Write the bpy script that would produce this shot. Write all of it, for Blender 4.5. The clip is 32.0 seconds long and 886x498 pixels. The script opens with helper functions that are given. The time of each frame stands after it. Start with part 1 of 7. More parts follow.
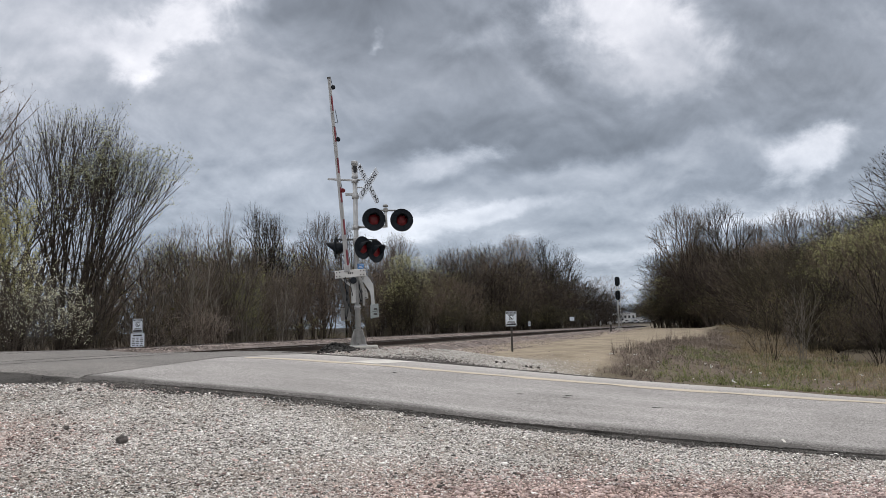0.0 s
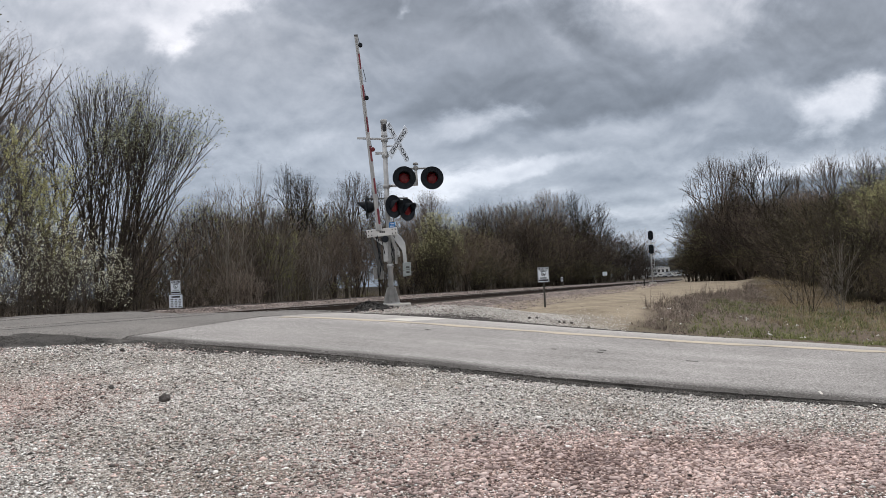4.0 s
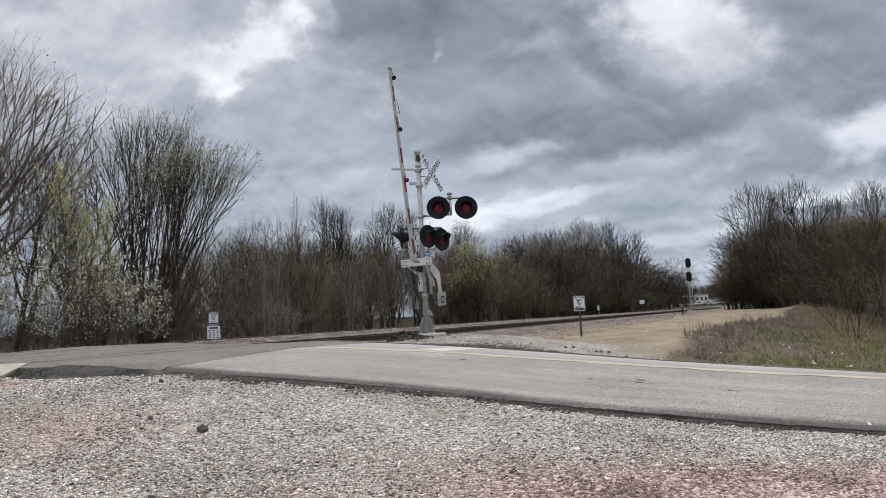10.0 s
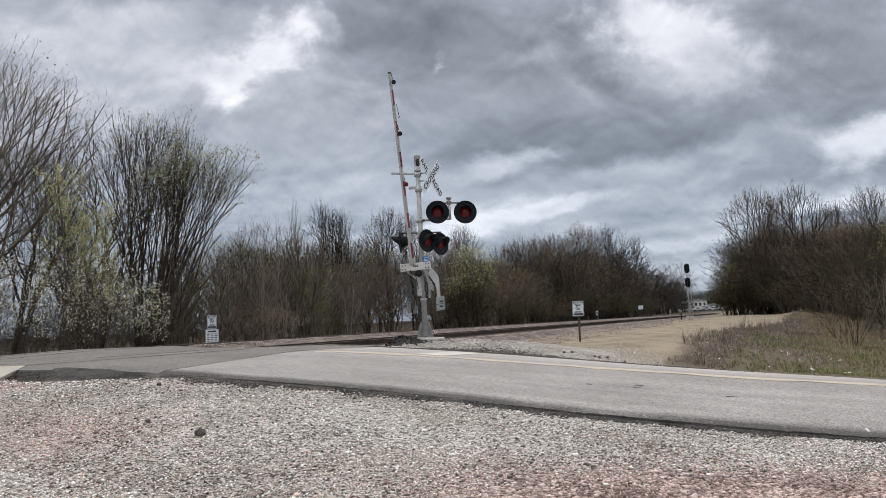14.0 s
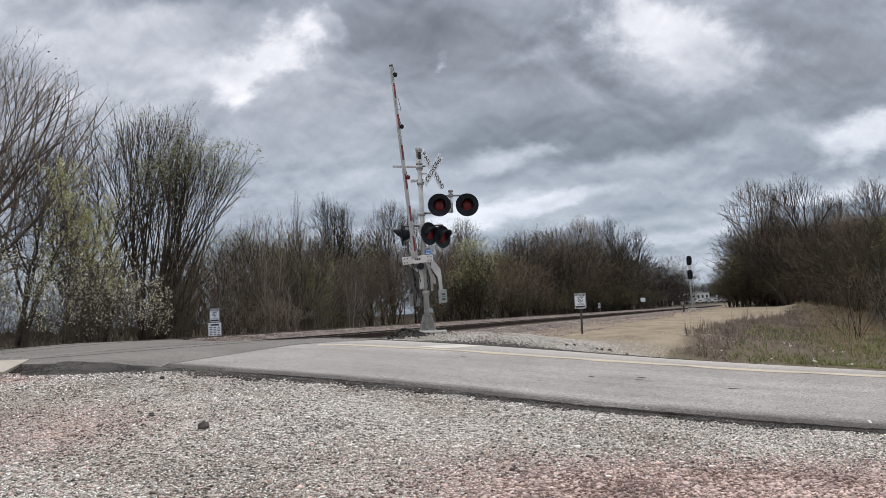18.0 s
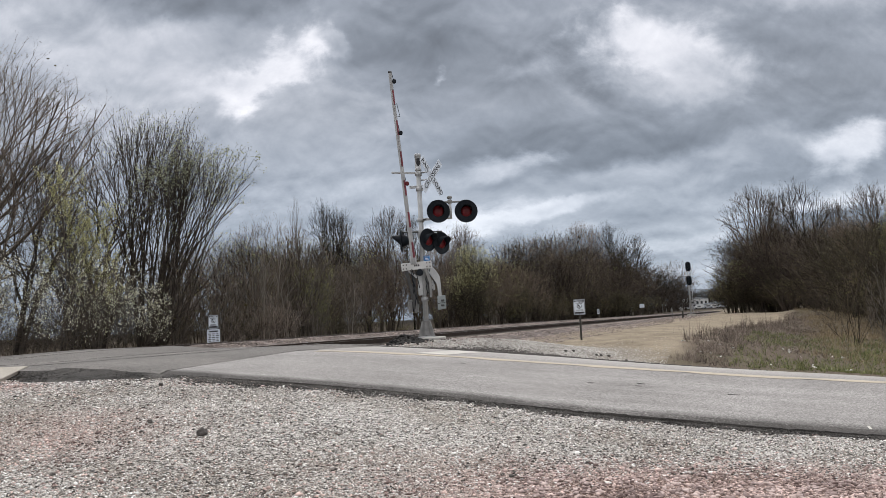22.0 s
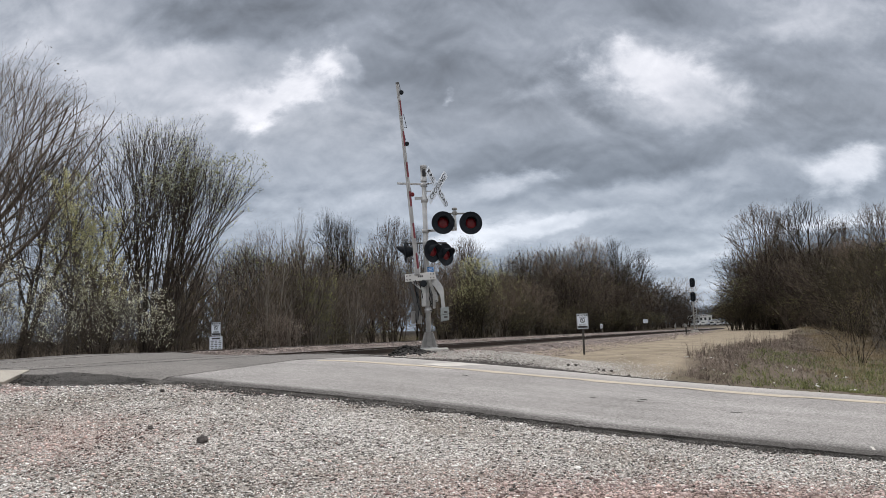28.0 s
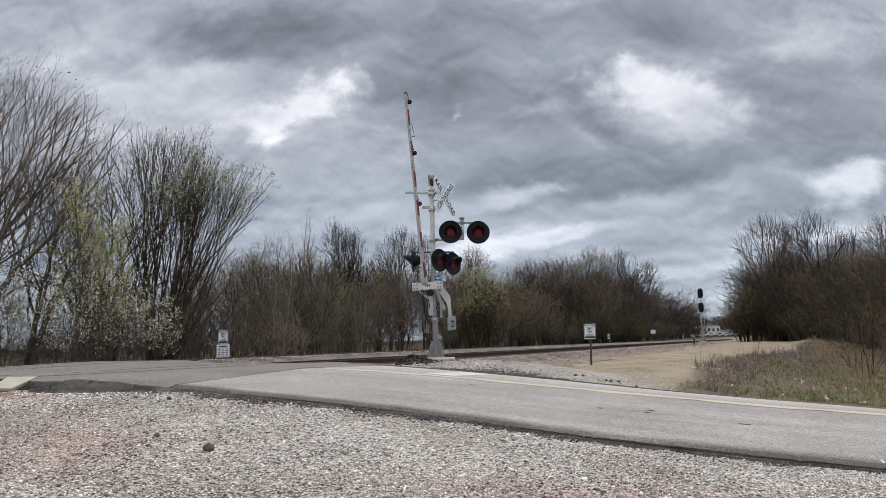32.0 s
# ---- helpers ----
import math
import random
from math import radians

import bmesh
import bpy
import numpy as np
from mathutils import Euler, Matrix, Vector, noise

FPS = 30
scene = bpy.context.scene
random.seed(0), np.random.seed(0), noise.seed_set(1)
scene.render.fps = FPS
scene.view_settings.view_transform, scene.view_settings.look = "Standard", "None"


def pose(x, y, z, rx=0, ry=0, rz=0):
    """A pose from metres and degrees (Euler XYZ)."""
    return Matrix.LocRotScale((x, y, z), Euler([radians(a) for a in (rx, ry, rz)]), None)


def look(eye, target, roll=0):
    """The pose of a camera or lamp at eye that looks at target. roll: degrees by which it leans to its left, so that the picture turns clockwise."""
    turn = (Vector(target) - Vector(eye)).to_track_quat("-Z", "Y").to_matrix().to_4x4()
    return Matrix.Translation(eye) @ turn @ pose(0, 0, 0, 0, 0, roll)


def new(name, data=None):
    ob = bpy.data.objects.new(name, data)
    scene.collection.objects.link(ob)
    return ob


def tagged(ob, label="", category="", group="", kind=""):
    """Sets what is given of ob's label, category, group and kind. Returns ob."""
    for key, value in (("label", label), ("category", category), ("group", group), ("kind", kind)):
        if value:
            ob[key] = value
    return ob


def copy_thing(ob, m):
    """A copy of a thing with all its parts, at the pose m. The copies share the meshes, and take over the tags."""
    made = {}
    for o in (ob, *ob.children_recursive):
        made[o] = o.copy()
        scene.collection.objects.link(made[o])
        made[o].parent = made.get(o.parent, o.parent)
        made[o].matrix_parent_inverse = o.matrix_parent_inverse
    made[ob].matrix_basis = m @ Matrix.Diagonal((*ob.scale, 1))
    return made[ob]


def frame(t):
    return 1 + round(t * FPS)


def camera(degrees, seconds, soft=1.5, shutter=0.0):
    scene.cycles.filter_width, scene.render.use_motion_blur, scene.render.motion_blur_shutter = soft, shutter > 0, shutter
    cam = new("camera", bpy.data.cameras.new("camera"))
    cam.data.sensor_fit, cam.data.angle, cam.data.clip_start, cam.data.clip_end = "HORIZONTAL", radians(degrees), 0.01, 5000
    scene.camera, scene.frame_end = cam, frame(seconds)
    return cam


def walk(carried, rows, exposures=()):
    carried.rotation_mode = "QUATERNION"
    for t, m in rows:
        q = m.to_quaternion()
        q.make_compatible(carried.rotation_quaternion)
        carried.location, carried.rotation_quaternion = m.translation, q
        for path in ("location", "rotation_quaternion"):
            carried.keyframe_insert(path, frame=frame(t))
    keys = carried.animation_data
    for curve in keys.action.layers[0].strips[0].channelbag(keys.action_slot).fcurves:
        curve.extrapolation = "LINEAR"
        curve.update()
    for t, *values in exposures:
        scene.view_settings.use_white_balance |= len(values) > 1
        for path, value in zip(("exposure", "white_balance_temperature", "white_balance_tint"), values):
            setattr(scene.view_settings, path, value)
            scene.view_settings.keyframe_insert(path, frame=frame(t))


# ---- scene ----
EYE = (0.0, 0.0, 1.6)
cam = camera(59.5, 32.0, soft=0.65)

# seconds and the turn of the hand-held camera, which stays on its spot
TURNS = (
    (0, 95.62, 1.565, -5.141), (0.5, 95.458, 1.781, -4.751), (1, 95.031, 2.086, -4.335), (1.5, 94.365, 2.527, -4.114),
    (2, 93.657, 2.795, -4.017), (2.5, 93.136, 2.947, -3.831), (3, 92.722, 2.865, -3.486), (3.5, 92.483, 2.59, -3.04),
    (5.5, 93.463, 2.619, -2.286), (6, 93.923, 2.789, -2.171), (6.5, 94.292, 2.793, -1.96), (7, 94.569, 2.7, -1.687),
    (7.5, 94.702, 2.571, -1.377), (8, 94.704, 2.467, -1.068), (8.5, 94.695, 2.474, -0.764), (9, 94.73, 2.594, -0.547),
    (9.5, 94.8, 2.77, -0.378), (10, 94.859, 2.835, -0.169), (10.5, 94.809, 2.803, 0.105), (11, 94.714, 2.645, 0.421),
    (11.5, 94.651, 2.557, 0.559), (12, 94.664, 2.485, 0.591), (12.5, 94.819, 2.528, 0.445), (13, 95.019, 2.589, 0.227),
    (13.5, 95.148, 2.622, -0.014), (14, 95.182, 2.567, -0.269), (14.5, 95.074, 2.424, -0.536), (16.5, 94.768, 2.596, -0.86),
    (17, 94.692, 2.717, -0.678), (17.5, 94.623, 2.677, -0.393), (18, 94.664, 2.72, -0.102), (18.5, 94.743, 2.644, 0.089),
    (19, 94.831, 2.593, 0.16), (19.5, 94.891, 2.59, 0.164), (20, 94.972, 2.658, 0.109), (20.5, 95.034, 2.655, 0.032),
    (21, 95.094, 2.675, -0.07), (21.5, 95.117, 2.709, -0.155), (22, 95.119, 2.786, -0.174), (22.5, 95.171, 2.799, -0.16),
    (23, 95.271, 2.851, -0.077), (23.5, 95.414, 2.856, 0.011), (24, 95.479, 2.943, 0.078), (24.5, 95.456, 3.087, 0.1),
    (25, 95.313, 3.26, 0.103), (25.5, 95.224, 3.336, 0.025), (27.5, 95.833, 2.163, -0.208), (28, 95.973, 1.68, 0.027),
    (28.5, 96.05, 1.394, 0.266), (29, 96.095, 1.173, 0.416), (29.5, 96.056, 1.055, 0.485), (30, 96.004, 1.023, 0.49),
    (30.5, 96.033, 1.109, 0.525), (31, 96.173, 1.201, 0.575), (31.5, 96.428, 1.336, 0.585), (32, 96.667, 1.335, 0.53),
)
walk(cam, [(t, pose(*EYE, rx, ry, rz)) for t, rx, ry, rz in TURNS], exposures=((0, 0.12), (32, 0.12)))

# ---- light: a closed grey sky and a weak, wide sun behind the clouds ----
SUN_ELEVATION, SUN_AZIMUTH = radians(66), radians(-20)
world = bpy.data.worlds.new("sky")
scene.world = world
world.use_nodes = True
wn, wl = world.node_tree.nodes, world.node_tree.links
sky = wn.new("ShaderNodeTexSky")
sky.sky_type, sky.sun_disc = "NISHITA", False
sky.sun_elevation, sky.sun_rotation = SUN_ELEVATION, SUN_AZIMUTH
sky.dust_density, sky.air_density = 3.0, 1.0
dim = wn.new("ShaderNodeMix")
dim.data_type, dim.blend_type = "RGBA", "MULTIPLY"
dim.inputs[0].default_value = 1.0
dim.inputs[7].default_value = (0.12, 0.12, 0.12, 1)
veil = wn.new("ShaderNodeMix")
veil.data_type = "RGBA"
veil.inputs[0].default_value = 0.8
veil.inputs[7].default_value = (1.12, 1.10, 1.10, 1)
wl.new(sky.outputs[0], dim.inputs[6])
wl.new(dim.outputs[2], veil.inputs[6])
wl.new(veil.outputs[2], wn["Background"].inputs[0])
wn["Background"].inputs[1].default_value = 1.0
sun = new("sun", bpy.data.lights.new("sun", "SUN"))
sun.data.energy, sun.data.angle, sun.data.color = 1.5, radians(55), (1.0, 0.97, 0.93)
sun.matrix_world = look((0, 0, 0), (-math.sin(SUN_AZIMUTH) * math.cos(SUN_ELEVATION), -math.cos(SUN_AZIMUTH) * math.cos(SUN_ELEVATION), -math.sin(SUN_ELEVATION)))


# ---- materials ----
def rgba(c):
    return (c[0], c[1], c[2], 1.0)


def material(name, dark, light, rough=0.8, metal=0.0, scale=3.0, fine=45.0, bump=0.3, bump_size=0.01, island=0.0, each=0.0, spec=0.3):
    """Two colours mixed by broad stains and fine grain, with relief from the grain."""
    m = bpy.data.materials.new(name)
    m.use_nodes = True
    n, l = m.node_tree.nodes, m.node_tree.links
    b = n["Principled BSDF"]
    b.inputs["Roughness"].default_value, b.inputs["Metallic"].default_value = rough, metal
    b.inputs["Specular IOR Level"].default_value = spec
    co = n.new("ShaderNodeTexCoord")
    broad, grain = n.new("ShaderNodeTexNoise"), n.new("ShaderNodeTexNoise")
    broad.inputs["Scale"].default_value, broad.inputs["Detail"].default_value = scale, 5
    grain.inputs["Scale"].default_value, grain.inputs["Detail"].default_value = fine, 3
    for t in (broad, grain):
        l.new(co.outputs["Object"], t.inputs["Vector"])
    add = n.new("ShaderNodeMath")
    add.operation = "MULTIPLY_ADD"
    l.new(grain.outputs[0], add.inputs[0])
    add.inputs[1].default_value = 0.5
    half = n.new("ShaderNodeMath")
    half.operation = "MULTIPLY_ADD"
    l.new(broad.outputs[0], half.inputs[0])
    half.inputs[1].default_value, half.inputs[2].default_value = 0.9, -0.2
    l.new(half.outputs[0], add.inputs[2])
    value = add.outputs[0]
    for amount, source in ((island, "island"), (each, "each")):
        if amount:
            who = n.new("ShaderNodeNewGeometry" if source == "island" else "ShaderNodeObjectInfo")
            shift = n.new("ShaderNodeMath")
            shift.operation = "MULTIPLY_ADD"
            l.new(who.outputs["Random Per Island" if source == "island" else "Random"], shift.inputs[0])
            shift.inputs[1].default_value = amount
            lower = n.new("ShaderNodeMath")
            lower.operation = "SUBTRACT"
            l.new(value, lower.inputs[0])
            lower.inputs[1].default_value = amount / 2
            l.new(lower.outputs[0], shift.inputs[2])
            value = shift.outputs[0]
    ramp = n.new("ShaderNodeValToRGB")
    ramp.color_ramp.elements[0].position, ramp.color_ramp.elements[1].position = 0.25, 0.75
    ramp.color_ramp.elements[0].color, ramp.color_ramp.elements[1].color = rgba(dark), rgba(light)
    l.new(value, ramp.inputs[0])
    l.new(ramp.outputs[0], b.inputs["Base Color"])
    if bump:
        bp = n.new("ShaderNodeBump")
        bp.inputs["Strength"].default_value, bp.inputs["Distance"].default_value = bump, bump_size
        l.new(grain.outputs[0], bp.inputs["Height"])
        l.new(bp.outputs[0], b.inputs["Normal"])
    return m


def ground_material():
    """Gravel lot, tan dirt, grass and forest floor, mixed by the zones of the sheet."""
    m = bpy.data.materials.new("ground")
    m.use_nodes = True
    n, l = m.node_tree.nodes, m.node_tree.links
    b = n["Principled BSDF"]
    b.inputs["Roughness"].default_value, b.inputs["Specular IOR Level"].default_value = 0.95, 0.1
    co = n.new("ShaderNodeTexCoord")

    def tex(kind, scale, detail=4):
        t = n.new(kind)
        t.inputs["Scale"].default_value = scale
        if kind == "ShaderNodeTexNoise":
            t.inputs["Detail"].default_value = detail
        l.new(co.outputs["Object"], t.inputs["Vector"])
        return t

    def ramp(source, *stops):
        r = n.new("ShaderNodeValToRGB")
        e = r.color_ramp.elements
        while len(e) < len(stops):
            e.new(0.5)
        for el, (p, c) in zip(e, stops):
            el.position, el.color = p, rgba(c)
        l.new(source, r.inputs[0])
        return r.outputs[0]

    def mix(fac, a, c, kind="MIX"):
        x = n.new("ShaderNodeMix")
        x.data_type, x.blend_type = "RGBA", kind
        if isinstance(fac, float):
            x.inputs[0].default_value = fac
        else:
            l.new(fac, x.inputs[0])
        l.new(a, x.inputs[6]), l.new(c, x.inputs[7])
        return x.outputs[2]

    stones = tex("ShaderNodeTexVoronoi", 34)
    pebbles = tex("ShaderNodeTexVoronoi", 75)
    sep = n.new("ShaderNodeSeparateColor")
    l.new(stones.outputs["Color"], sep.inputs[0])
    white = ramp(sep.outputs[0], (0.0, (0.07, 0.065, 0.06)), (0.2, (0.34, 0.325, 0.305)), (0.6, (0.60, 0.58, 0.555)), (1.0, (0.83, 0.815, 0.79)))
    red = ramp(sep.outputs[1], (0.0, (0.16, 0.105, 0.09)), (0.5, (0.51, 0.38, 0.345)), (1.0, (0.76, 0.63, 0.585)))
    dust = ramp(tex("ShaderNodeTexNoise", 0.75, 7).outputs[0], (0.34, (0.74, 0.70, 0.66)), (0.52, (1.0, 0.99, 0.975)), (0.68, (1.16, 1.16, 1.16)))
    # shadow pits between the pebbles, darkened in the colour
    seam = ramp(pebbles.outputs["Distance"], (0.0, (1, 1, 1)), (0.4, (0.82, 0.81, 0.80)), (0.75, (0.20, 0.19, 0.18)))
    zone = n.new("ShaderNodeVertexColor")
    zone.layer_name = "zone"
    zsep = n.new("ShaderNodeSeparateColor")
    l.new(zone.outputs[0], zsep.inputs[0])
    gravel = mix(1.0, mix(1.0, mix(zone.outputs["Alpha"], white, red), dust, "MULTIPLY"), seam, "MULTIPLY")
    dirt = mix(0.35, ramp(tex("ShaderNodeTexNoise", 0.9, 8).outputs[0], (0.32, (0.15, 0.124, 0.09)), (0.66, (0.33, 0.28, 0.212))),
               ramp(tex("ShaderNodeTexNoise", 22, 6).outputs[0], (0.35, (0.13, 0.107, 0.078)), (0.65, (0.47, 0.40, 0.305))))
    grass = mix(0.5, ramp(tex("ShaderNodeTexNoise", 0.6, 6).outputs[0], (0.38, (0.12, 0.095, 0.076)), (0.66, (0.11, 0.105, 0.062))),
                ramp(tex("ShaderNodeTexNoise", 16, 6).outputs[0], (0.3, (0.045, 0.037, 0.03)), (0.7, (0.22, 0.18, 0.14))))
    forest = ramp(tex("ShaderNodeTexNoise", 3, 8).outputs[0], (0.3, (0.032, 0.026, 0.019)), (0.7, (0.095, 0.074, 0.052)))
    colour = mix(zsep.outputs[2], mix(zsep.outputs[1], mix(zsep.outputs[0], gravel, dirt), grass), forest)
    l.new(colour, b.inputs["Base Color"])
    bp = n.new("ShaderNodeBump")
    bp.inputs["Strength"].default_value, bp.inputs["Distance"].default_value, bp.invert = 0.7, 0.02, True
    l.new(stones.outputs["Distance"], bp.inputs["Height"])
    l.new(bp.outputs[0], b.inputs["Normal"])
    return m


def asphalt_material(name, dark, light, crack):
    m = material(name, dark, light, rough=0.9, scale=0.7, fine=120, bump=0.5, bump_size=0.006, spec=0.2)
    n, l = m.node_tree.nodes, m.node_tree.links
    b = n["Principled BSDF"]
    base = b.inputs["Base Color"].links[0].from_socket
    co = [k for k in n if k.bl_idname == "ShaderNodeTexCoord"][0]
    v = n.new("ShaderNodeTexVoronoi")
    v.feature = "DISTANCE_TO_EDGE"
    v.inputs["Scale"].default_value = 0.55
    warp = n.new("ShaderNodeTexNoise")
    warp.inputs["Scale"].default_value, warp.inputs["Detail"].default_value = 2.5, 6
    off = n.new("ShaderNodeMix")
    off.data_type, off.blend_type = "RGBA", "LINEAR_LIGHT"
    off.inputs[0].default_value = 0.35
    l.new(co.outputs["Object"], warp.inputs["Vector"]), l.new(co.outputs["Object"], off.inputs[6]), l.new(warp.outputs["Color"], off.inputs[7])
    l.new(off.outputs[2], v.inputs["Vector"])
    thin = n.new("ShaderNodeMapRange")
    thin.inputs[1].default_value, thin.inputs[2].default_value, thin.inputs[3].default_value, thin.inputs[4].default_value = 0.0, 0.012, crack, 0.0
    l.new(v.outputs["Distance"], thin.inputs[0])
    speck = n.new("ShaderNodeTexVoronoi")
    speck.inputs["Scale"].default_value = 70
    l.new(co.outputs["Object"], speck.inputs["Vector"])
    sp = n.new("ShaderNodeSeparateColor")
    l.new(speck.outputs["Color"], sp.inputs[0])
    sr = n.new("ShaderNodeMapRange")
    sr.inputs[3].default_value, sr.inputs[4].default_value = 0.58, 1.42
    l.new(sp.outputs[0], sr.inputs[0])
    grit = n.new("ShaderNodeMix")
    grit.data_type, grit.blend_type = "RGBA", "MULTIPLY"
    grit.inputs[0].default_value = 1.0
    l.new(base, grit.inputs[6]), l.new(sr.outputs[0], grit.inputs[7])
    seam = n.new("ShaderNodeMix")
    seam.data_type = "RGBA"
    seam.inputs[7].default_value = (0.06, 0.057, 0.053, 1)
    l.new(thin.outputs[0], seam.inputs[0]), l.new(grit.outputs[2], seam.inputs[6])
    l.new(seam.outputs[2], b.inputs["Base Color"])
    return m


GROUND = ground_material()
ROAD = asphalt_material("old asphalt", (0.238, 0.229, 0.222), (0.328, 0.316, 0.308), 0.12)


def pale_dust(m):
    """Pale gravel dust that lies on the lane beside the berm."""
    n, l = m.node_tree.nodes, m.node_tree.links
    b = n["Principled BSDF"]
    base = b.inputs["Base Color"].links[0].from_socket
    co = [k for k in n if k.bl_idname == "ShaderNodeTexCoord"][0]
    dot = n.new("ShaderNodeVectorMath")
    dot.operation = "DOT_PRODUCT"
    dot.inputs[1].default_value = (0.33, 0.944, 0)
    spread = n.new("ShaderNodeTexNoise")
    spread.inputs["Scale"].default_value, spread.inputs["Detail"].default_value = 1.6, 6
    l.new(co.outputs["Object"], dot.inputs[0]), l.new(co.outputs["Object"], spread.inputs["Vector"])
    add = n.new("ShaderNodeMath")
    add.operation = "MULTIPLY_ADD"
    add.inputs[1].default_value = 1.6
    l.new(spread.outputs[0], add.inputs[0]), l.new(dot.outputs["Value"], add.inputs[2])
    amount = n.new("ShaderNodeMapRange")
    amount.inputs[1].default_value, amount.inputs[2].default_value, amount.inputs[3].default_value, amount.inputs[4].default_value = 13.9, 17.6, 0.0, 0.48
    l.new(add.outputs[0], amount.inputs[0])
    x = n.new("ShaderNodeMix")
    x.data_type = "RGBA"
    x.inputs[7].default_value = (0.52, 0.50, 0.47, 1)
    l.new(amount.outputs[0], x.inputs[0]), l.new(base, x.inputs[6])
    l.new(x.outputs[2], b.inputs["Base Color"])




def dark_edge(m):
    """Bitumen laid bare and grimed where the lane's edge has crumbled."""
    n, l = m.node_tree.nodes, m.node_tree.links
    b = n["Principled BSDF"]
    base = b.inputs["Base Color"].links[0].from_socket
    co = [k for k in n if k.bl_idname == "ShaderNodeTexCoord"][0]
    dot, spread, grit = n.new("ShaderNodeVectorMath"), n.new("ShaderNodeTexNoise"), n.new("ShaderNodeTexNoise")
    dot.operation = "DOT_PRODUCT"
    dot.inputs[1].default_value = (0.33, 0.944, 0)
    spread.inputs["Scale"].default_value, spread.inputs["Detail"].default_value = 0.8, 4
    grit.inputs["Scale"].default_value, grit.inputs["Detail"].default_value = 38, 4
    for k in (dot.inputs[0], spread.inputs["Vector"], grit.inputs["Vector"]):
        l.new(co.outputs["Object"], k)
    wide, fine, amount = n.new("ShaderNodeMath"), n.new("ShaderNodeMath"), n.new("ShaderNodeMapRange")
    wide.operation = fine.operation = "MULTIPLY_ADD"
    wide.inputs[1].default_value, fine.inputs[1].default_value = -0.45, -0.55
    l.new(spread.outputs[0], wide.inputs[0]), l.new(dot.outputs["Value"], wide.inputs[2])
    l.new(grit.outputs[0], fine.inputs[0]), l.new(wide.outputs[0], fine.inputs[2])
    amount.inputs[1].default_value, amount.inputs[2].default_value, amount.inputs[3].default_value, amount.inputs[4].default_value = 9.46, 9.80, 0.85, 0.0
    l.new(fine.outputs[0], amount.inputs[0])
    x = n.new("ShaderNodeMix")
    x.data_type = "RGBA"
    x.inputs[7].default_value = (0.05, 0.047, 0.044, 1)
    l.new(amount.outputs[0], x.inputs[0]), l.new(base, x.inputs[6])
    l.new(x.outputs[2], b.inputs["Base Color"])


def tyre_streaks(m):
    """Long faint streaks worn along the lane."""
    n, l = m.node_tree.nodes, m.node_tree.links
    b = n["Principled BSDF"]
    base = b.inputs["Base Color"].links[0].from_socket
    co = [k for k in n if k.bl_idname == "ShaderNodeTexCoord"][0]
    turn, long, streak, much, x = n.new("ShaderNodeMapping"), n.new("ShaderNodeMapping"), n.new("ShaderNodeTexNoise"), n.new("ShaderNodeMapRange"), n.new("ShaderNodeMix")
    turn.inputs["Rotation"].default_value = (0, 0, math.atan2(0.33, 0.944))
    long.inputs["Scale"].default_value = (0.12, 2.6, 1)
    streak.inputs["Scale"].default_value, streak.inputs["Detail"].default_value = 1.0, 6
    much.inputs[1].default_value, much.inputs[2].default_value, much.inputs[3].default_value, much.inputs[4].default_value = 0.3, 0.7, 0.86, 1.12
    x.data_type, x.blend_type = "RGBA", "MULTIPLY"
    x.inputs[0].default_value = 1.0
    l.new(co.outputs["Object"], turn.inputs["Vector"]), l.new(turn.outputs[0], long.inputs["Vector"]), l.new(long.outputs[0], streak.inputs["Vector"])
    l.new(streak.outputs[0], much.inputs[0]), l.new(base, x.inputs[6]), l.new(much.outputs[0], x.inputs[7])
    l.new(x.outputs[2], b.inputs["Base Color"])


tyre_streaks(ROAD)
pale_dust(ROAD)
dark_edge(ROAD)
PATCH = asphalt_material("newer asphalt", (0.125, 0.12, 0.115), (0.20, 0.19, 0.18), 0.15)
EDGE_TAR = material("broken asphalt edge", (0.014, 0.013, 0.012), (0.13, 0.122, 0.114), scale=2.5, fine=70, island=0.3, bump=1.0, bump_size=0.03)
YELLOW = material("faded yellow paint", (0.37, 0.33, 0.27), (0.52, 0.45, 0.355), scale=1.6, fine=45)
WHITE_LINE = material("worn white paint", (0.40, 0.385, 0.355), (0.64, 0.62, 0.58), scale=3, fine=60)
STONE = material("limestone gravel", (0.075, 0.07, 0.065), (0.93, 0.915, 0.89), scale=1.3, fine=30, island=0.9, bump=0.2)
PALE_STONE = material("pale crushed limestone", (0.36, 0.35, 0.33), (0.80, 0.78, 0.75), scale=1.3, fine=30, island=0.6, bump=0.2)
RED_STONE = material("reddish gravel", (0.135, 0.092, 0.083), (0.76, 0.59, 0.54), scale=1.3, fine=30, island=0.6, bump=0.2)
PINK_STONE = material("pinkish brown stones", (0.20, 0.148, 0.138), (0.60, 0.485, 0.455), scale=1.3, fine=30, island=0.6, bump=0.2)
RUBBLE = material("broken black asphalt", (0.006, 0.006, 0.006), (0.055, 0.052, 0.05), scale=9, fine=60, island=0.5)
DARK_STONE = material("dark stones", (0.035, 0.032, 0.03), (0.10, 0.09, 0.085), scale=9, fine=60, island=0.4)
BALLAST = material("railway ballast", (0.13, 0.107, 0.096), (0.52, 0.44, 0.405), scale=1.5, fine=28, island=0.7, bump=0.9, bump_size=0.05)
RUST = material("rusty rail steel", (0.018, 0.014, 0.012), (0.06, 0.043, 0.034), scale=4, fine=80, rough=0.7)
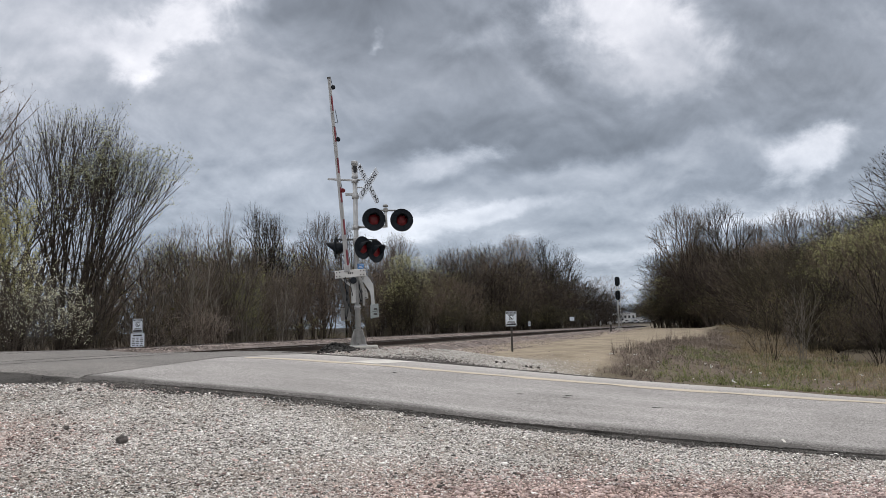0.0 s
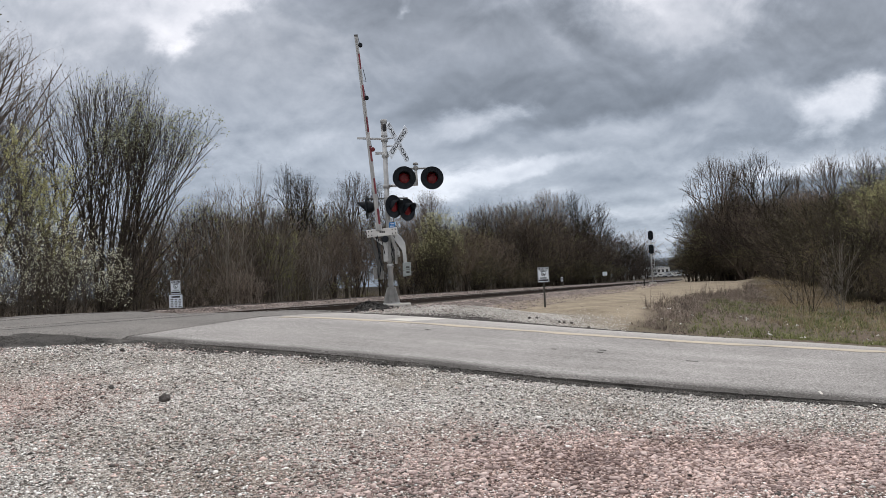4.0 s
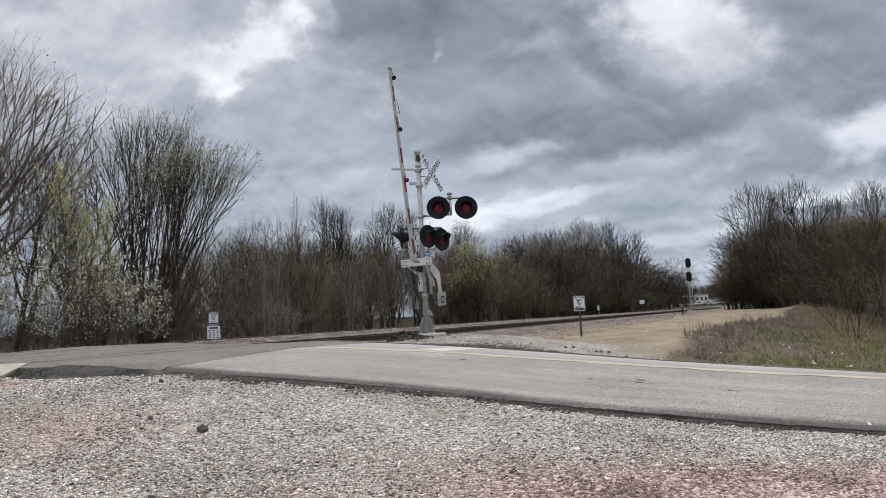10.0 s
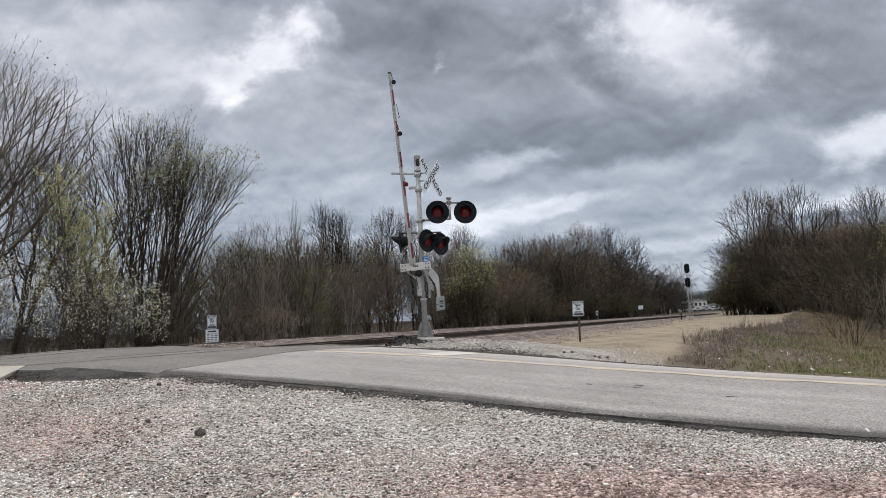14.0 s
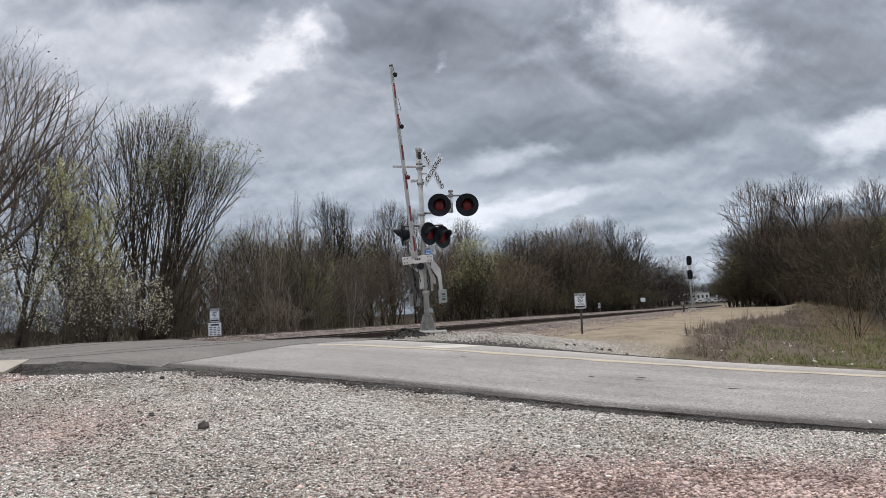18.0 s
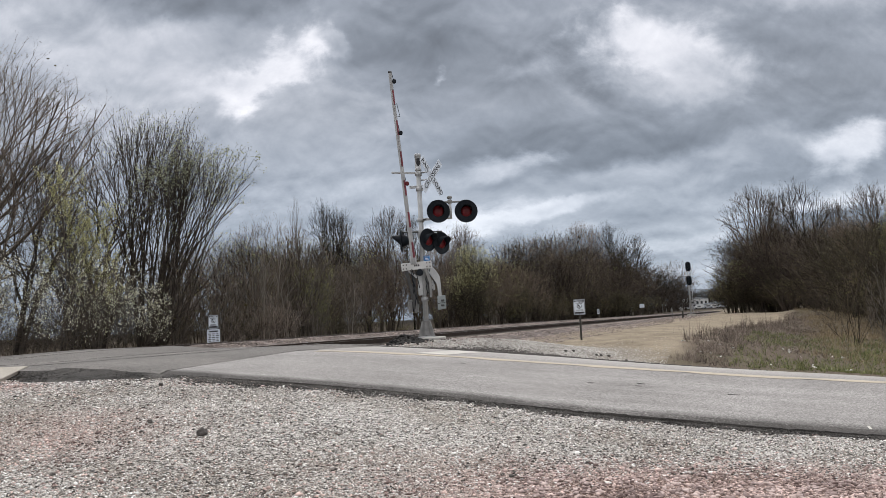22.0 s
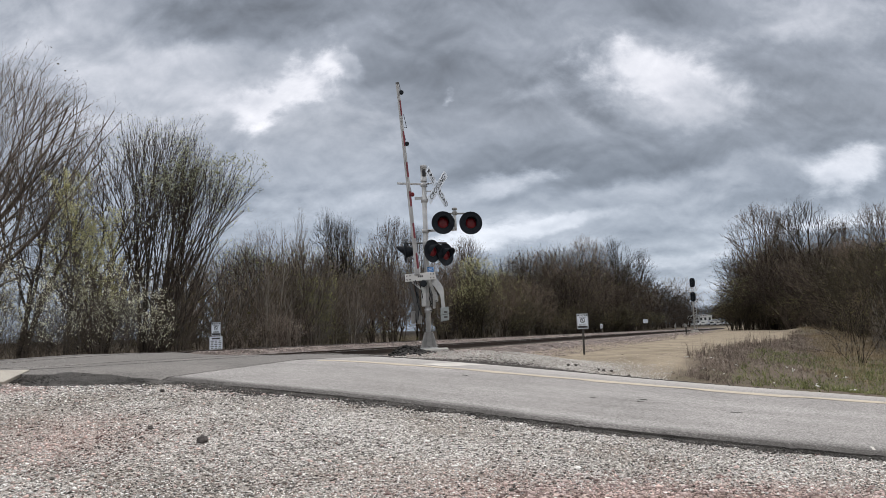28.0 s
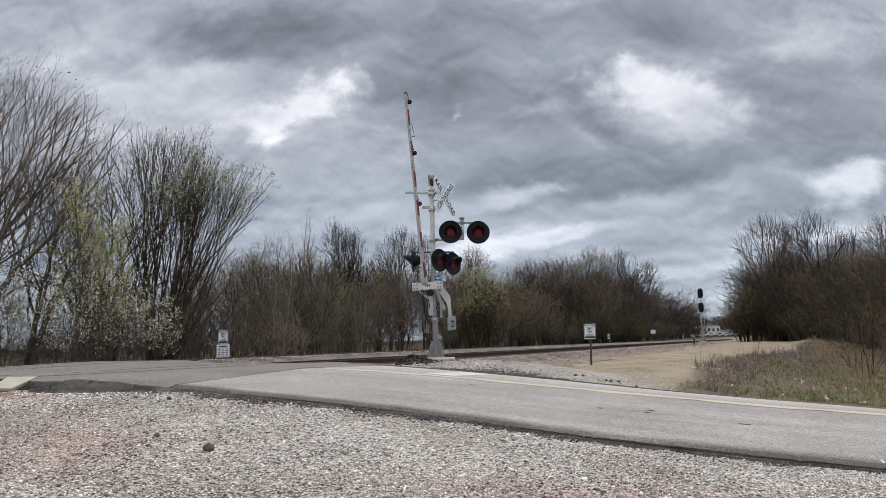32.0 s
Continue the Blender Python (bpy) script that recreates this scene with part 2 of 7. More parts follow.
POLISHED = material("polished rail head", (0.35, 0.34, 0.33), (0.55, 0.54, 0.52), scale=2, fine=90, rough=0.3, metal=1.0, bump=0.05)
TIE_WOOD = material("creosoted tie wood", (0.03, 0.025, 0.02), (0.12, 0.10, 0.08), scale=5, fine=70, each=0.4)
CONCRETE = material("weathered concrete", (0.33, 0.32, 0.30), (0.52, 0.50, 0.47), scale=2.2, fine=50)
SLAB = material("pale crossing panel", (0.30, 0.275, 0.24), (0.44, 0.41, 0.36), scale=1.6, fine=40)
ALUMINIUM = material("grey painted aluminium", (0.28, 0.288, 0.295), (0.48, 0.488, 0.495), scale=4, fine=60, rough=0.45, metal=0.25, bump=0.1)
TEAL = material("pale teal paint", (0.19, 0.215, 0.22), (0.31, 0.34, 0.345), scale=5, fine=50, rough=0.6, metal=0.1, bump=0.2)
CAST = material("grey cast iron", (0.13, 0.13, 0.128), (0.26, 0.26, 0.255), scale=5, fine=50, rough=0.6, metal=0.1, bump=0.2)
PALE_METAL = material("white painted metal", (0.40, 0.40, 0.395), (0.58, 0.58, 0.575), scale=5, fine=70, rough=0.5, bump=0.1)
BLACK = material("black painted metal", (0.006, 0.008, 0.011), (0.018, 0.022, 0.028), scale=5, fine=60, rough=0.6, bump=0.08, spec=0.1)
DARK_STEEL = material("dark steel", (0.03, 0.03, 0.03), (0.09, 0.09, 0.09), scale=6, fine=60, rough=0.6)
ARM_WHITE = material("white gate arm sheeting", (0.24, 0.245, 0.25), (0.37, 0.375, 0.38), scale=3, fine=50, rough=0.5, bump=0.1)
ARM_RED = material("red gate arm sheeting", (0.10, 0.018, 0.026), (0.18, 0.04, 0.052), scale=3, fine=50, rough=0.45, bump=0.1)
RED_LENS = material("red lamp lens", (0.06, 0.0025, 0.005), (0.125, 0.005, 0.009), scale=8, fine=120, rough=0.35, spec=0.25)
SIGN_WHITE = material("white sign sheeting", (0.51, 0.56, 0.63), (0.65, 0.71, 0.79), scale=4, fine=50, rough=0.5, bump=0.05)
INK = material("black sign ink", (0.012, 0.012, 0.014), (0.03, 0.03, 0.034), scale=6, fine=60, rough=0.6, bump=0.0)
BLUE = material("blue sign sheeting", (0.02, 0.13, 0.36), (0.04, 0.20, 0.48), scale=6, fine=60, rough=0.5, bump=0.0)
POST_GREEN = material("dark sign post", (0.03, 0.03, 0.028), (0.07, 0.065, 0.06), scale=6, fine=60)
BARK = material("grey brown bark", (0.014, 0.0117, 0.0095), (0.10, 0.082, 0.067), scale=2.5, fine=22, bump=0.8, bump_size=0.02, each=0.6, spec=0.1)
PALE_BARK = material("pale grey bark", (0.08, 0.072, 0.061), (0.225, 0.205, 0.178), scale=2.5, fine=22, bump=0.4, bump_size=0.02, each=0.5, spec=0.1)
TWIG = material("bare twigs", (0.017, 0.0135, 0.0105), (0.150, 0.117, 0.091), scale=1.2, fine=12, bump=0, each=0.6, spec=0.1)
TWIG_RED = material("reddish bare twigs", (0.016, 0.013, 0.0105), (0.108, 0.086, 0.071), scale=1.2, fine=12, bump=0, each=0.6, spec=0.1)
VASE_BARK = material("dark upright stems", (0.016, 0.0135, 0.011), (0.082, 0.068, 0.056), scale=2.5, fine=22, bump=0.8, bump_size=0.02, spec=0.1)
# darker copies of bark and twigs, with the canopy's shade put into the colour
SHADED_BARK = material("shade-darkened bark", (0.014, 0.0125, 0.009), (0.075, 0.066, 0.046), scale=2.5, fine=22, bump=0.8, bump_size=0.02, each=0.4, spec=0.1)
SHADED_TWIG = material("shade-darkened brown twigs", (0.016, 0.0142, 0.0095), (0.078, 0.068, 0.047), scale=1.2, fine=12, bump=0, each=0.5, spec=0.1)
EDGE_BARK = material("weathered grey bark", (0.022, 0.019, 0.016), (0.15, 0.128, 0.108), scale=2.5, fine=22, bump=0.8, bump_size=0.02, each=0.2, spec=0.1)
EDGE_TWIG = material("pale brown twigs", (0.03, 0.0255, 0.0215), (0.19, 0.158, 0.132), scale=1.2, fine=12, bump=0, each=0.25, spec=0.1)
BUD_GREEN = material("young green leaves", (0.14, 0.145, 0.055), (0.39, 0.39, 0.18), scale=1.5, fine=9, bump=0, island=0.5, spec=0.15)
BUD_PALE = material("pale green buds", (0.17, 0.18, 0.10), (0.46, 0.48, 0.33), scale=1.5, fine=9, bump=0, island=0.5, spec=0.15)
BUD_OLIVE = material("olive brown buds", (0.075, 0.068, 0.034), (0.20, 0.18, 0.095), scale=1.5, fine=9, bump=0, island=0.5, spec=0.15)
BUD_YELLOW = material("yellow green leaves", (0.31, 0.31, 0.12), (0.66, 0.64, 0.36), scale=1.5, fine=9, bump=0, island=0.6, spec=0.15)
BLOSSOM = material("white blossom", (0.62, 0.62, 0.42), (0.93, 0.92, 0.80), scale=1.5, fine=9, bump=0, island=0.6, spec=0.15)


def let_light_through(m, share):
    """Thin leaves and petals pass part of the light that falls on them."""
    n, l = m.node_tree.nodes, m.node_tree.links
    b = n["Principled BSDF"]
    thin, both = n.new("ShaderNodeBsdfTranslucent"), n.new("ShaderNodeMixShader")
    both.inputs[0].default_value = share
    l.new(b.inputs["Base Color"].links[0].from_socket, thin.inputs[0])
    l.new(b.outputs[0], both.inputs[1]), l.new(thin.outputs[0], both.inputs[2])
    l.new(both.outputs[0], n["Material Output"].inputs["Surface"])


for thin_stuff in (BUD_GREEN, BUD_PALE, BUD_OLIVE, BUD_YELLOW, BLOSSOM):
    let_light_through(thin_stuff, 0.5)
DEAD_GRASS = material("dry grass", (0.13, 0.10, 0.065), (0.38, 0.31, 0.20), scale=0.8, fine=9, bump=0, island=0.6, spec=0.1)
GREEN_GRASS = material("green grass", (0.085, 0.10, 0.04), (0.25, 0.265, 0.12), scale=0.8, fine=9, bump=0, island=0.6, spec=0.1)
BRUSH = material("grey dead brush", (0.075, 0.060, 0.050), (0.33, 0.275, 0.235), scale=0.8, fine=9, bump=0, island=0.6, spec=0.1)
LITTER = material("pale litter", (0.6, 0.6, 0.58), (0.85, 0.85, 0.83), scale=9, fine=60, bump=0)
HOUSE_WHITE = material("white siding", (0.60, 0.60, 0.58), (0.78, 0.78, 0.76), scale=0.2, fine=3, bump=0)
HOUSE_GREY = material("pale grey sheet roof", (0.34, 0.35, 0.37), (0.5, 0.51, 0.53), scale=0.2, fine=3, bump=0)
DARK_GLASS = material("dark window glass", (0.02, 0.022, 0.025), (0.05, 0.055, 0.06), scale=1, fine=5, rough=0.1, bump=0, spec=0.5)


# ---- mesh helpers ----
def raw(name, verts, faces, smooth=False):
    me = bpy.data.meshes.new(name)
    me.from_pydata([tuple(v) for v in verts], [], [tuple(int(i) for i in f) for f in faces])
    if smooth:
        me.polygons.foreach_set("use_smooth", [True] * len(me.polygons))
    me.update()
    return me


def part(name, shape, mat, parent=None, label="", m=None):
    """Links a bmesh or mesh as one object, under a thing or a part where one is given."""
    if isinstance(shape, bmesh.types.BMesh):
        me = bpy.data.meshes.new(name)
        bmesh.ops.recalc_face_normals(shape, faces=shape.faces)
        shape.to_mesh(me)
        shape.free()
    else:
        me = shape
    if not me.materials:
        me.materials.append(mat)
    ob = new(name, me)
    if parent:
        ob.parent = parent
    if m is not None:
        ob.matrix_basis = m
    return tagged(ob, label)


def thing(name, m, label, category, group="", kind=""):
    ob = new(name)
    ob.empty_display_size = 0.2
    ob.matrix_basis = m
    return tagged(ob, label, category, group, kind)


def box(sx, sy, sz, m=None, bevel=0.0, bm=None):
    """A box centred on the pose m, with rounded edges."""
    own = bmesh.new()
    bmesh.ops.create_cube(own, size=1.0, matrix=Matrix.Diagonal((sx, sy, sz, 1)))
    if bevel:
        bmesh.ops.bevel(own, geom=own.edges[:], offset=bevel, segments=2, affect="EDGES", profile=0.5)
    return join(bm, own, m)


def join(bm, own, m=None):
    if m is not None:
        bmesh.ops.transform(own, matrix=m, verts=own.verts)
    if bm is None:
        return own
    tmp = bpy.data.meshes.new("tmp")
    own.to_mesh(tmp)
    own.free()
    bm.from_mesh(tmp)
    bpy.data.meshes.remove(tmp)
    return bm


def rod(p0, p1, r0, r1=None, n=12, bm=None, caps=True):
    """A round bar from p0 to p1."""
    p0, p1 = Vector(p0), Vector(p1)
    own = bmesh.new()
    d = p1 - p0
    bmesh.ops.create_cone(own, cap_ends=caps, segments=n, radius1=r0, radius2=r0 if r1 is None else r1, depth=d.length)
    for f in own.faces:
        f.smooth = len(f.verts) == 4
    return join(bm, own, Matrix.Translation((p0 + p1) / 2) @ d.to_track_quat("Z", "Y").to_matrix().to_4x4())


def lathe(profile, n=24, m=None, bm=None):
    """A turned body round z from (radius, height) pairs."""
    own = bmesh.new()
    rings = []
    for r, z in profile:
        rings.append([own.verts.new((r * math.cos(2 * math.pi * i / n), r * math.sin(2 * math.pi * i / n), z)) for i in range(n)])
    for a, b in zip(rings, rings[1:]):
        for i in range(n):
            f = own.faces.new((a[i], a[(i + 1) % n], b[(i + 1) % n], b[i]))
            f.smooth = True
    own.faces.new(rings[0][::-1])
    own.faces.new(rings[-1])
    return join(bm, own, m)


def plate(outline, thick, m=None, bevel=0.0, bm=None):
    """A flat plate in the xz plane, of that thickness along y."""
    own = bmesh.new()
    vs = [own.verts.new((x, -thick / 2, z)) for x, z in outline]
    f = own.faces.new(vs)
    out = bmesh.ops.extrude_face_region(own, geom=[f])
    bmesh.ops.translate(own, vec=(0, thick, 0), verts=[v for v in out["geom"] if isinstance(v, bmesh.types.BMVert)])
    if bevel:
        bmesh.ops.bevel(own, geom=own.edges[:], offset=bevel, segments=1, affect="EDGES")
    return join(bm, own, m)


def rounded(w, h, r, n=4):
    """The outline of a rounded rectangle."""
    pts = []
    for cx, cz, a0 in ((w / 2 - r, h / 2 - r, 0), (-w / 2 + r, h / 2 - r, 90), (-w / 2 + r, -h / 2 + r, 180), (w / 2 - r, -h / 2 + r, 270)):
        for i in range(n + 1):
            a = radians(a0 + 90 * i / n)
            pts.append((cx + r * math.cos(a), cz + r * math.sin(a)))
    return pts


def lettering(name, text, size, mat, parent, m, stretch=1.0):
    """Raised letters in the built-in font, in the xy plane of m."""
    cu = bpy.data.curves.new(name, "FONT")
    cu.body, cu.size, cu.extrude, cu.align_x, cu.align_y = text, size, 0.002, "CENTER", "CENTER"
    cu.offset, cu.space_character = size * 0.004, 1.1
    tmp = new("tmp", cu)
    me = bpy.data.meshes.new_from_object(tmp.evaluated_get(bpy.context.evaluated_depsgraph_get()))
    bpy.data.objects.remove(tmp)
    me.materials.clear()
    return part(name, me, mat, parent, "", m @ Matrix.Diagonal((stretch, 1, 1, 1)))


# ---- plan: the road and the railway cross close to a right angle ----
N_ROAD, T_ROAD = np.array((0.33, 0.944)), np.array((-0.944, 0.33))     # across and along the road
N_RAIL, T_RAIL = np.array((0.914, -0.405)), np.array((0.405, 0.914))   # across and along the railway
ROAD_NEAR, ROAD_MID, ROAD_FAR = 9.96, 13.40, 16.86
PATCH_AT = -8.8          # where the darker asphalt of the crossing begins
RAILS = (-11.70, -13.135, -15.90, -17.335)
LIFT_FROM = 9.0          # along the railway, where the farther track begins to rise
EYE_Z = 1.6
# fall of the road below the eye along its near edge, middle and far edge
FALL_NEAR = ((-300, -60, -8, -4, -1.6, -0.23, 0.76, 1.82, 2.96, 3.64, 5.07, 6.44, 7.67, 9.08, 10.2, 40), (2.1, 1.98, 1.85, 1.67, 1.5, 1.394, 1.30, 1.205, 1.07, 0.98, 0.84, 0.73, 0.63, 0.54, 0.47, 0.47))
FALL_MID = ((-300, -60, -8, -4, -2.15, -0.31, 1.02, 2.45, 3.98, 5.62, 6.8, 7.35, 9, 40), (1.9, 1.75, 1.62, 1.42, 1.287, 1.152, 1.027, 0.902, 0.753, 0.613, 0.535, 0.517, 0.5, 0.5))
FALL_FAR = ((-300, -60, -8, -4, -2.7, -0.39, 1.29, 3.08, 5, 7.07, 8.5, 10, 40), (2.1, 1.98, 1.86, 1.62, 1.489, 1.3, 1.15, 0.9625, 0.775, 0.6, 0.53, 0.52, 0.52))


def ease(a, b, v):
    t = np.clip((v - a) / (b - a), 0, 1)
    return t * t * (3 - 2 * t)


def soft_table(s, table):
    return sum(np.interp(s + o, *table) for o in (-0.5, -0.25, 0, 0.25, 0.5)) / 5


def coords(x, y):
    """Across and along the road, across and along the railway."""
    return N_ROAD[0] * x + N_ROAD[1] * y, T_ROAD[0] * x + T_ROAD[1] * y, N_RAIL[0] * x + N_RAIL[1] * y, T_RAIL[0] * x + T_RAIL[1] * y


def bend(a):
    """How far the railway swings to its left in the distance."""
    return -np.maximum(a - 120, 0) ** 2 / 3600


def rail_level(a):
    return EYE_Z - 0.42 - 0.005 * np.clip(a, -60, 260)


def far_lift(a):
    """How much the farther track lies above the nearer one past the road."""
    return 0.11 * ease(LIFT_FROM, LIFT_FROM + 7, a)


def road_level(q, s):
    near, mid, far = (soft_table(s, t) for t in (FALL_NEAR, FALL_MID, FALL_FAR))
    t = np.clip((q - ROAD_NEAR) / (ROAD_MID - ROAD_NEAR), 0, 2)
    camber = near * np.clip(1 - t, 0, 1) + mid * (1 - np.abs(t - 1)) + far * np.clip(t - 1, 0, 1)
    return EYE_Z - camber + 0.02 * np.sin(np.clip(t / 2, 0, 1) * math.pi)


def paved_level(x, y):
    """Road, crossing and the fall beyond it."""
    q, s, c, a = coords(x, y)
    z = road_level(q, s)
    w = ease(PATCH_AT + 0.4, -11.2, c)
    return z * (1 - w) + (rail_level(a) + far_lift(a) * ease(-13.6, -15.4, c)) * w - 0.06 * np.maximum(-18.2 - c, 0)


def wave(x, y, size):
    """Smooth uneven ground, about -1 to 1."""
    return (np.sin(x / size + 1.3 * np.sin(y / size * 0.7)) + np.sin(y / size * 1.1 + 1.7 * np.sin(x / size * 0.6 + 2)) + np.sin((x + y) / size * 0.53 + 4)) / 3


def ground_level(x, y):
    x, y = np.asarray(x, float), np.asarray(y, float)
    q, s, c, a = coords(x, y)
    c = c - bend(a)
    # the gravel lot, level by the camera and rising with the road's edge
    edge = EYE_Z - soft_table(s, FALL_NEAR) - 0.058 - 0.08 * ease(8.0, 9.6, s)
    lot = 0.05 + (edge - 0.05) * ease(2.0, ROAD_NEAR, q) + 0.018 * wave(x, y, 0.9)
    lot = np.where(s > 14, lot - 0.05 * (s - 14).clip(0, 10), lot)
    # the dirt beyond the road, the berm beside it, the ditch and the mound
    verge = EYE_Z - soft_table(s, FALL_FAR) - 0.03
    plain = EYE_Z - 0.84 - 0.0016 * np.clip(a, 0, 90) + 0.03 * wave(x, y, 2.6)
    dirt = verge + (plain - verge) * ease(ROAD_FAR, ROAD_FAR + 4.5, q)
    dirt = dirt + 0.27 * np.exp(-((q - 18.5) / 0.95) ** 2 - ((s - 5.2) / 2.3) ** 2)
    lane = c + 6.2 + 1.2 * np.sin(a * 0.11)
    dirt = dirt - 0.05 * (np.exp(-((lane - 0.85) / 0.22) ** 2) + np.exp(-((lane + 0.85) / 0.22) ** 2)) * ease(ROAD_FAR + 1, ROAD_FAR + 4, q)
    ditch = ease(-3.2, 2.6, c) * ease(ROAD_FAR + 0.3, ROAD_FAR + 3.5, q)
    dirt = dirt - (0.75 + 0.05 * wave(x, y, 1.3)) * ditch * (1 - 0.6 * ease(38, 62, a))
    dirt = dirt + 0.55 * np.exp(-((c - 1.4) / 2.2) ** 2 - ((a - 71) / 3.5) ** 2)
    lift = ease(-8.2, -10.6, c)
    lot = lot * (1 - lift) + np.maximum(lot, rail_level(a) - 0.20 + 0.015 * wave(x, y, 0.5)) * lift
    under = paved_level(x, y) - 0.14
    z = np.where(q < ROAD_NEAR + 0.02, lot, np.where(q < ROAD_FAR - 0.02, under, dirt))
    # the railway's bed, and the woods' floor beyond it
    bed = rail_level(a) - 0.46
    w = ease(-8.6, -10.0, c) * ease(ROAD_NEAR - 0.7, ROAD_NEAR - 0.2, q)
    z = z * (1 - w) + np.minimum(bed, paved_level(x, y) - 0.14) * w
    woods = EYE_Z - 1.0 + 0.12 * wave(x, y, 3.1)
    v = ease(-19.5, -22.5, c)
    z = z * (1 - v) + woods * v
    far = ease(60, 260, np.hypot(x, y))
    return z * (1 - far) + (EYE_Z - 1.3) * far


def bank_edge(a):
    """Where the dirt gives way to the weeds of the ditch."""
    return 2.6 * ease(26, 62, a)


def steps(lo, hi, fine, far):
    """Even steps from lo to hi, growing steps out to far on both sides."""
    out = list(np.arange(lo, hi, fine))
    for sign, start, stop in ((-1, lo, -far), (1, out[-1], far)):
        d, v = fine, start
        while sign * v < far:
            d *= 1.13
            v += sign * d
            out.append(v)
    return np.array(sorted(out))


def grid_faces(rows, cols):
    i = np.arange(rows * cols).reshape(rows, cols)
    return np.stack([i[:-1, :-1], i[:-1, 1:], i[1:, 1:], i[1:, :-1]], -1).reshape(-1, 4)


def build_ground():
    xs, ys = steps(-13, 16, 0.2, 4700), steps(2, 34, 0.2, 4700)
    X, Y = np.meshgrid(xs, ys)
    Z = ground_level(X, Y)
    me = raw("ground", np.stack([X, Y, Z], -1).reshape(-1, 3), grid_faces(*X.shape), smooth=True)
    q, s, c, a = coords(X, Y)
    c = c - bend(a)
    rough = wave(X, Y, 0.7) * 0.5 + wave(X, Y, 0.23) * 0.3
    beyond = ease(ROAD_FAR - 1, ROAD_FAR, q)
    berm = np.exp(-((q - 18.0) / 1.3) ** 2) * ease(1.0, 3.0, s + rough) + ease(0.9, 0.2, q - ROAD_FAR + 0.4 * rough)
    dirt = beyond * (1 - np.clip(berm, 0, 1))
    dirt = np.maximum(dirt, ease(-30, -60, s) * 0.7)
    grass = beyond * ease(-2.75, -2.0, c - bank_edge(a) + 1.1 * rough)
    grass = np.where(a > 60, grass * ease(84, 60, a - 4 * np.maximum(c, 0)), grass)
    forest = np.maximum(ease(-19.6, -21.5, c + rough), beyond * ease(7, 10, c + rough))
    forest = np.maximum(forest, ease(200, 300, np.hypot(X, Y)))
    pink = np.exp(-(((X - 2.3) / 2.7) ** 2 + ((Y - 6.0) / 1.35) ** 2)) * 1.3 + np.exp(-(((X + 4.3) / 1.3) ** 2 + ((Y - 8.5) / 1.0) ** 2)) * 0.34 + np.exp(-(((X + 6.6) / 0.9) ** 2 + ((Y - 11.3) / 0.7) ** 2))
    pink = np.clip(pink + 0.6 * rough * (pink > 0.1), 0, 1)
    col = me.color_attributes.new("zone", "FLOAT_COLOR", "POINT")
    col.data.foreach_set("color", np.stack([dirt, grass, forest, pink], -1).astype(np.float32).ravel())
    return tagged(part("ground", me, GROUND), "pale gravel lot, tan dirt and rough grass round the crossing", "ground", kind="structure")


ground = build_ground()


def plan_point(q, c):
    """Where a line along the road meets a line along the railway."""
    d = N_ROAD[0] * N_RAIL[1] - N_ROAD[1] * N_RAIL[0]
    return (q * N_RAIL[1] - N_ROAD[1] * c) / d, (N_ROAD[0] * c - q * N_RAIL[0]) / d


def slab_mesh(name, X, Y, Z, thick, mat=None, rim=None):
    """A paved sheet with edges that go down by thick."""
    r, k = X.shape
    top = np.stack([X, Y, Z], -1).reshape(-1, 3)
    ring = list(range(k)) + [i * k + k - 1 for i in range(1, r)] + [(r - 1) * k + j for j in range(k - 2, -1, -1)] + [i * k for i in range(r - 2, 0, -1)]
    low = top[ring] - (0, 0, thick)
    n = len(top)
    sides = [(ring[i], n + i, n + (i + 1) % len(ring), ring[(i + 1) % len(ring)]) for i in range(len(ring))]
    me = raw(name, np.vstack([top, low]), list(grid_faces(r, k)) + sides)
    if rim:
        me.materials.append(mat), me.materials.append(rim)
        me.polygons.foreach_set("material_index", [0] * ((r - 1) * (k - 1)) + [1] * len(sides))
    return me


def build_road():
    qs = np.concatenate([[ROAD_NEAR, ROAD_NEAR + 0.08], np.linspace(ROAD_NEAR + 0.3, ROAD_FAR - 0.3, 20), [ROAD_FAR - 0.08, ROAD_FAR]])
    rng = np.random.default_rng(3)
    crumble = rng.normal(0, 0.010, (4, 309))
    for i, q in enumerate(qs):
        bx, by = plan_point(q, PATCH_AT)
        s1 = T_ROAD @ (bx, by)
        ss = -220 + (s1 + 220) * np.concatenate([np.linspace(0, 0.93, 50), 0.93 + 0.07 * np.linspace(0, 1, 260)[1:]])
        if i == 0:
            X, Y = np.zeros((len(qs), len(ss))), np.zeros((len(qs), len(ss)))
        # the edges have crumbled unevenly
        qq = q + (0.02 * np.sin(ss * 1.3) + 0.008 * np.sin(ss * 6.1 + 1) + crumble[i % 4]) * (1 if i < 2 or i > len(qs) - 3 else 0)
        X[i], Y[i] = N_ROAD[0] * qq + T_ROAD[0] * ss, N_ROAD[1] * qq + T_ROAD[1] * ss
    Z = paved_level(X, Y)
    Z[0] -= 0.03 + np.abs(crumble[0]) * 0.6
    Z[-1] -= 0.02
    # the rim's dark tar also carries the shadow line below the road's edge
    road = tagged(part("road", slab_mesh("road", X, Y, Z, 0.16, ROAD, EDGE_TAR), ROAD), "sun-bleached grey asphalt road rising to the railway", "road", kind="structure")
    return road


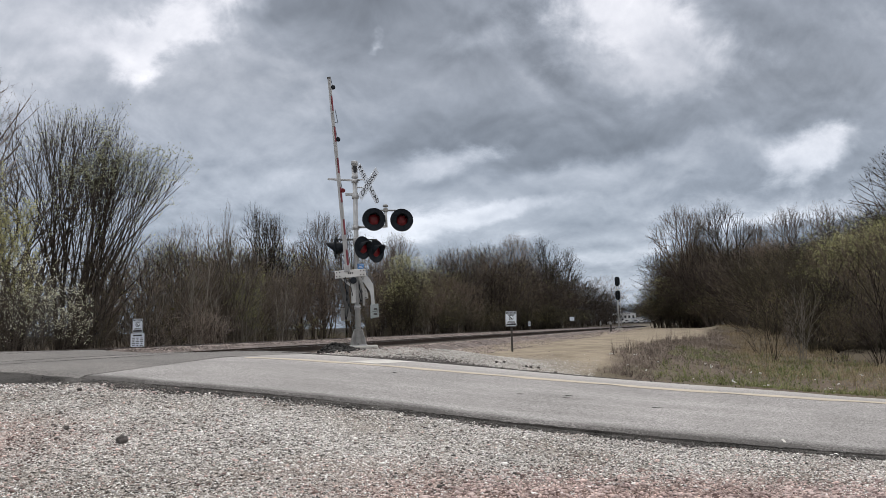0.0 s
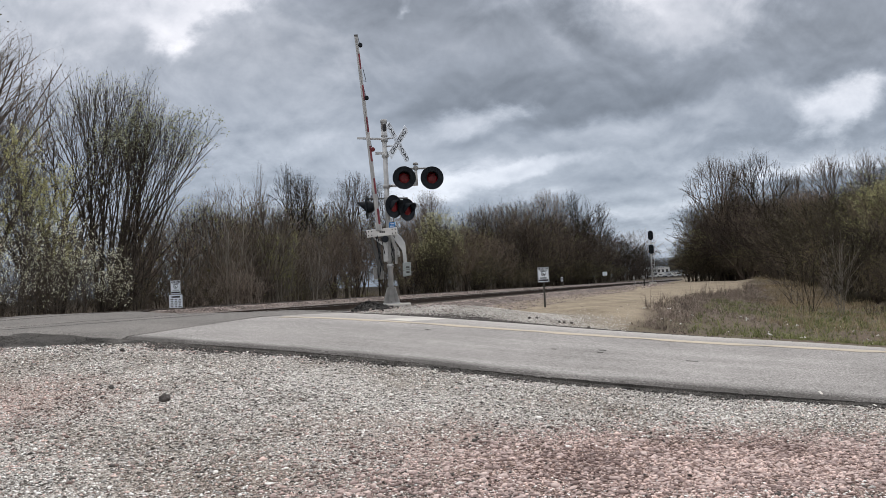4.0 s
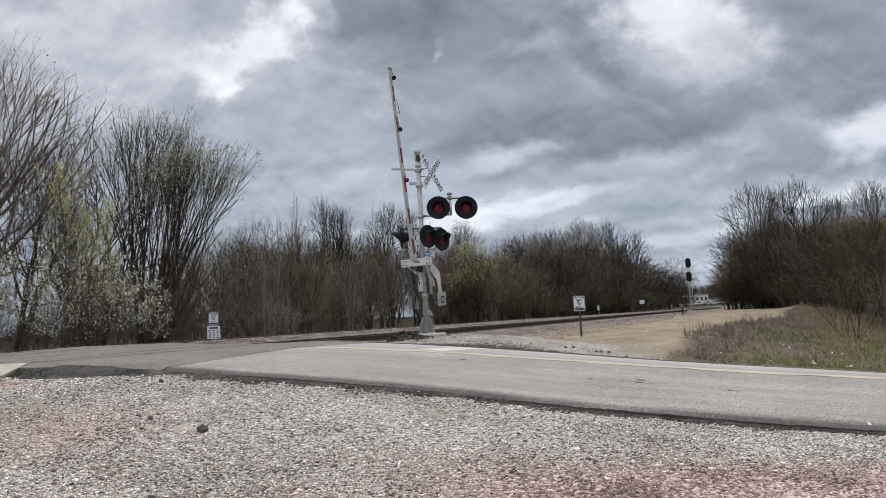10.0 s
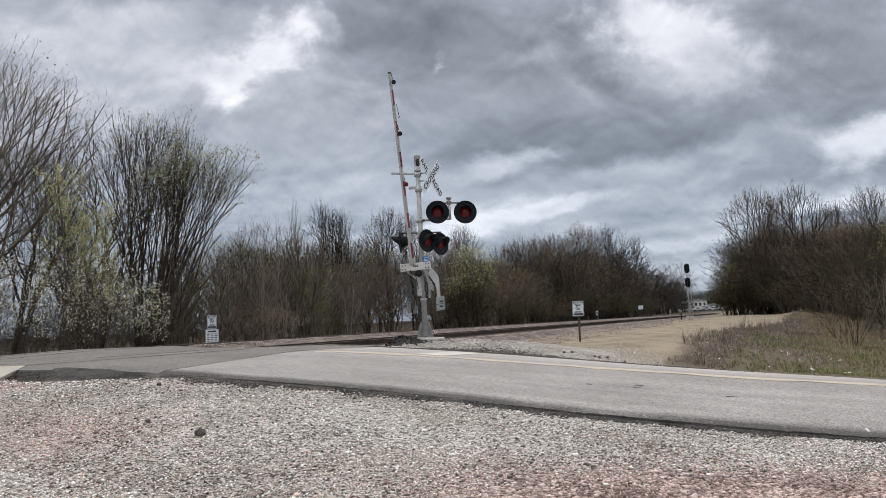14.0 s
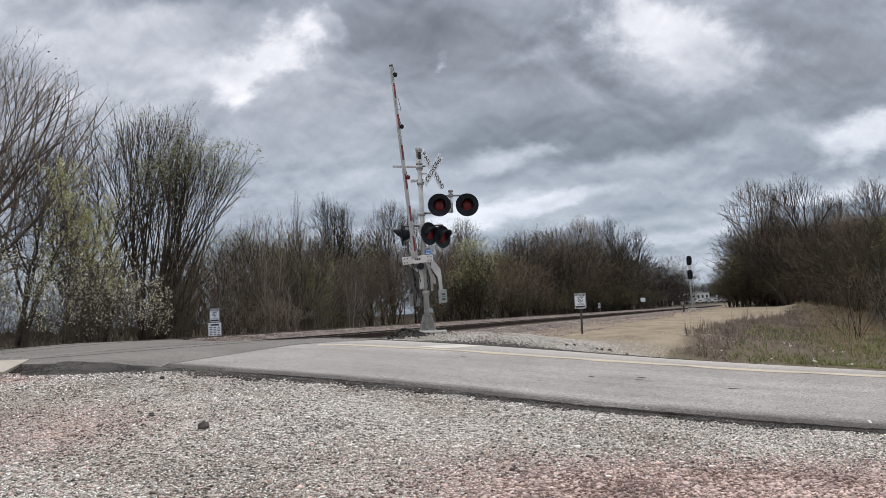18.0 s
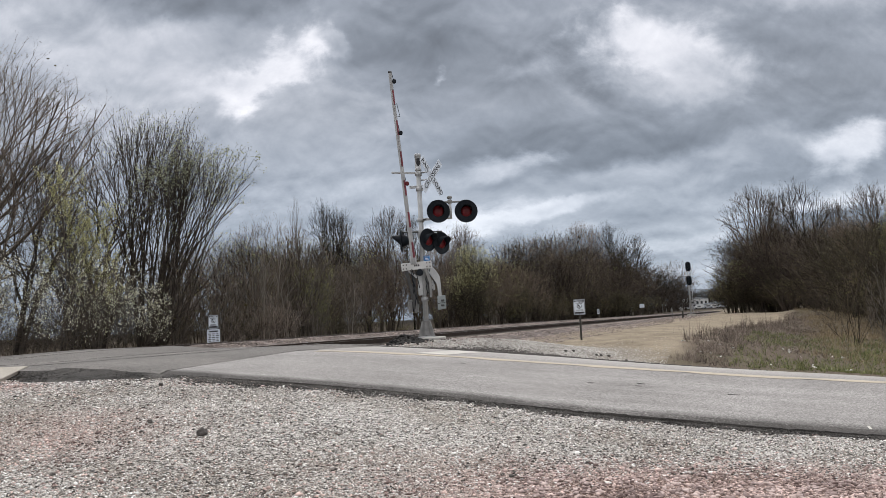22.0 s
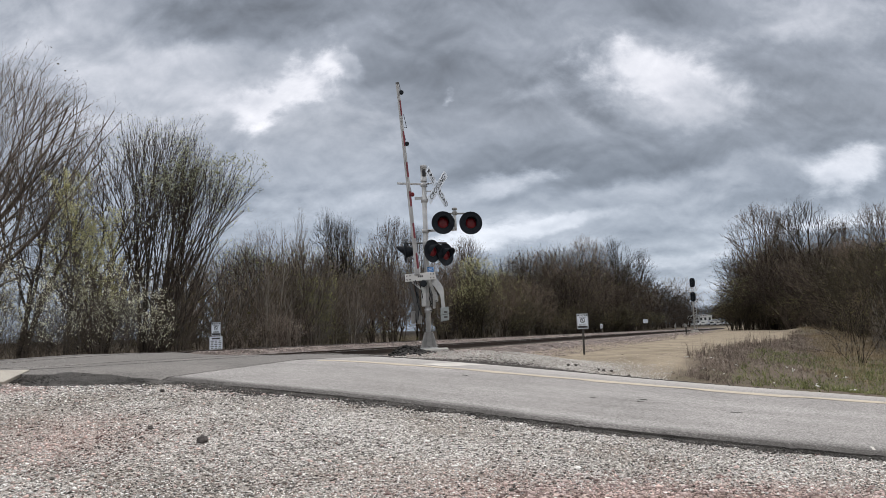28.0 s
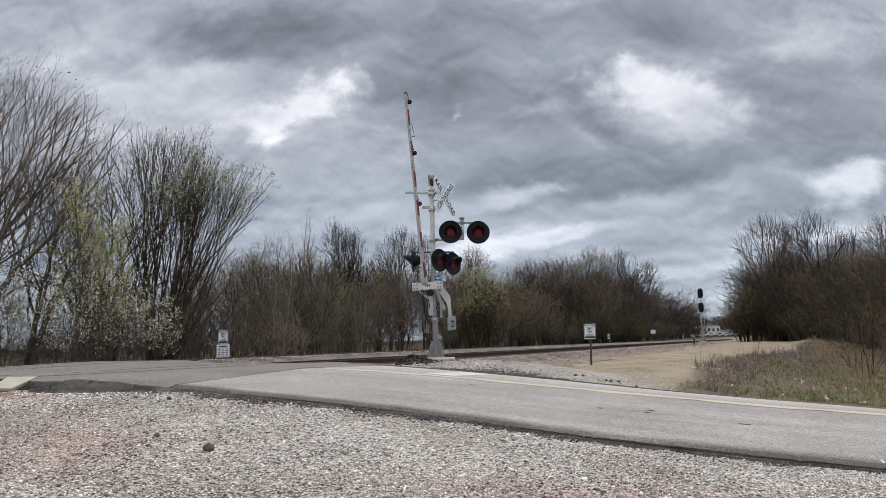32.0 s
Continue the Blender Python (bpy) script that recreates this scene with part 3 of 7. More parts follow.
def strip(name, q0, q1, s0, s1, mat, lift, label="", parent=None, ragged=0.012):
    """Paint along the road."""
    ss = np.linspace(s0, s1, max(8, int((s1 - s0) / 0.35)))
    qs = np.array([q0, (q0 + q1) / 2, q1])
    Q, S = np.meshgrid(qs, ss, indexing="ij")
    Q = Q + ragged * (np.sin(S * 3.1 + Q * 9) + np.sin(S * 11 + Q * 40))
    X, Y = N_ROAD[0] * Q + T_ROAD[0] * S, N_ROAD[1] * Q + T_ROAD[1] * S
    return part(name, slab_mesh(name, X, Y, paved_level(X, Y) + lift, 0.003), mat, parent, label)


road = build_road()
strip("centre_line", ROAD_MID - 0.15, ROAD_MID + 0.11, -90, 7.2, YELLOW, 0.006, "faded pale yellow centre line", road, 0.03)
for s0, q0, n, w in ((1.02, 11.95, 0.12, 0.035), (1.05, 11.75, 0.10, 0.04), (-0.28, 11.62, 0.16, 0.035), (1.75, 11.75, 0.08, 0.03), (4.0, 12.6, 0.10, 0.04)):
    strip("oil_mark", q0, q0 + w, s0, s0 + n, EDGE_TAR, 0.005, "small dark mark on the asphalt", road, 0.014)
strip("paint_mark", 10.05, 10.20, -1.62, -1.59, WHITE_LINE, 0.005, "small white paint mark", road, 0.002)
strip("stop_line", ROAD_MID + 0.35, ROAD_FAR - 0.5, 4.75, 5.35, WHITE_LINE, 0.007, "worn white stop line", road)


def build_crossing():
    base = thing("crossing_pavement", Matrix(), "darker asphalt crossing surface between the rails", "pavement", kind="structure")
    bands = ((PATCH_AT - 0.012, RAILS[0] + 0.10), (RAILS[0] - 0.13, RAILS[1] + 0.13), (RAILS[1] - 0.10, RAILS[2] + 0.10), (RAILS[2] - 0.13, RAILS[3] + 0.13), (RAILS[3] - 0.10, -24.0))
    for c0, c1 in bands:
        qs, cs = np.linspace(ROAD_NEAR - 0.25, ROAD_FAR + 0.75, 26), np.linspace(c0, c1, max(4, int(abs(c1 - c0) / 0.3)))
        Q, C = np.meshgrid(qs, cs, indexing="ij")
        Q = Q.copy()
        Q[0] += 0.12 * np.sin(C[0] * 3) + 0.25 * ease(-10.5, PATCH_AT, C[0])
        Q[-1] -= 0.75 * ease(-10.8, PATCH_AT, C[-1]) - 0.1 * np.sin(C[-1] * 4)
        X, Y = plan_point(Q, C)
        Z = paved_level(X, Y) + 0.004 + 0.008 * wave(X, Y, 0.6)
        Z[0] -= 0.05
        part("asphalt_band", slab_mesh("asphalt_band", X, Y, Z, 0.22), PATCH, base)
    # the crumbled dark shoulder that falls to the gravel
    qs, cs = np.linspace(0, 1, 22), np.linspace(-12.6, -8.4, 110)
    Q, C = np.meshgrid(qs, cs, indexing="ij")
    reach = 0.35 + 0.75 * ease(-8.4, -10.2, C) + 0.12 * np.sin(C * 5) + 0.06 * np.sin(C * 13)
    reach = np.minimum(reach, 0.06 + 1.29 * np.maximum(C + 11.45, 0))
    X, Y = plan_point(ROAD_NEAR - 0.12 - Q * reach, C)
    top, low = paved_level(*plan_point(ROAD_NEAR * np.ones_like(C), C)), ground_level(X, Y)
    Z = top - 0.03 + (low - 0.03 - top + 0.03) * ease(0, 1, Q) + 0.012 * wave(X, Y, 0.12) + 0.02 * wave(X, Y, 0.05) * np.sin(math.pi * Q)
    part("broken_shoulder", slab_mesh("broken_shoulder", X, Y, Z, 0.1), EDGE_TAR, base, "dark crumbled asphalt shoulder")
    # pale end panel of the rail crossing, sloping down to the gravel, one corner cut off
    fall = radians(22)
    across, up = Vector((*(N_RAIL * math.cos(fall)), -math.sin(fall))), Vector((*(N_RAIL * math.sin(fall)), math.cos(fall)))
    m = Matrix(((T_RAIL[0], -up.x, -across.x, -6.815), (T_RAIL[1], -up.y, -across.y, 12.892), (0, -up.z, -across.z, 1.155), (0, 0, 0, 1)))
    outline = ((0.0, 0.0), (-0.52, 0.05), (-0.81, -0.14), (-0.94, -0.345), (-0.74, -0.39))
    part("crossing_panel", plate(outline, 0.07, m @ pose(0, 0.035, 0), 0.008), SLAB, base, "pale concrete panel")
    return base


crossing = build_crossing()


# ---- railway: two tracks on one bed of ballast ----
def along(a, c):
    """World x, y at a metres along and c across the railway."""
    c = c + bend(a)
    return T_RAIL[0] * a + N_RAIL[0] * c, T_RAIL[1] * a + N_RAIL[1] * c


AS = np.concatenate([np.arange(-70, 90, 0.6), np.linspace(90, 460, 80)])
BED = ((-9.35, -0.62), (-9.9, -0.36), (-10.5, -0.19), (-11.7, -0.165), (-13.2, -0.15), (-14.0, -0.03), (-15.0, 0.0), (-15.75, -0.09), (-17.4, -0.12), (-18.6, -0.16), (-19.6, -0.58), (-20.4, -0.75))


def build_ballast():
    A, K = np.meshgrid(AS, np.arange(len(BED)), indexing="ij")
    C = np.array([b[0] for b in BED])[K] + 0.10 * np.sin(A * 1.7 + K) * (K < 3)
    X, Y = along(A, C)
    q = N_ROAD[0] * X + N_ROAD[1] * Y
    Z = rail_level(A) + np.array([b[1] for b in BED])[K] + far_lift(A) * ease(-13.6, -14.6, C) + 0.008 * np.sin(A * 3.1 + K * 2) - 0.12 * ((q > ROAD_NEAR - 0.6) & (q < ROAD_FAR + 1.1))
    return tagged(part("track_bed", slab_mesh("track_bed", X, Y, Z, 0.2), BALLAST), "grey brown crushed stone ballast under two tracks", "ballast", kind="structure")


ballast = build_ballast()
RAIL_SHAPE = ((-0.07, -0.172), (0.07, -0.172), (0.07, -0.155), (0.012, -0.135), (0.012, -0.04), (0.036, -0.032), (0.036, -0.004), (0.028, 0.0), (-0.028, 0.0), (-0.036, -0.004), (-0.036, -0.032), (-0.012, -0.04), (-0.012, -0.135), (-0.07, -0.155))


def build_rail(c):
    n, k = len(AS), len(RAIL_SHAPE)
    V = np.zeros((n, k, 3))
    for j, (dc, dz) in enumerate(RAIL_SHAPE):
        V[:, j, 0], V[:, j, 1] = along(AS, c + dc)
        V[:, j, 2] = rail_level(AS) + far_lift(AS) * (c < -14) + dz
    faces = [(i * k + j, i * k + (j + 1) % k, (i + 1) * k + (j + 1) % k, (i + 1) * k + j) for i in range(n - 1) for j in range(k)]
    me = raw("rail", V.reshape(-1, 3), faces)
    me.materials.append(RUST), me.materials.append(POLISHED)
    me.polygons.foreach_set("material_index", [1 if f % k == 7 else 0 for f in range(len(faces))])
    return me


TRACKS = []
for group in (RAILS[:2], RAILS[2:]):
    track = thing("railway_track", Matrix(), "rusty steel rails on dark wooden ties in ballast", "railway track", "tracks over the crossing", kind="structure")
    TRACKS.append(track)
    for c in group:
        part("rail", build_rail(c), RUST, track)
tie_mesh = bpy.data.meshes.new("tie")
tie_bm = box(2.6, 0.23, 0.17, None, 0.015)
tie_bm.to_mesh(tie_mesh)
tie_bm.free()
for track, c in zip(TRACKS, (-12.42, -16.62)):
    for i in range(120):
        a = 2.0 + 0.56 * i
        x, y = along(a, c)
        part("tie", tie_mesh, TIE_WOOD, track, "", Matrix.Translation((x, y, float(rail_level(a) + far_lift(a) * (c < -14)) - 0.245)) @ pose(0, 0, 0, 0, 0, math.degrees(math.atan2(N_RAIL[1], N_RAIL[0])) + random.uniform(-1, 1)))


# ---- loose stones and grass ----
def scatter_stones(name, xs, ys, zs, size, mat, label, flat=0.65, seed=1):
    """One mesh of many small angular stones."""
    rng = np.random.default_rng(seed)
    tmp = bmesh.new()
    bmesh.ops.create_icosphere(tmp, subdivisions=1, radius=1.0)
    if size < 0.03 and flat > 0.5:
        bmesh.ops.delete(tmp, geom=tmp.verts[:], context="VERTS")
        corner = [tmp.verts.new(v) for v in ((1.15, 0, 0), (0, 1.15, 0), (-1.15, 0, 0), (0, -1.15, 0), (0, 0, 1.1), (0, 0, -1.1))]
        for k in range(4):
            tmp.faces.new((corner[k], corner[(k + 1) % 4], corner[4]))
            tmp.faces.new((corner[(k + 1) % 4], corner[k], corner[5]))
    V = np.array([v.co[:] for v in tmp.verts])
    tmp.verts.index_update()
    F = np.array([[v.index for v in f.verts] for f in tmp.faces])
    tmp.free()
    n = len(xs)
    S = size * np.minimum(np.exp(rng.normal(0, 0.38, n)), 1.9)
    shape = rng.uniform(0.7, 1.3, (n, len(V), 1)) * V[None] + rng.normal(0, 0.16, (n, len(V), 3))
    shape *= S[:, None, None] * np.stack([rng.uniform(0.8, 1.5, n), rng.uniform(0.7, 1.1, n), rng.uniform(flat - 0.2, flat + 0.2, n)], -1)[:, None]
    t = rng.uniform(0, 6.28, n)
    co, si = np.cos(t)[:, None], np.sin(t)[:, None]
    out = np.stack([shape[..., 0] * co - shape[..., 1] * si + np.asarray(xs)[:, None], shape[..., 0] * si + shape[..., 1] * co + np.asarray(ys)[:, None], shape[..., 2] + (np.asarray(zs) + S * 0.25)[:, None]], -1)
    faces = (F[None] + (np.arange(n) * len(V))[:, None, None]).reshape(-1, 3)
    me = bpy.data.meshes.new(name)
    me.vertices.add(out.shape[0] * out.shape[1])
    me.vertices.foreach_set("co", out.ravel().astype(np.float32))
    me.loops.add(faces.size)
    me.loops.foreach_set("vertex_index", faces.ravel().astype(np.int32))
    me.polygons.add(len(faces))
    me.polygons.foreach_set("loop_start", np.arange(0, faces.size, 3, dtype=np.int32))
    me.update(calc_edges=True)
    return tagged(part(name, me, mat), label, "gravel" if size < 0.04 else "stones", kind="stuff")


def pink_rim(x):
    """How far out from the camera the pinkish stones reach."""
    return np.interp(x, (-2.0, -0.6, 0.2, 0.6, 1.0, 1.6, 2.4, 3.2, 4.3, 6.5), (4.8, 5.7, 6.35, 6.7, 7.0, 6.9, 6.75, 6.75, 7.0, 7.2))


def lot_gravel():
    rng = np.random.default_rng(5)
    n = 150000
    # denser near the camera's side of the lot
    y = 5.0 + 10.5 * rng.random(n) ** 1.35
    x = (rng.random(n) - 0.47) * (1.35 * y + 1.5)
    q, s, c, a = coords(x, y)
    keep = (q < ROAD_NEAR - 0.05) & (c > -11.0)
    clump = wave(x, y, 0.35) + 0.7 * wave(x, y, 1.1) + rng.normal(0, 0.5, n)
    keep &= clump > -0.75
    x, y = x[keep], y[keep]
    z = ground_level(x, y)
    pink = 1.25 * np.exp(-(((x - 2.3) / 2.6) ** 2 + ((y - 6.0) / 0.95) ** 2)) + 0.5 * np.exp(-(((x + 4.3) / 1.3) ** 2 + ((y - 8.5) / 1.0) ** 2)) + np.exp(-(((x + 6.6) / 0.9) ** 2 + ((y - 11.3) / 0.7) ** 2)) + 0.06
    left = 0.20 * np.exp(-(((x + 3.6) / 1.6) ** 2 + ((y - 7.6) / 1.6) ** 2)) + 0.35 * np.exp(-(((x + 3.2) / 1.5) ** 2 + ((y - 11.2) / 0.5) ** 2))
    red = rng.random(len(x)) < pink + left
    big = red & (rng.random(len(x)) < 0.18)
    red &= ~big
    scatter_stones("limestone_gravel", x[~red & ~big], y[~red & ~big], z[~red & ~big], 0.0068, STONE, "loose pale limestone gravel on the lot", 0.55, seed=11)
    scatter_stones("reddish_gravel", x[red], y[red], z[red], 0.0075, RED_STONE, "loose reddish gravel in patches on the lot", 0.55, seed=12)
    scatter_stones("flat_reddish_stones", x[big], y[big], z[big], 0.0125, RED_STONE, "flat reddish stones lying in patches on the lot", 0.55, seed=22)
    # a spread of larger flat pinkish stones
    m = 13000
    sx, sy = rng.uniform(-2.0, 6.2, m), rng.uniform(5.2, 7.7, m)
    rim = pink_rim(sx) + 0.14 * wave(sx, sy, 0.25) + rng.normal(0, 0.20, m)
    k = (sy < rim) & (rng.random(m) < 0.85)
    scatter_stones("pinkish_stones", sx[k], sy[k], ground_level(sx[k], sy[k]), 0.0150, PINK_STONE, "flat pinkish brown stones lying close together on the lot", 0.45, seed=27)
    k = ~red & ~big & (rng.random(len(x)) < 0.035) & (wave(x, y, 0.8) > -0.2)
    scatter_stones("flat_limestone", x[k], y[k], z[k], 0.0125, STONE, "flat pale stones strewn over the lot", 0.5, seed=23)
    n = 20000
    s = rng.uniform(-5, 9.5, n)
    q = ROAD_NEAR - 0.02 - np.abs(rng.normal(0, 0.17, n)) * (0.6 + 0.9 * ease(1, 6, s)) * (1 + 0.5 * np.sin(s * 2.3) * np.sin(s * 5.1 + 1))
    ex, ey = N_ROAD[0] * q + T_ROAD[0] * s, N_ROAD[1] * q + T_ROAD[1] * s
    scatter_stones("asphalt_crumbs", ex, ey, ground_level(ex, ey), 0.010, EDGE_TAR, "dark crumbs along the road's broken edge", seed=17)
    n = 1100
    q, c = ROAD_NEAR - 0.15 - 0.9 * rng.random(n), rng.uniform(-11.2, -8.4, n)
    q = np.maximum(q, ROAD_NEAR - 0.15 - 1.2 * (c + 11.4))
    px, py = plan_point(q, c)
    t = ease(0, 1, (ROAD_NEAR - 0.12 - q) / (0.35 + 0.75 * ease(-8.4, -10.2, c)))
    pz = (paved_level(*plan_point(ROAD_NEAR * np.ones(n), c)) - 0.03) * (1 - t) + (ground_level(px, py) - 0.03) * t
    scatter_stones("shoulder_crumbs", px, py, pz - 0.004, 0.008, EDGE_TAR, "dark asphalt crumbs on the broken shoulder", seed=26)
    n = 2600
    q, c = ROAD_NEAR - 0.12 - (0.35 + 0.85 * rng.random(n)), rng.uniform(-12.4, -8.2, n)
    px, py = plan_point(q, c)
    fit = rng.random(n) < (ROAD_NEAR - q - 0.4) / 0.8
    scatter_stones("shoulder_stones", px[fit], py[fit], ground_level(px[fit], py[fit]), 0.008, STONE, "pale stones at the foot of the broken shoulder", seed=19)
    k = rng.random(len(x)) < 0.006 + 0.06 * np.clip(wave(x, y, 1.2) + 0.6 * wave(x, y, 0.3) - 0.1, 0, 1)
    scatter_stones("dark_gravel", x[k], y[k], z[k] + 0.004, 0.0078, DARK_STONE, "scattered dark stones among the pale gravel", seed=13)


def far_gravel():
    rng = np.random.default_rng(6)
    # the pale berm by the mast and the road's far edge
    n = 22000
    q, s = ROAD_FAR + rng.normal(1.1, 0.9, n), rng.uniform(1, 9, n)
    keep = (q > ROAD_FAR - 0.15) & (rng.random(n) < 0.25 + 0.75 * np.exp(-((s - 5) / 2.4) ** 2))
    q, s = q[keep], s[keep]
    x, y = N_ROAD[0] * q + T_ROAD[0] * s, N_ROAD[1] * q + T_ROAD[1] * s
    scatter_stones("berm_gravel", x, y, ground_level(x, y), 0.0072, PALE_STONE, "pale gravel heaped along the road's edge", seed=14)
    # dark stones laid as the shadow line under the berm's steep front
    n = 9000
    s = rng.normal(4.4, 1.7, n)
    q = ROAD_FAR - 0.02 + np.abs(rng.normal(0, 0.34, n)) * np.exp(-((s - 4.7) / 2.0) ** 2) - rng.random(n) * 0.10
    x, y = N_ROAD[0] * q + T_ROAD[0] * s, N_ROAD[1] * q + T_ROAD[1] * s
    z = np.where(q < ROAD_FAR, paved_level(x, y), ground_level(x, y))
    scatter_stones("dark_grit", x, y, z, 0.012, DARK_STONE, "dark grit standing in for the shade at the foot of the berm", seed=24)
    # pebbles strewn over the dirt
    n = 5000
    a, c = 14 + 70 * rng.random(n) ** 1.4, rng.uniform(-9.4, -1.5, n)
    x, y = along(a, c)
    k = (N_ROAD[0] * x + N_ROAD[1] * y > ROAD_FAR + 0.4) & (wave(x, y, 1.4) + rng.normal(0, 0.4, n) > 0)
    scatter_stones("dirt_pebbles", x[k], y[k], ground_level(x[k], y[k]), 0.009, BALLAST, "small brown stones strewn over the dirt", seed=18)
    # ballast on the shoulder that faces the road
    n = 26000
    a, c = 12 + 75 * rng.random(n) ** 1.5, -10.9 + 4.6 * rng.random(n) ** 2
    x, y = along(a, c)
    z = np.maximum(ground_level(x, y), rail_level(a) + np.interp(c, [b[0] for b in BED[::-1]], [b[1] for b in BED[::-1]]))
    q = N_ROAD[0] * x + N_ROAD[1] * y
    k = q > ROAD_FAR + 0.6
    n = 9000
    ca, cc = 15 + 50 * rng.random(n) ** 1.4, rng.uniform(-14.7, -13.5, n)
    cx, cy = along(ca, cc)
    crest = rail_level(ca) + np.interp(cc, [b[0] for b in BED[::-1]], [b[1] for b in BED[::-1]]) + far_lift(ca) * ease(-13.6, -14.6, cc)
    far = N_ROAD[0] * cx + N_ROAD[1] * cy > ROAD_FAR + 0.9
    scatter_stones("crest_stones", cx[far], cy[far], crest[far] - 0.006, 0.017, BALLAST, "loose ballast stones between the two tracks", 0.6, seed=28)
    scatter_stones("ballast_stones", x[k], y[k], z[k], 0.019, BALLAST, "loose ballast stones on the track's shoulder", seed=15)


def blades(name, x, y, height, width, lean, mat, label, seed, each=9):
    """One mesh of tufts of thin bent blades."""
    rng = np.random.default_rng(seed)
    tall = np.repeat(np.exp(rng.normal(0, 0.45, len(x))), each)
    x, y = np.repeat(x, each), np.repeat(y, each)
    n = len(x)
    d = rng.uniform(0, 6.28, n)
    out = np.abs(rng.normal(0, 0.35, n)) * height * 0.5
    x, y = x + np.cos(d) * out, y + np.sin(d) * out
    h = height * tall * np.exp(rng.normal(0, 0.35, n))
    t = rng.uniform(0, 6.28, n)
    z = ground_level(x, y) - 0.02
    w = width * rng.uniform(0.6, 1.4, n)
    bx, by = np.cos(t) * w / 2, np.sin(t) * w / 2
    bow = h * lean * rng.random(n)
    lx, ly = np.cos(d) * bow, np.sin(d) * bow
    mx, my, mz = x + lx * 0.35, y + ly * 0.35, z + h * 0.65
    P = np.stack([np.stack([x - bx, y - by, z], -1), np.stack([x + bx, y + by, z], -1), np.stack([mx + bx * 0.8, my + by * 0.8, mz], -1), np.stack([mx - bx * 0.8, my - by * 0.8, mz], -1), np.stack([x + lx, y + ly, z + h * (1 - 0.3 * np.minimum(bow / h, 1))], -1)], 1)
    i = np.arange(n)[:, None] * 5
    F = np.concatenate([i + (0, 1, 2), i + (0, 2, 3), i + (3, 2, 4)], 1).reshape(-1, 3)
    return tagged(part(name, raw(name, P.reshape(-1, 3), F), mat), label, "grass", kind="stuff")


def field_grass():
    rng = np.random.default_rng(9)
    n = 84000
    a, c = 10 + 62 * rng.random(n) ** 1.25, rng.uniform(-3.4, 12, n)
    x, y = T_RAIL[0] * a + N_RAIL[0] * c, T_RAIL[1] * a + N_RAIL[1] * c
    q = N_ROAD[0] * x + N_ROAD[1] * y
    tone = wave(x, y, 1.3) + 0.5 * wave(x, y, 0.4) + rng.normal(0, 0.3, n)
    keep = (q > ROAD_FAR + 0.3 + 0.5 * rng.random(n)) & ((c < 5.0) | (a < 26)) & (wave(x, y, 0.45) + rng.normal(0, 0.5, n) > -0.35) & (c - bank_edge(a) + 0.9 * wave(x, y, 0.7) > -2.2)
    x, y, tone, c, a = x[keep], y[keep], tone[keep], c[keep], a[keep]
    green = (tone > -0.25) & (c > -1.2) & (c < 3.2) & (a < 34) & (rng.random(len(x)) < 0.75) | (tone > 0.1) & (c > 0.0) & (a < 36) & (rng.random(len(x)) < 0.75)
    brown = ~green & (c < 1.2 + 0.8 * tone)
    dry = ~green & ~brown
    blades("green_grass", x[green], y[green], 0.065, 0.011, 1.5, GREEN_GRASS, "short green grass in the ditch", 21, 7)
    blades("dry_grass", x[dry], y[dry], 0.11, 0.008, 1.4, DEAD_GRASS, "tall dry straw-coloured grass in the ditch", 22, 4)
    blades("dead_weeds", x[brown], y[brown], 0.075, 0.008, 2.4, BRUSH, "flattened grey brown weeds on the bank", 23, 8)
    # dead stalks in clumps along the top of the bank
    n = 420
    a = 13 + 44 * rng.random(n) ** 1.2
    c = bank_edge(a) + rng.normal(-1.9, 0.32, n)
    x, y = T_RAIL[0] * a + N_RAIL[0] * c, T_RAIL[1] * a + N_RAIL[1] * c
    k = (N_ROAD[0] * x + N_ROAD[1] * y > ROAD_FAR + 0.9) & (wave(x, y, 0.5) > -0.1)
    blades("dead_stalks", x[k], y[k], 0.19, 0.007, 0.8, BRUSH, "clumps of dead brown stalks on the bank", 25, 22)
    n = 700
    a, c = 8 + 90 * rng.random(n) ** 1.4, rng.uniform(-24, -19.6, n)
    x, y = along(a, c)
    blades("trackside_grass", x, y, 0.17, 0.010, 1.0, BRUSH, "dry grass along the edge of the woods", 24, 8)


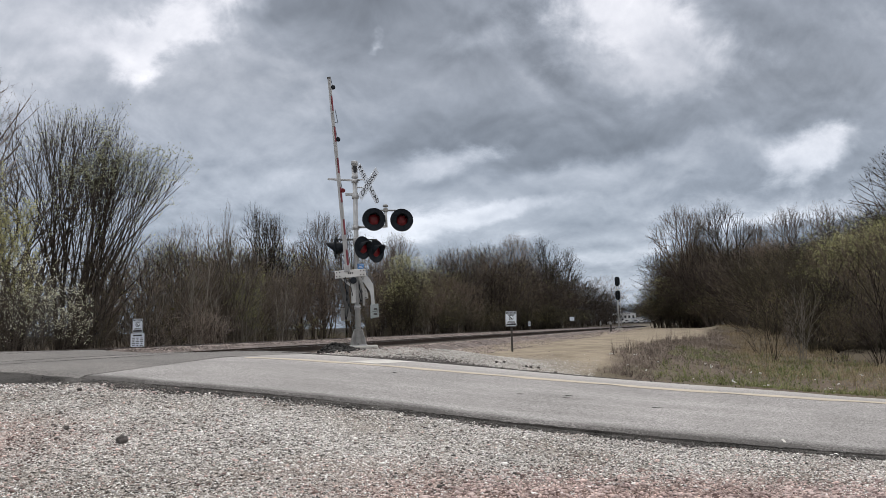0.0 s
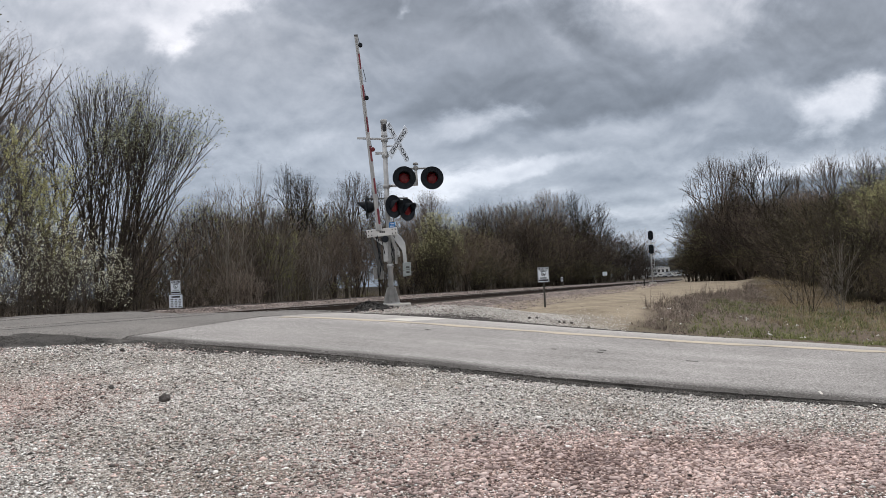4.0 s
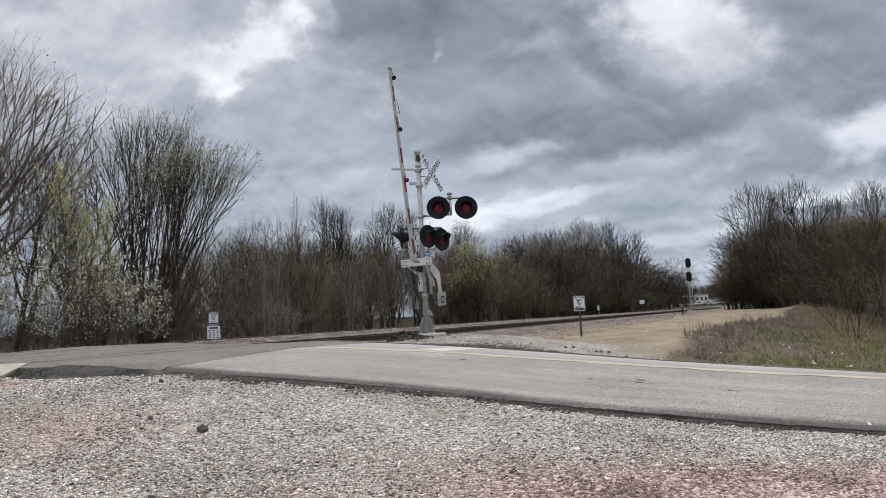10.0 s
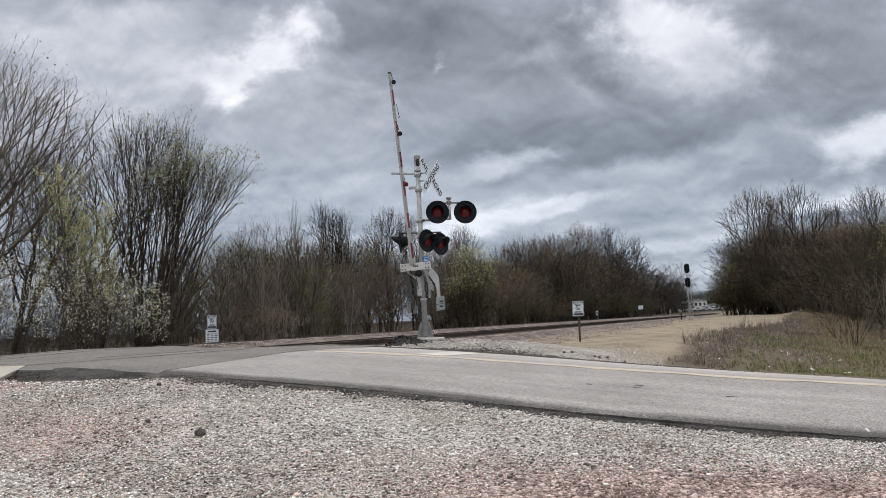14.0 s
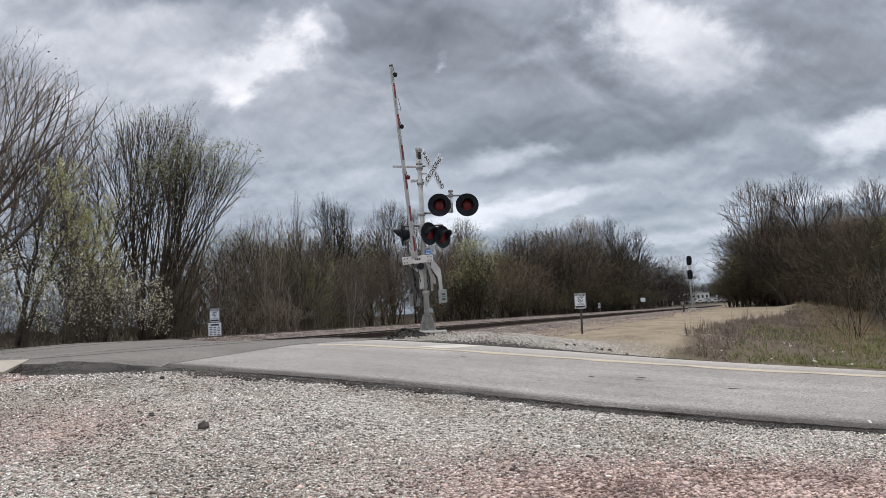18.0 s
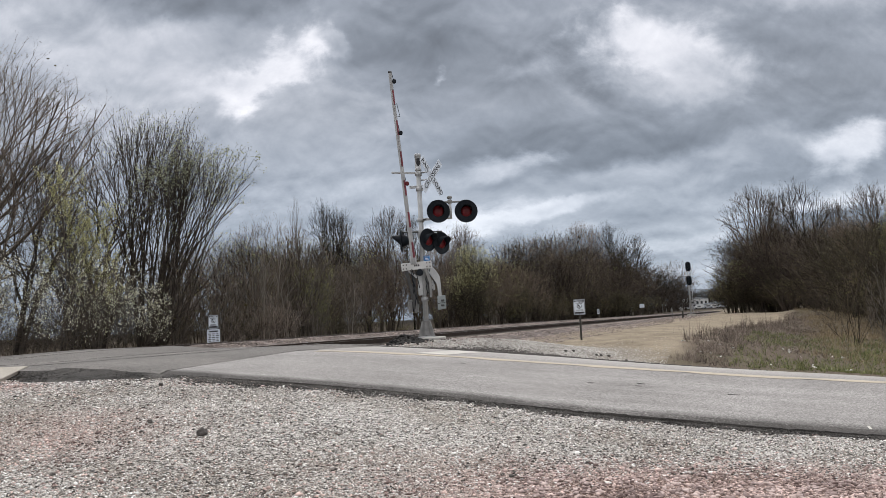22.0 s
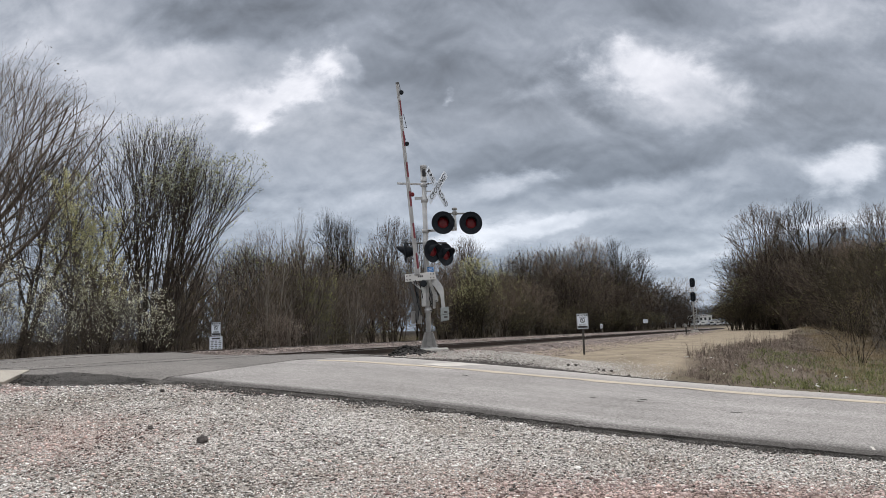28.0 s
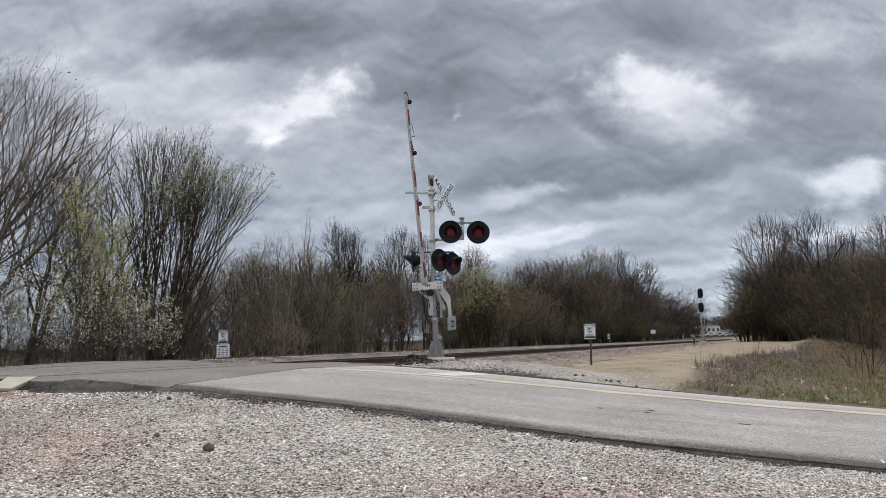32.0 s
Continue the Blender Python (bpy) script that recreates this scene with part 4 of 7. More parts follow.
# ---- trees ----
def grow(rng, segs, p, d, length, radius, level, spec):
    """One branch as a row of short straight pieces, with its side branches."""
    n, r, last = spec["bends"][level], radius, len(spec["kids"])
    step = length / n
    spots = []
    for i in range(n):
        d = (d + Vector(rng.normal(0, spec["wander"], 3)) + Vector((0, 0, spec["rise"]))).normalized()
        e = p + d * step
        r2 = max(r * (1 - 0.8 / n), spec["thin"])
        segs.append((*p, *e, r, r2, level))
        spots.append((p, e, d, r))
        p, r = e, r2
    if level == last:
        return
    kids = spec["kids"][level]
    for k in range(kids):
        f = spec["bare"][level] + (1 - spec["bare"][level]) * (k + rng.uniform(0.2, 1.0)) / kids
        f = min(f, 0.999)
        a, e, dd, rr = spots[int(f * n)]
        at = a.lerp(e, f * n % 1)
        side = dd.orthogonal().normalized()
        side.rotate(Matrix.Rotation(2.4 * k + rng.uniform(-0.7, 0.7), 3, dd))
        spread = radians(rng.normal(spec["spread"][level], 8)) * (1.1 - 0.45 * f)
        kid = dd * math.cos(spread) + side * math.sin(spread)
        grow(rng, segs, at, kid, length * spec["ratio"][level] * (1.15 - 0.5 * f) * rng.uniform(0.75, 1.2), max(rr * 0.62, spec["thin"]), level + 1, spec)


def spray(rng, segs, p, d, size, thin, fine):
    """A twig with a bend and a few finer twigs on it."""
    m = p + d * (size * 0.5)
    e = m + (d + Vector(rng.normal(0, 0.16, 3)) + Vector((0, 0, 0.12))).normalized() * (size * 0.5)
    segs.append((*p, *m, thin, thin * 0.8, 9)), segs.append((*m, *e, thin * 0.8, thin * 0.35, 9))
    for k in range(fine):
        side = d.orthogonal().normalized()
        side.rotate(Matrix.Rotation(rng.uniform(0, 6.3), 3, d))
        t = (d + side * rng.uniform(0.45, 0.9) + Vector((0, 0, 0.15))).normalized()
        at = p.lerp(m, rng.uniform(0.2, 1.0)) if k % 2 else m.lerp(e, rng.uniform(0.0, 0.8))
        segs.append((*at, *(at + t * size * rng.uniform(0.3, 0.6)), thin * 0.7, thin * 0.3, 9))


def fork(rng, segs, p, d, length, r, gen, spec, height):
    """A limb that forks again and again until it reaches the edge of its crown."""
    n = 5 if gen == 0 and spec["stems"] > 3 else 3 if gen < 3 else 2
    thin, gens = spec["thin"], spec["gens"]
    for i in range(n):
        rise = spec["rise"] * (1 if gen else 0.3)
        d = (d + Vector(rng.normal(0, spec["wander"], 3)) + Vector((0, 0, rise))).normalized()
        e = p + d * (length / n)
        r2 = max(r * 0.94, thin)
        segs.append((*p, *e, r, r2, min(gen, 5)))
        p, r = e, r2
        for k in range(int(rng.poisson(spec["twigs"])) if gen >= spec["twig_from"] else 0):
            side = d.orthogonal().normalized()
            side.rotate(Matrix.Rotation(rng.uniform(0, 6.3), 3, d))
            t = (d + side * rng.uniform(0.4, 0.8) + Vector((0, 0, 0.15))).normalized()
            spray(rng, segs, p, t, height * spec["twig"] * rng.uniform(0.6, 1.4), thin, spec["fine"])
        if gen < 2 and spec["stems"] < 4 and i > 0 and rng.random() < 0.75:
            side = d.orthogonal().normalized()
            side.rotate(Matrix.Rotation(rng.uniform(0, 6.3), 3, d))
            fork(rng, segs, p, (d * 0.8 + side * rng.uniform(0.5, 0.9)).normalized(), height * 0.11, max(r * 0.4, thin), gens - 4 + gen, spec, height)
    c, w = spec["centre"] * height, spec["wide"] * height
    q = ((p.x * p.x + p.y * p.y) / (w * w) + ((p.z - c) / ((height - c) if p.z > c else c * 1.1)) ** 2) * rng.uniform(0.8, 1.25)
    if gen == gens or (gen > 1 and q > 1):
        for k in range(spec["ends"]):
            t = (d + Vector(rng.normal(0, 0.35, 3))).normalized()
            spray(rng, segs, p, t, height * spec["twig"] * rng.uniform(0.6, 1.3), thin, spec["fine"])
        return
    side = d.orthogonal().normalized()
    side.rotate(Matrix.Rotation(rng.uniform(0, 6.3), 3, d))
    a = radians(spec["angle"]) * rng.uniform(0.6, 1.3)
    forks = [(0.55 * a, 0.0, 0.84), (-a, 0.0, 0.66)]
    if rng.random() < spec["third"]:
        forks.append((a, 1.7, 0.55))
    for turn, roll, k in forks:
        s2 = side.copy()
        s2.rotate(Matrix.Rotation(roll, 3, d))
        fork(rng, segs, p, d * math.cos(turn) + s2 * math.sin(turn), height * spec["step"] * spec["shrink"] ** gen * rng.uniform(0.75, 1.2), max(r * k, thin), gen + 1, spec, height)


def tubes(name, segs, sides=3, tip=99):
    """Round pieces for the limbs, pointed spikes for the last twigs."""
    S = np.array(sorted(segs, key=lambda s: s[8] >= tip))
    p0, p1, r0, r1 = S[:, :3], S[:, 3:6], S[:, 6], S[:, 7]
    d = p1 - p0
    d /= np.linalg.norm(d, axis=1)[:, None] + 1e-9
    ref = np.where(np.abs(d[:, 2:3]) > 0.9, (1.0, 0, 0), (0, 0, 1.0))
    u = np.cross(d, ref)
    u /= np.linalg.norm(u, axis=1)[:, None]
    v = np.cross(d, u)
    rings = []
    for p, r in ((p0, r0), (p1 + d * (r1 * 0.3)[:, None], r1)):
        for k in range(sides):
            t = 2 * math.pi * k / sides
            rings.append(p + (u * math.cos(t) + v * math.sin(t)) * r[:, None])
    V = np.stack(rings, 1)
    thick = int((S[:, 8] < tip).sum())
    i = np.arange(thick)[:, None] * 2 * sides
    F = [tuple(f) for f in np.concatenate([i + (k, (k + 1) % sides, sides + (k + 1) % sides, sides + k) for k in range(sides)], 0)]
    spikes = np.concatenate([V[thick:, :sides], p1[thick:, None]], 1).reshape(-1, 3)
    j = thick * 2 * sides + np.arange(len(S) - thick)[:, None] * (sides + 1)
    F += [tuple(f) for f in np.concatenate([j + (k, (k + 1) % sides, sides) for k in range(sides)], 0)]
    return raw(name, np.vstack([V[:thick].reshape(-1, 3), spikes]), F, smooth=True)


def flakes(name, pts, size, rng):
    """Small leaves, each a bent pair of triangles."""
    P = np.array(pts)
    n = len(P)
    a, b = rng.normal(0, 1, (n, 3)), rng.normal(0, 1, (n, 3))
    a /= np.linalg.norm(a, axis=1)[:, None]
    b = np.cross(a, b)
    b /= np.linalg.norm(b, axis=1)[:, None]
    s = size * np.exp(rng.normal(0, 0.3, n))[:, None]
    V = np.stack([P, P + a * s + b * s * 0.45, P + a * s * 1.9, P + a * s - b * s * 0.45 + np.cross(a, b) * s * 0.2], 1).reshape(-1, 3)
    i = np.arange(n)[:, None] * 4
    return raw(name, V, np.concatenate([i + (0, 1, 2), i + (0, 2, 3)], 0))


OAK = dict(stems=1, tilt=3, trunk=0.24, girth=0.24, gens=7, step=0.16, shrink=0.89, angle=34, wander=0.06, rise=0.035, centre=0.57, wide=0.40, third=0.25, twigs=0.18, twig_from=4, twig=0.06, thin=0.0095, ends=2, fine=1)
TALL = dict(OAK, stems=2, tilt=7, trunk=0.36, girth=0.18, angle=29, rise=0.045, centre=0.68, wide=0.34, third=0.2)
VASE = dict(stems=11, tilt=16, trunk=0.34, girth=0.072, gens=5, step=0.135, shrink=0.90, angle=17, wander=0.035, rise=0.025, centre=0.62, wide=0.25, third=0.1, twigs=0.32, twig_from=2, twig=0.042, thin=0.0075, ends=2, fine=1)
FINE_OAK = dict(stems=2, tilt=9, trunk=0.28, girth=0.125, gens=7, step=0.15, shrink=0.90, angle=27, wander=0.05, rise=0.04, centre=0.6, wide=0.32, third=0.1, twigs=0.25, twig_from=3, twig=0.055, thin=0.0062, ends=2, fine=1)
SLIM = dict(stems=2, tilt=5, trunk=0.85, girth=0.075, kids=(12, 5, 4), bends=(9, 5, 2, 1), bare=(0.3, 0.2, 0.1), spread=(40, 36, 34), ratio=(0.32, 0.48, 0.55), wander=0.07, rise=0.06, thin=0.0055)
OAK_COARSE = dict(OAK, gens=7, step=0.16, girth=0.18, twigs=0.2, twig_from=4, twig=0.065, thin=0.0125, third=0.2)
CROWN = dict(TALL, stems=2, trunk=0.32, gens=7, angle=31, centre=0.66, wide=0.38, twig=0.06, thin=0.0105)
SHRUB = dict(stems=13, tilt=30, trunk=0.75, girth=0.026, kids=(4, 3, 3), bends=(5, 3, 2, 1), bare=(0.25, 0.2, 0.1), spread=(34, 34, 34), ratio=(0.45, 0.5, 0.5), wander=0.13, rise=0.03, thin=0.006)
ROUND = dict(stems=3, tilt=14, trunk=0.17, girth=0.12, gens=6, step=0.17, shrink=0.89, angle=35, wander=0.055, rise=0.03, centre=0.52, wide=0.42, third=0.25, twigs=0.2, twig_from=3, twig=0.06, thin=0.0105, ends=2, fine=1)
ROUND_COARSE = dict(ROUND, stems=2, gens=6, step=0.17, third=0.2, girth=0.12, twigs=0.3, twig=0.07, thin=0.0135)


def make_tree(name, seed, height, spec, leaf, leaves, leaf_size, label, category, twig=None, low=0.0, where=(0, 0, -50), bias=(0, 0), bark=None):
    """A bare spring tree: trunk with limbs, crown of fine twigs, young leaves."""
    rng = np.random.default_rng(seed)
    segs = []
    for k in range(spec["stems"]):
        t = 2.4 * k + rng.uniform(-0.5, 0.5)
        lean = radians(spec["tilt"]) * (1 if spec["stems"] < 3 else rng.uniform(0.15, 1.25))
        d = Vector((math.cos(t) * math.sin(lean), math.sin(t) * math.sin(lean), math.cos(lean)))
        base = Vector((math.cos(t), math.sin(t), 0)) * (0.03 * spec["stems"] ** 0.5)
        if "gens" in spec:
            fork(rng, segs, base + Vector((0, 0, -0.15)), d, height * spec["trunk"] * rng.uniform(0.85, 1.15), spec["girth"] * height / 8, 0, spec, height)
        else:
            grow(rng, segs, base + Vector((0, 0, -0.15)), d, height * spec["trunk"] * rng.uniform(0.85, 1.1), spec["girth"] * height / 8, 0, spec)
    tip = 9 if "gens" in spec else len(spec["kids"])
    top = float(np.percentile([s[5] for s in segs if s[8] >= 2], 99 if "gens" in spec else 97))
    f = height / top
    segs = [tuple(v * f for v in s[:6]) + s[6:] for s in segs]
    segs = [(s[0] + bias[0] * s[2], s[1] + bias[1] * s[2], s[2], s[3] + bias[0] * s[5], s[4] + bias[1] * s[5], *s[5:]) for s in segs]
    trunk, crown = [s for s in segs if s[8] <= 1], [s for s in segs if s[8] > 1]
    tree = thing(name, Matrix.Translation(where), label, category)
    part("trunk", tubes("trunk", trunk, 5 if spec["girth"] > 0.04 else 3), bark or BARK, tree)
    part("crown", tubes("crown", crown, 3, tip), twig or TWIG, tree)
    if leaves:
        ends = np.array([(s[3], s[4], s[5]) for s in crown if s[5] > low * height and (tip < 9 or s[8] == 9)])
        pick = rng.integers(0, len(ends), leaves)
        part("leaves", flakes("leaves", ends[pick] + rng.normal(0, 0.06, (leaves, 3)), leaf_size, rng), leaf, tree)
    return tree


BARE = "bare grey brown tree with fine twigs in the wood"
KINDS = [
    make_tree("tree", 1, 9, OAK, BUD_OLIVE, 500, 0.030, BARE, "tree"),
    make_tree("tree", 2, 9, OAK, BUD_OLIVE, 1300, 0.036, "bare tree with first olive buds in the wood", "tree", TWIG_RED),
    make_tree("tree", 3, 9, SLIM, BUD_OLIVE, 300, 0.030, "slender bare tree with upright limbs in the wood", "tree"),
    make_tree("tree", 4, 9, ROUND, BUD_OLIVE, 1500, 0.036, "round-crowned bare tree with olive buds in the wood", "tree", TWIG_RED),
    make_tree("tree", 5, 9, ROUND, BUD_OLIVE, 500, 0.030, "round-crowned bare tree in the wood", "tree"),
    make_tree("tree", 6, 9, ROUND, BUD_GREEN, 3600, 0.042, "round tree with a haze of young green leaves", "tree"),
    make_tree("tree", 7, 9, OAK_COARSE, BUD_OLIVE, 150, 0.035, "bare tree with dark spreading limbs along the railway", "tree"),
    make_tree("tree", 8, 9, OAK_COARSE, BUD_OLIVE, 500, 0.035, "bare brown tree with swelling buds along the railway", "tree", TWIG_RED),
    make_tree("tree", 9, 9, ROUND_COARSE, BUD_OLIVE, 900, 0.034, "rounded tree with olive brown buds along the railway", "tree", TWIG_RED),
    make_tree("tree", 10, 9, ROUND_COARSE, BUD_GREEN, 900, 0.034, "rounded tree with first green leaves along the railway", "tree"),
    make_tree("tree", 61, 9, TALL, BUD_OLIVE, 200, 0.030, "tall bare tree with a dark forked trunk in the wood", "tree"),
    make_tree("tree", 62, 9, TALL, BUD_OLIVE, 500, 0.030, "tall dark-trunked tree with a fine brown crown in the wood", "tree", TWIG_RED),
    make_tree("tree", 65, 9, ROUND, BUD_OLIVE, 1200, 0.036, "dark tree with olive buds across the ditch, canopy shade in its colour", "tree", SHADED_TWIG, bark=SHADED_BARK),
    make_tree("tree", 66, 9, OAK, BUD_GREEN, 1500, 0.036, "dark tree with first green leaves across the ditch, canopy shade in its colour", "tree", SHADED_TWIG, bark=SHADED_BARK),
    make_tree("tree", 63, 9, CROWN, BUD_OLIVE, 150, 0.035, "tall bare tree with a domed crown over the wood", "tree"),
    make_tree("tree", 68, 9, ROUND, BUD_YELLOW, 7500, 0.052, "tree hazed all over with young yellow green leaves", "tree", SHADED_TWIG, bark=SHADED_BARK),
    make_tree("tree", 64, 9, CROWN, BUD_OLIVE, 600, 0.035, "tall bare tree with a domed reddish brown crown", "tree", TWIG_RED),
]
SAPLING = dict(stems=6, tilt=13, trunk=0.9, girth=0.034, kids=(9, 5), bends=(6, 3, 1), bare=(0.15, 0.15), spread=(30, 36), ratio=(0.32, 0.5), wander=0.06, rise=0.03, thin=0.009)
SHRUBS = [
    make_tree("shrub", 11, 4, SHRUB, BUD_OLIVE, 350, 0.03, "tangled leafless brush at the wood's edge", "shrub", TWIG_RED),
    make_tree("shrub", 12, 4, SHRUB, BUD_OLIVE, 900, 0.03, "tangled brown brush with olive buds at the wood's edge", "shrub", TWIG),
    make_tree("shrub", 13, 4, SHRUB, BUD_GREEN, 900, 0.03, "brush with young green leaves at the wood's edge", "shrub", TWIG),
]
SHRUBS.append(make_tree("shrub", 67, 4, SHRUB, BUD_OLIVE, 700, 0.03, "dense dark brush at the foot of the trees, shade in its colour", "shrub", SHADED_TWIG, bark=SHADED_BARK))
SAPLINGS = [
    make_tree("sapling", 14, 4, SAPLING, BUD_OLIVE, 120, 0.03, "thin leafless saplings crowding the wood's edge", "sapling", TWIG),
    make_tree("sapling", 15, 4, SAPLING, BUD_OLIVE, 220, 0.03, "thin saplings with olive buds in the wood", "sapling", TWIG_RED),
    make_tree("sapling", 18, 4, SAPLING, BUD_OLIVE, 100, 0.03, "thin pale-stemmed saplings at the wood's edge", "sapling", TWIG, bark=PALE_BARK),
    make_tree("sapling", 16, 4, SAPLING, BUD_GREEN, 260, 0.032, "thin saplings with young green leaves in the wood", "sapling", TWIG),
]


SAPLINGS.append(make_tree("sapling", 71, 4, SAPLING, BUD_OLIVE, 160, 0.03, "grey stemmed saplings with pale brown twigs before the wood", "sapling", EDGE_TWIG, bark=EDGE_BARK))
SAPLINGS.append(make_tree("sapling", 72, 4, SAPLING, BUD_GREEN, 1100, 0.03, "pale saplings hazed with young green leaves", "sapling", EDGE_TWIG, bark=PALE_BARK))


SHRUBS.append(make_tree("shrub", 75, 4, SHRUB, BUD_OLIVE, 60, 0.03, "mound of pale grey dead brush beside the railway", "shrub", BRUSH, bark=BRUSH))
SLENDER = dict(stems=2, tilt=7, trunk=0.95, girth=0.085, kids=(8, 4, 3), bends=(8, 4, 2, 1), bare=(0.35, 0.2, 0.1), spread=(34, 36, 34), ratio=(0.34, 0.5, 0.5), wander=0.06, rise=0.03, thin=0.008)
SAPLINGS.append(make_tree("sapling", 74, 4, SLENDER, BUD_OLIVE, 60, 0.03, "slender pale-barked young trunks standing before the wood", "sapling", EDGE_TWIG, bark=PALE_BARK))


def plant(kind, x, y, height, turn, group, wide=1.0):
    ref = 9.0 if kind in KINDS else 4.0
    k = height / ref
    if kind not in KINDS and -0.118 < x / y < -0.03 and y < 70 and (x * 7.31 + y * 3.17) % 1 < 0.72:
        return None          # the wood is open here: bare trunks stand against the sky
    t = copy_thing(kind, Matrix.Translation((x, y, float(ground_level(x, y)))) @ pose(0, 0, 0, 0, 0, turn) @ Matrix.Diagonal((k * wide, k * wide, k, 1)))
    return tagged(t, group=group)


# how high the woods stand against the sky, by the tangent of the bearing
SKYLINE_AT = (-0.9, -0.57, -0.45, -0.40, -0.27, -0.25, -0.20, -0.16, -0.10, -0.04, 0.02, 0.065, 0.09, 0.12, 0.20, 0.26, 0.275, 0.32, 0.45)
SKYLINE = (0.36, 0.35, 0.27, 0.17, 0.15, 0.15, 0.155, 0.145, 0.135, 0.13, 0.115, 0.085, 0.095, 0.105, 0.115, 0.085, 0.065, 0.045, 0.03)


RIGHT_AT = (0.36, 0.375, 0.40, 0.43, 0.46, 0.50, 0.53, 0.60, 0.64, 0.68, 0.9)
RIGHT_SKY = (0.065, 0.10, 0.14, 0.135, 0.15, 0.128, 0.14, 0.135, 0.145, 0.20, 0.21)
FAR_TREES = []


def far_woods():
    """All the trees too distant to tell apart, as one mass."""
    verts, faces, count = [], [], 0
    for kind, m in FAR_TREES:
        step = 2 if kind in SHRUBS else 1
        for ob in kind.children:
            if ob.name.startswith("leaves"):
                continue
            n = len(ob.data.vertices)
            v = np.empty(n * 3)
            ob.data.vertices.foreach_get("co", v)
            v = v.reshape(-1, 3) @ np.array(m.to_3x3()).T + np.array(m.translation)
            verts.append(v)
            faces += [tuple(i + count for i in p.vertices) for p in ob.data.polygons if len(p.vertices) == 4 and p.vertices[0] // 6 % step == 0]
            count += n
    me = raw("distant_woods", np.vstack(verts), faces)
    tagged(part("distant_woods", me, TWIG), "bare brown woods far along the railway", "trees", kind="stuff")


def build_woods():
    rng = np.random.default_rng(31)
    for c0, gap, tall in ((-24.8, 5.2, 0.72), (-27.6, 5.0, 0.95), (-31.0, 5.2, 1.0), (-35.0, 6.0, 1.0)):
        a = 3.0
        while a < 340:
            x, y = along(a, c0 + rng.normal(0, 0.8))
            u = x / y
            if -0.85 < u < 0.36 and not (u < -0.27 and rng.random() < 0.85):
                h = min(np.interp(u, SKYLINE_AT, SKYLINE) * y * tall * (rng.uniform(0.66, 0.9) if u > -0.27 else 1.0) * rng.uniform(0.86, 1.12) * (1 + 0.09 * math.sin(a * 0.9) * math.sin(a * 0.37 + 1)) + 1.0, 14)
                pick = int(rng.choice((0, 0, 1, 2, 2, 3, 4, 5))) if u < 0.03 else int(rng.choice((1, 4, 3, 10, 11, 8)))
                if a > 75:
                    pick = int(rng.choice((6, 7, 8, 8, 9)))
                wide = rng.uniform(0.85, 1.1) * (1.0 if a < 70 else 1.15)
                if a < 150:
                    plant(KINDS[pick], x, y, h, rng.uniform(0, 360), "trees of the wood", wide)
                else:
                    k = h / 9
                    FAR_TREES.append((KINDS[pick], Matrix.Translation((x, y, float(ground_level(x, y)))) @ pose(0, 0, 0, 0, 0, rng.uniform(0, 360)) @ Matrix.Diagonal((k * 1.5, k * 1.5, k, 1))))
            a += gap * rng.uniform(0.6, 1.4) * (1 if a < 70 else 1.5 if a < 150 else 5.2)
    for c0, gap in ((-39.0, 5.0), (-46.0, 5.0)):
        a = 6.0
        while a < 80:
            x, y = along(a, c0 + rng.normal(0, 0.9))
            u = x / y
            if -0.33 < u < 0.05 and not (-0.21 < u < -0.04 and rng.random() < 0.6):
                h = (np.interp(u, SKYLINE_AT, SKYLINE) * y + 1.0) * rng.uniform(0.62, 0.92)
                plant(KINDS[int(rng.choice((10, 10, 11, 11, 0, 4)))], x, y, h, rng.uniform(0, 360), "trees of the wood", rng.uniform(0.85, 1.15))
            a += gap * rng.uniform(0.6, 1.4)
    a = 6.0
    while a < 150:
        x, y = along(a, rng.uniform(-24.5, -21.8))
        if -0.8 < x / y < 0.36:
            plant(SHRUBS[int(rng.choice((0, 0, 1, 1, 2)) if a < 34 else rng.choice((3, 3, 3, 1, 2)))], x, y, rng.uniform(1.4, 3.0) * (1 if a < 90 else 1.5), rng.uniform(0, 360), "brush along the wood", 1.2)
        a += rng.uniform(1.3, 2.8) * (1 if a < 60 else 2.6)
    for k in range(46):
        x, y = along(36 + 120 * rng.random() ** 1.2, rng.uniform(-25.5, -22.4))
        if x / y > 0.0:
            plant(SHRUBS[3] if k % 3 else KINDS[12], x, y, rng.uniform(2.2, 4.2), rng.uniform(0, 360), "brush along the wood", rng.uniform(1.3, 1.8))
    for k in range(170):
        a = 6 + 110 * rng.random() ** 1.25
        x, y = along(a, rng.uniform(-33, -22.6))
        if -0.8 < x / y < 0.34 and not (x / y < -0.3 and rng.random() < 0.6):
            plant(SAPLINGS[int(rng.choice((0, 0, 1, 1, 2, 3)))], x, y, rng.uniform(0.3, 0.66) * (np.interp(x / y, SKYLINE_AT, SKYLINE) * y + 1.0) if x / y > -0.27 else rng.uniform(2.4, 5.0), rng.uniform(0, 360), "saplings of the wood", rng.uniform(1.0, 1.5))
    for c0, gap in ((-42, 7.5),):
        a = 2.0
        while a < 150:
            x, y = along(a, c0 + rng.normal(0, 1.2))
            u = x / y
            if 0.0 < u < 0.3:
                h = min(np.interp(u, SKYLINE_AT, SKYLINE) * y * 0.8 + 1.0, 11)
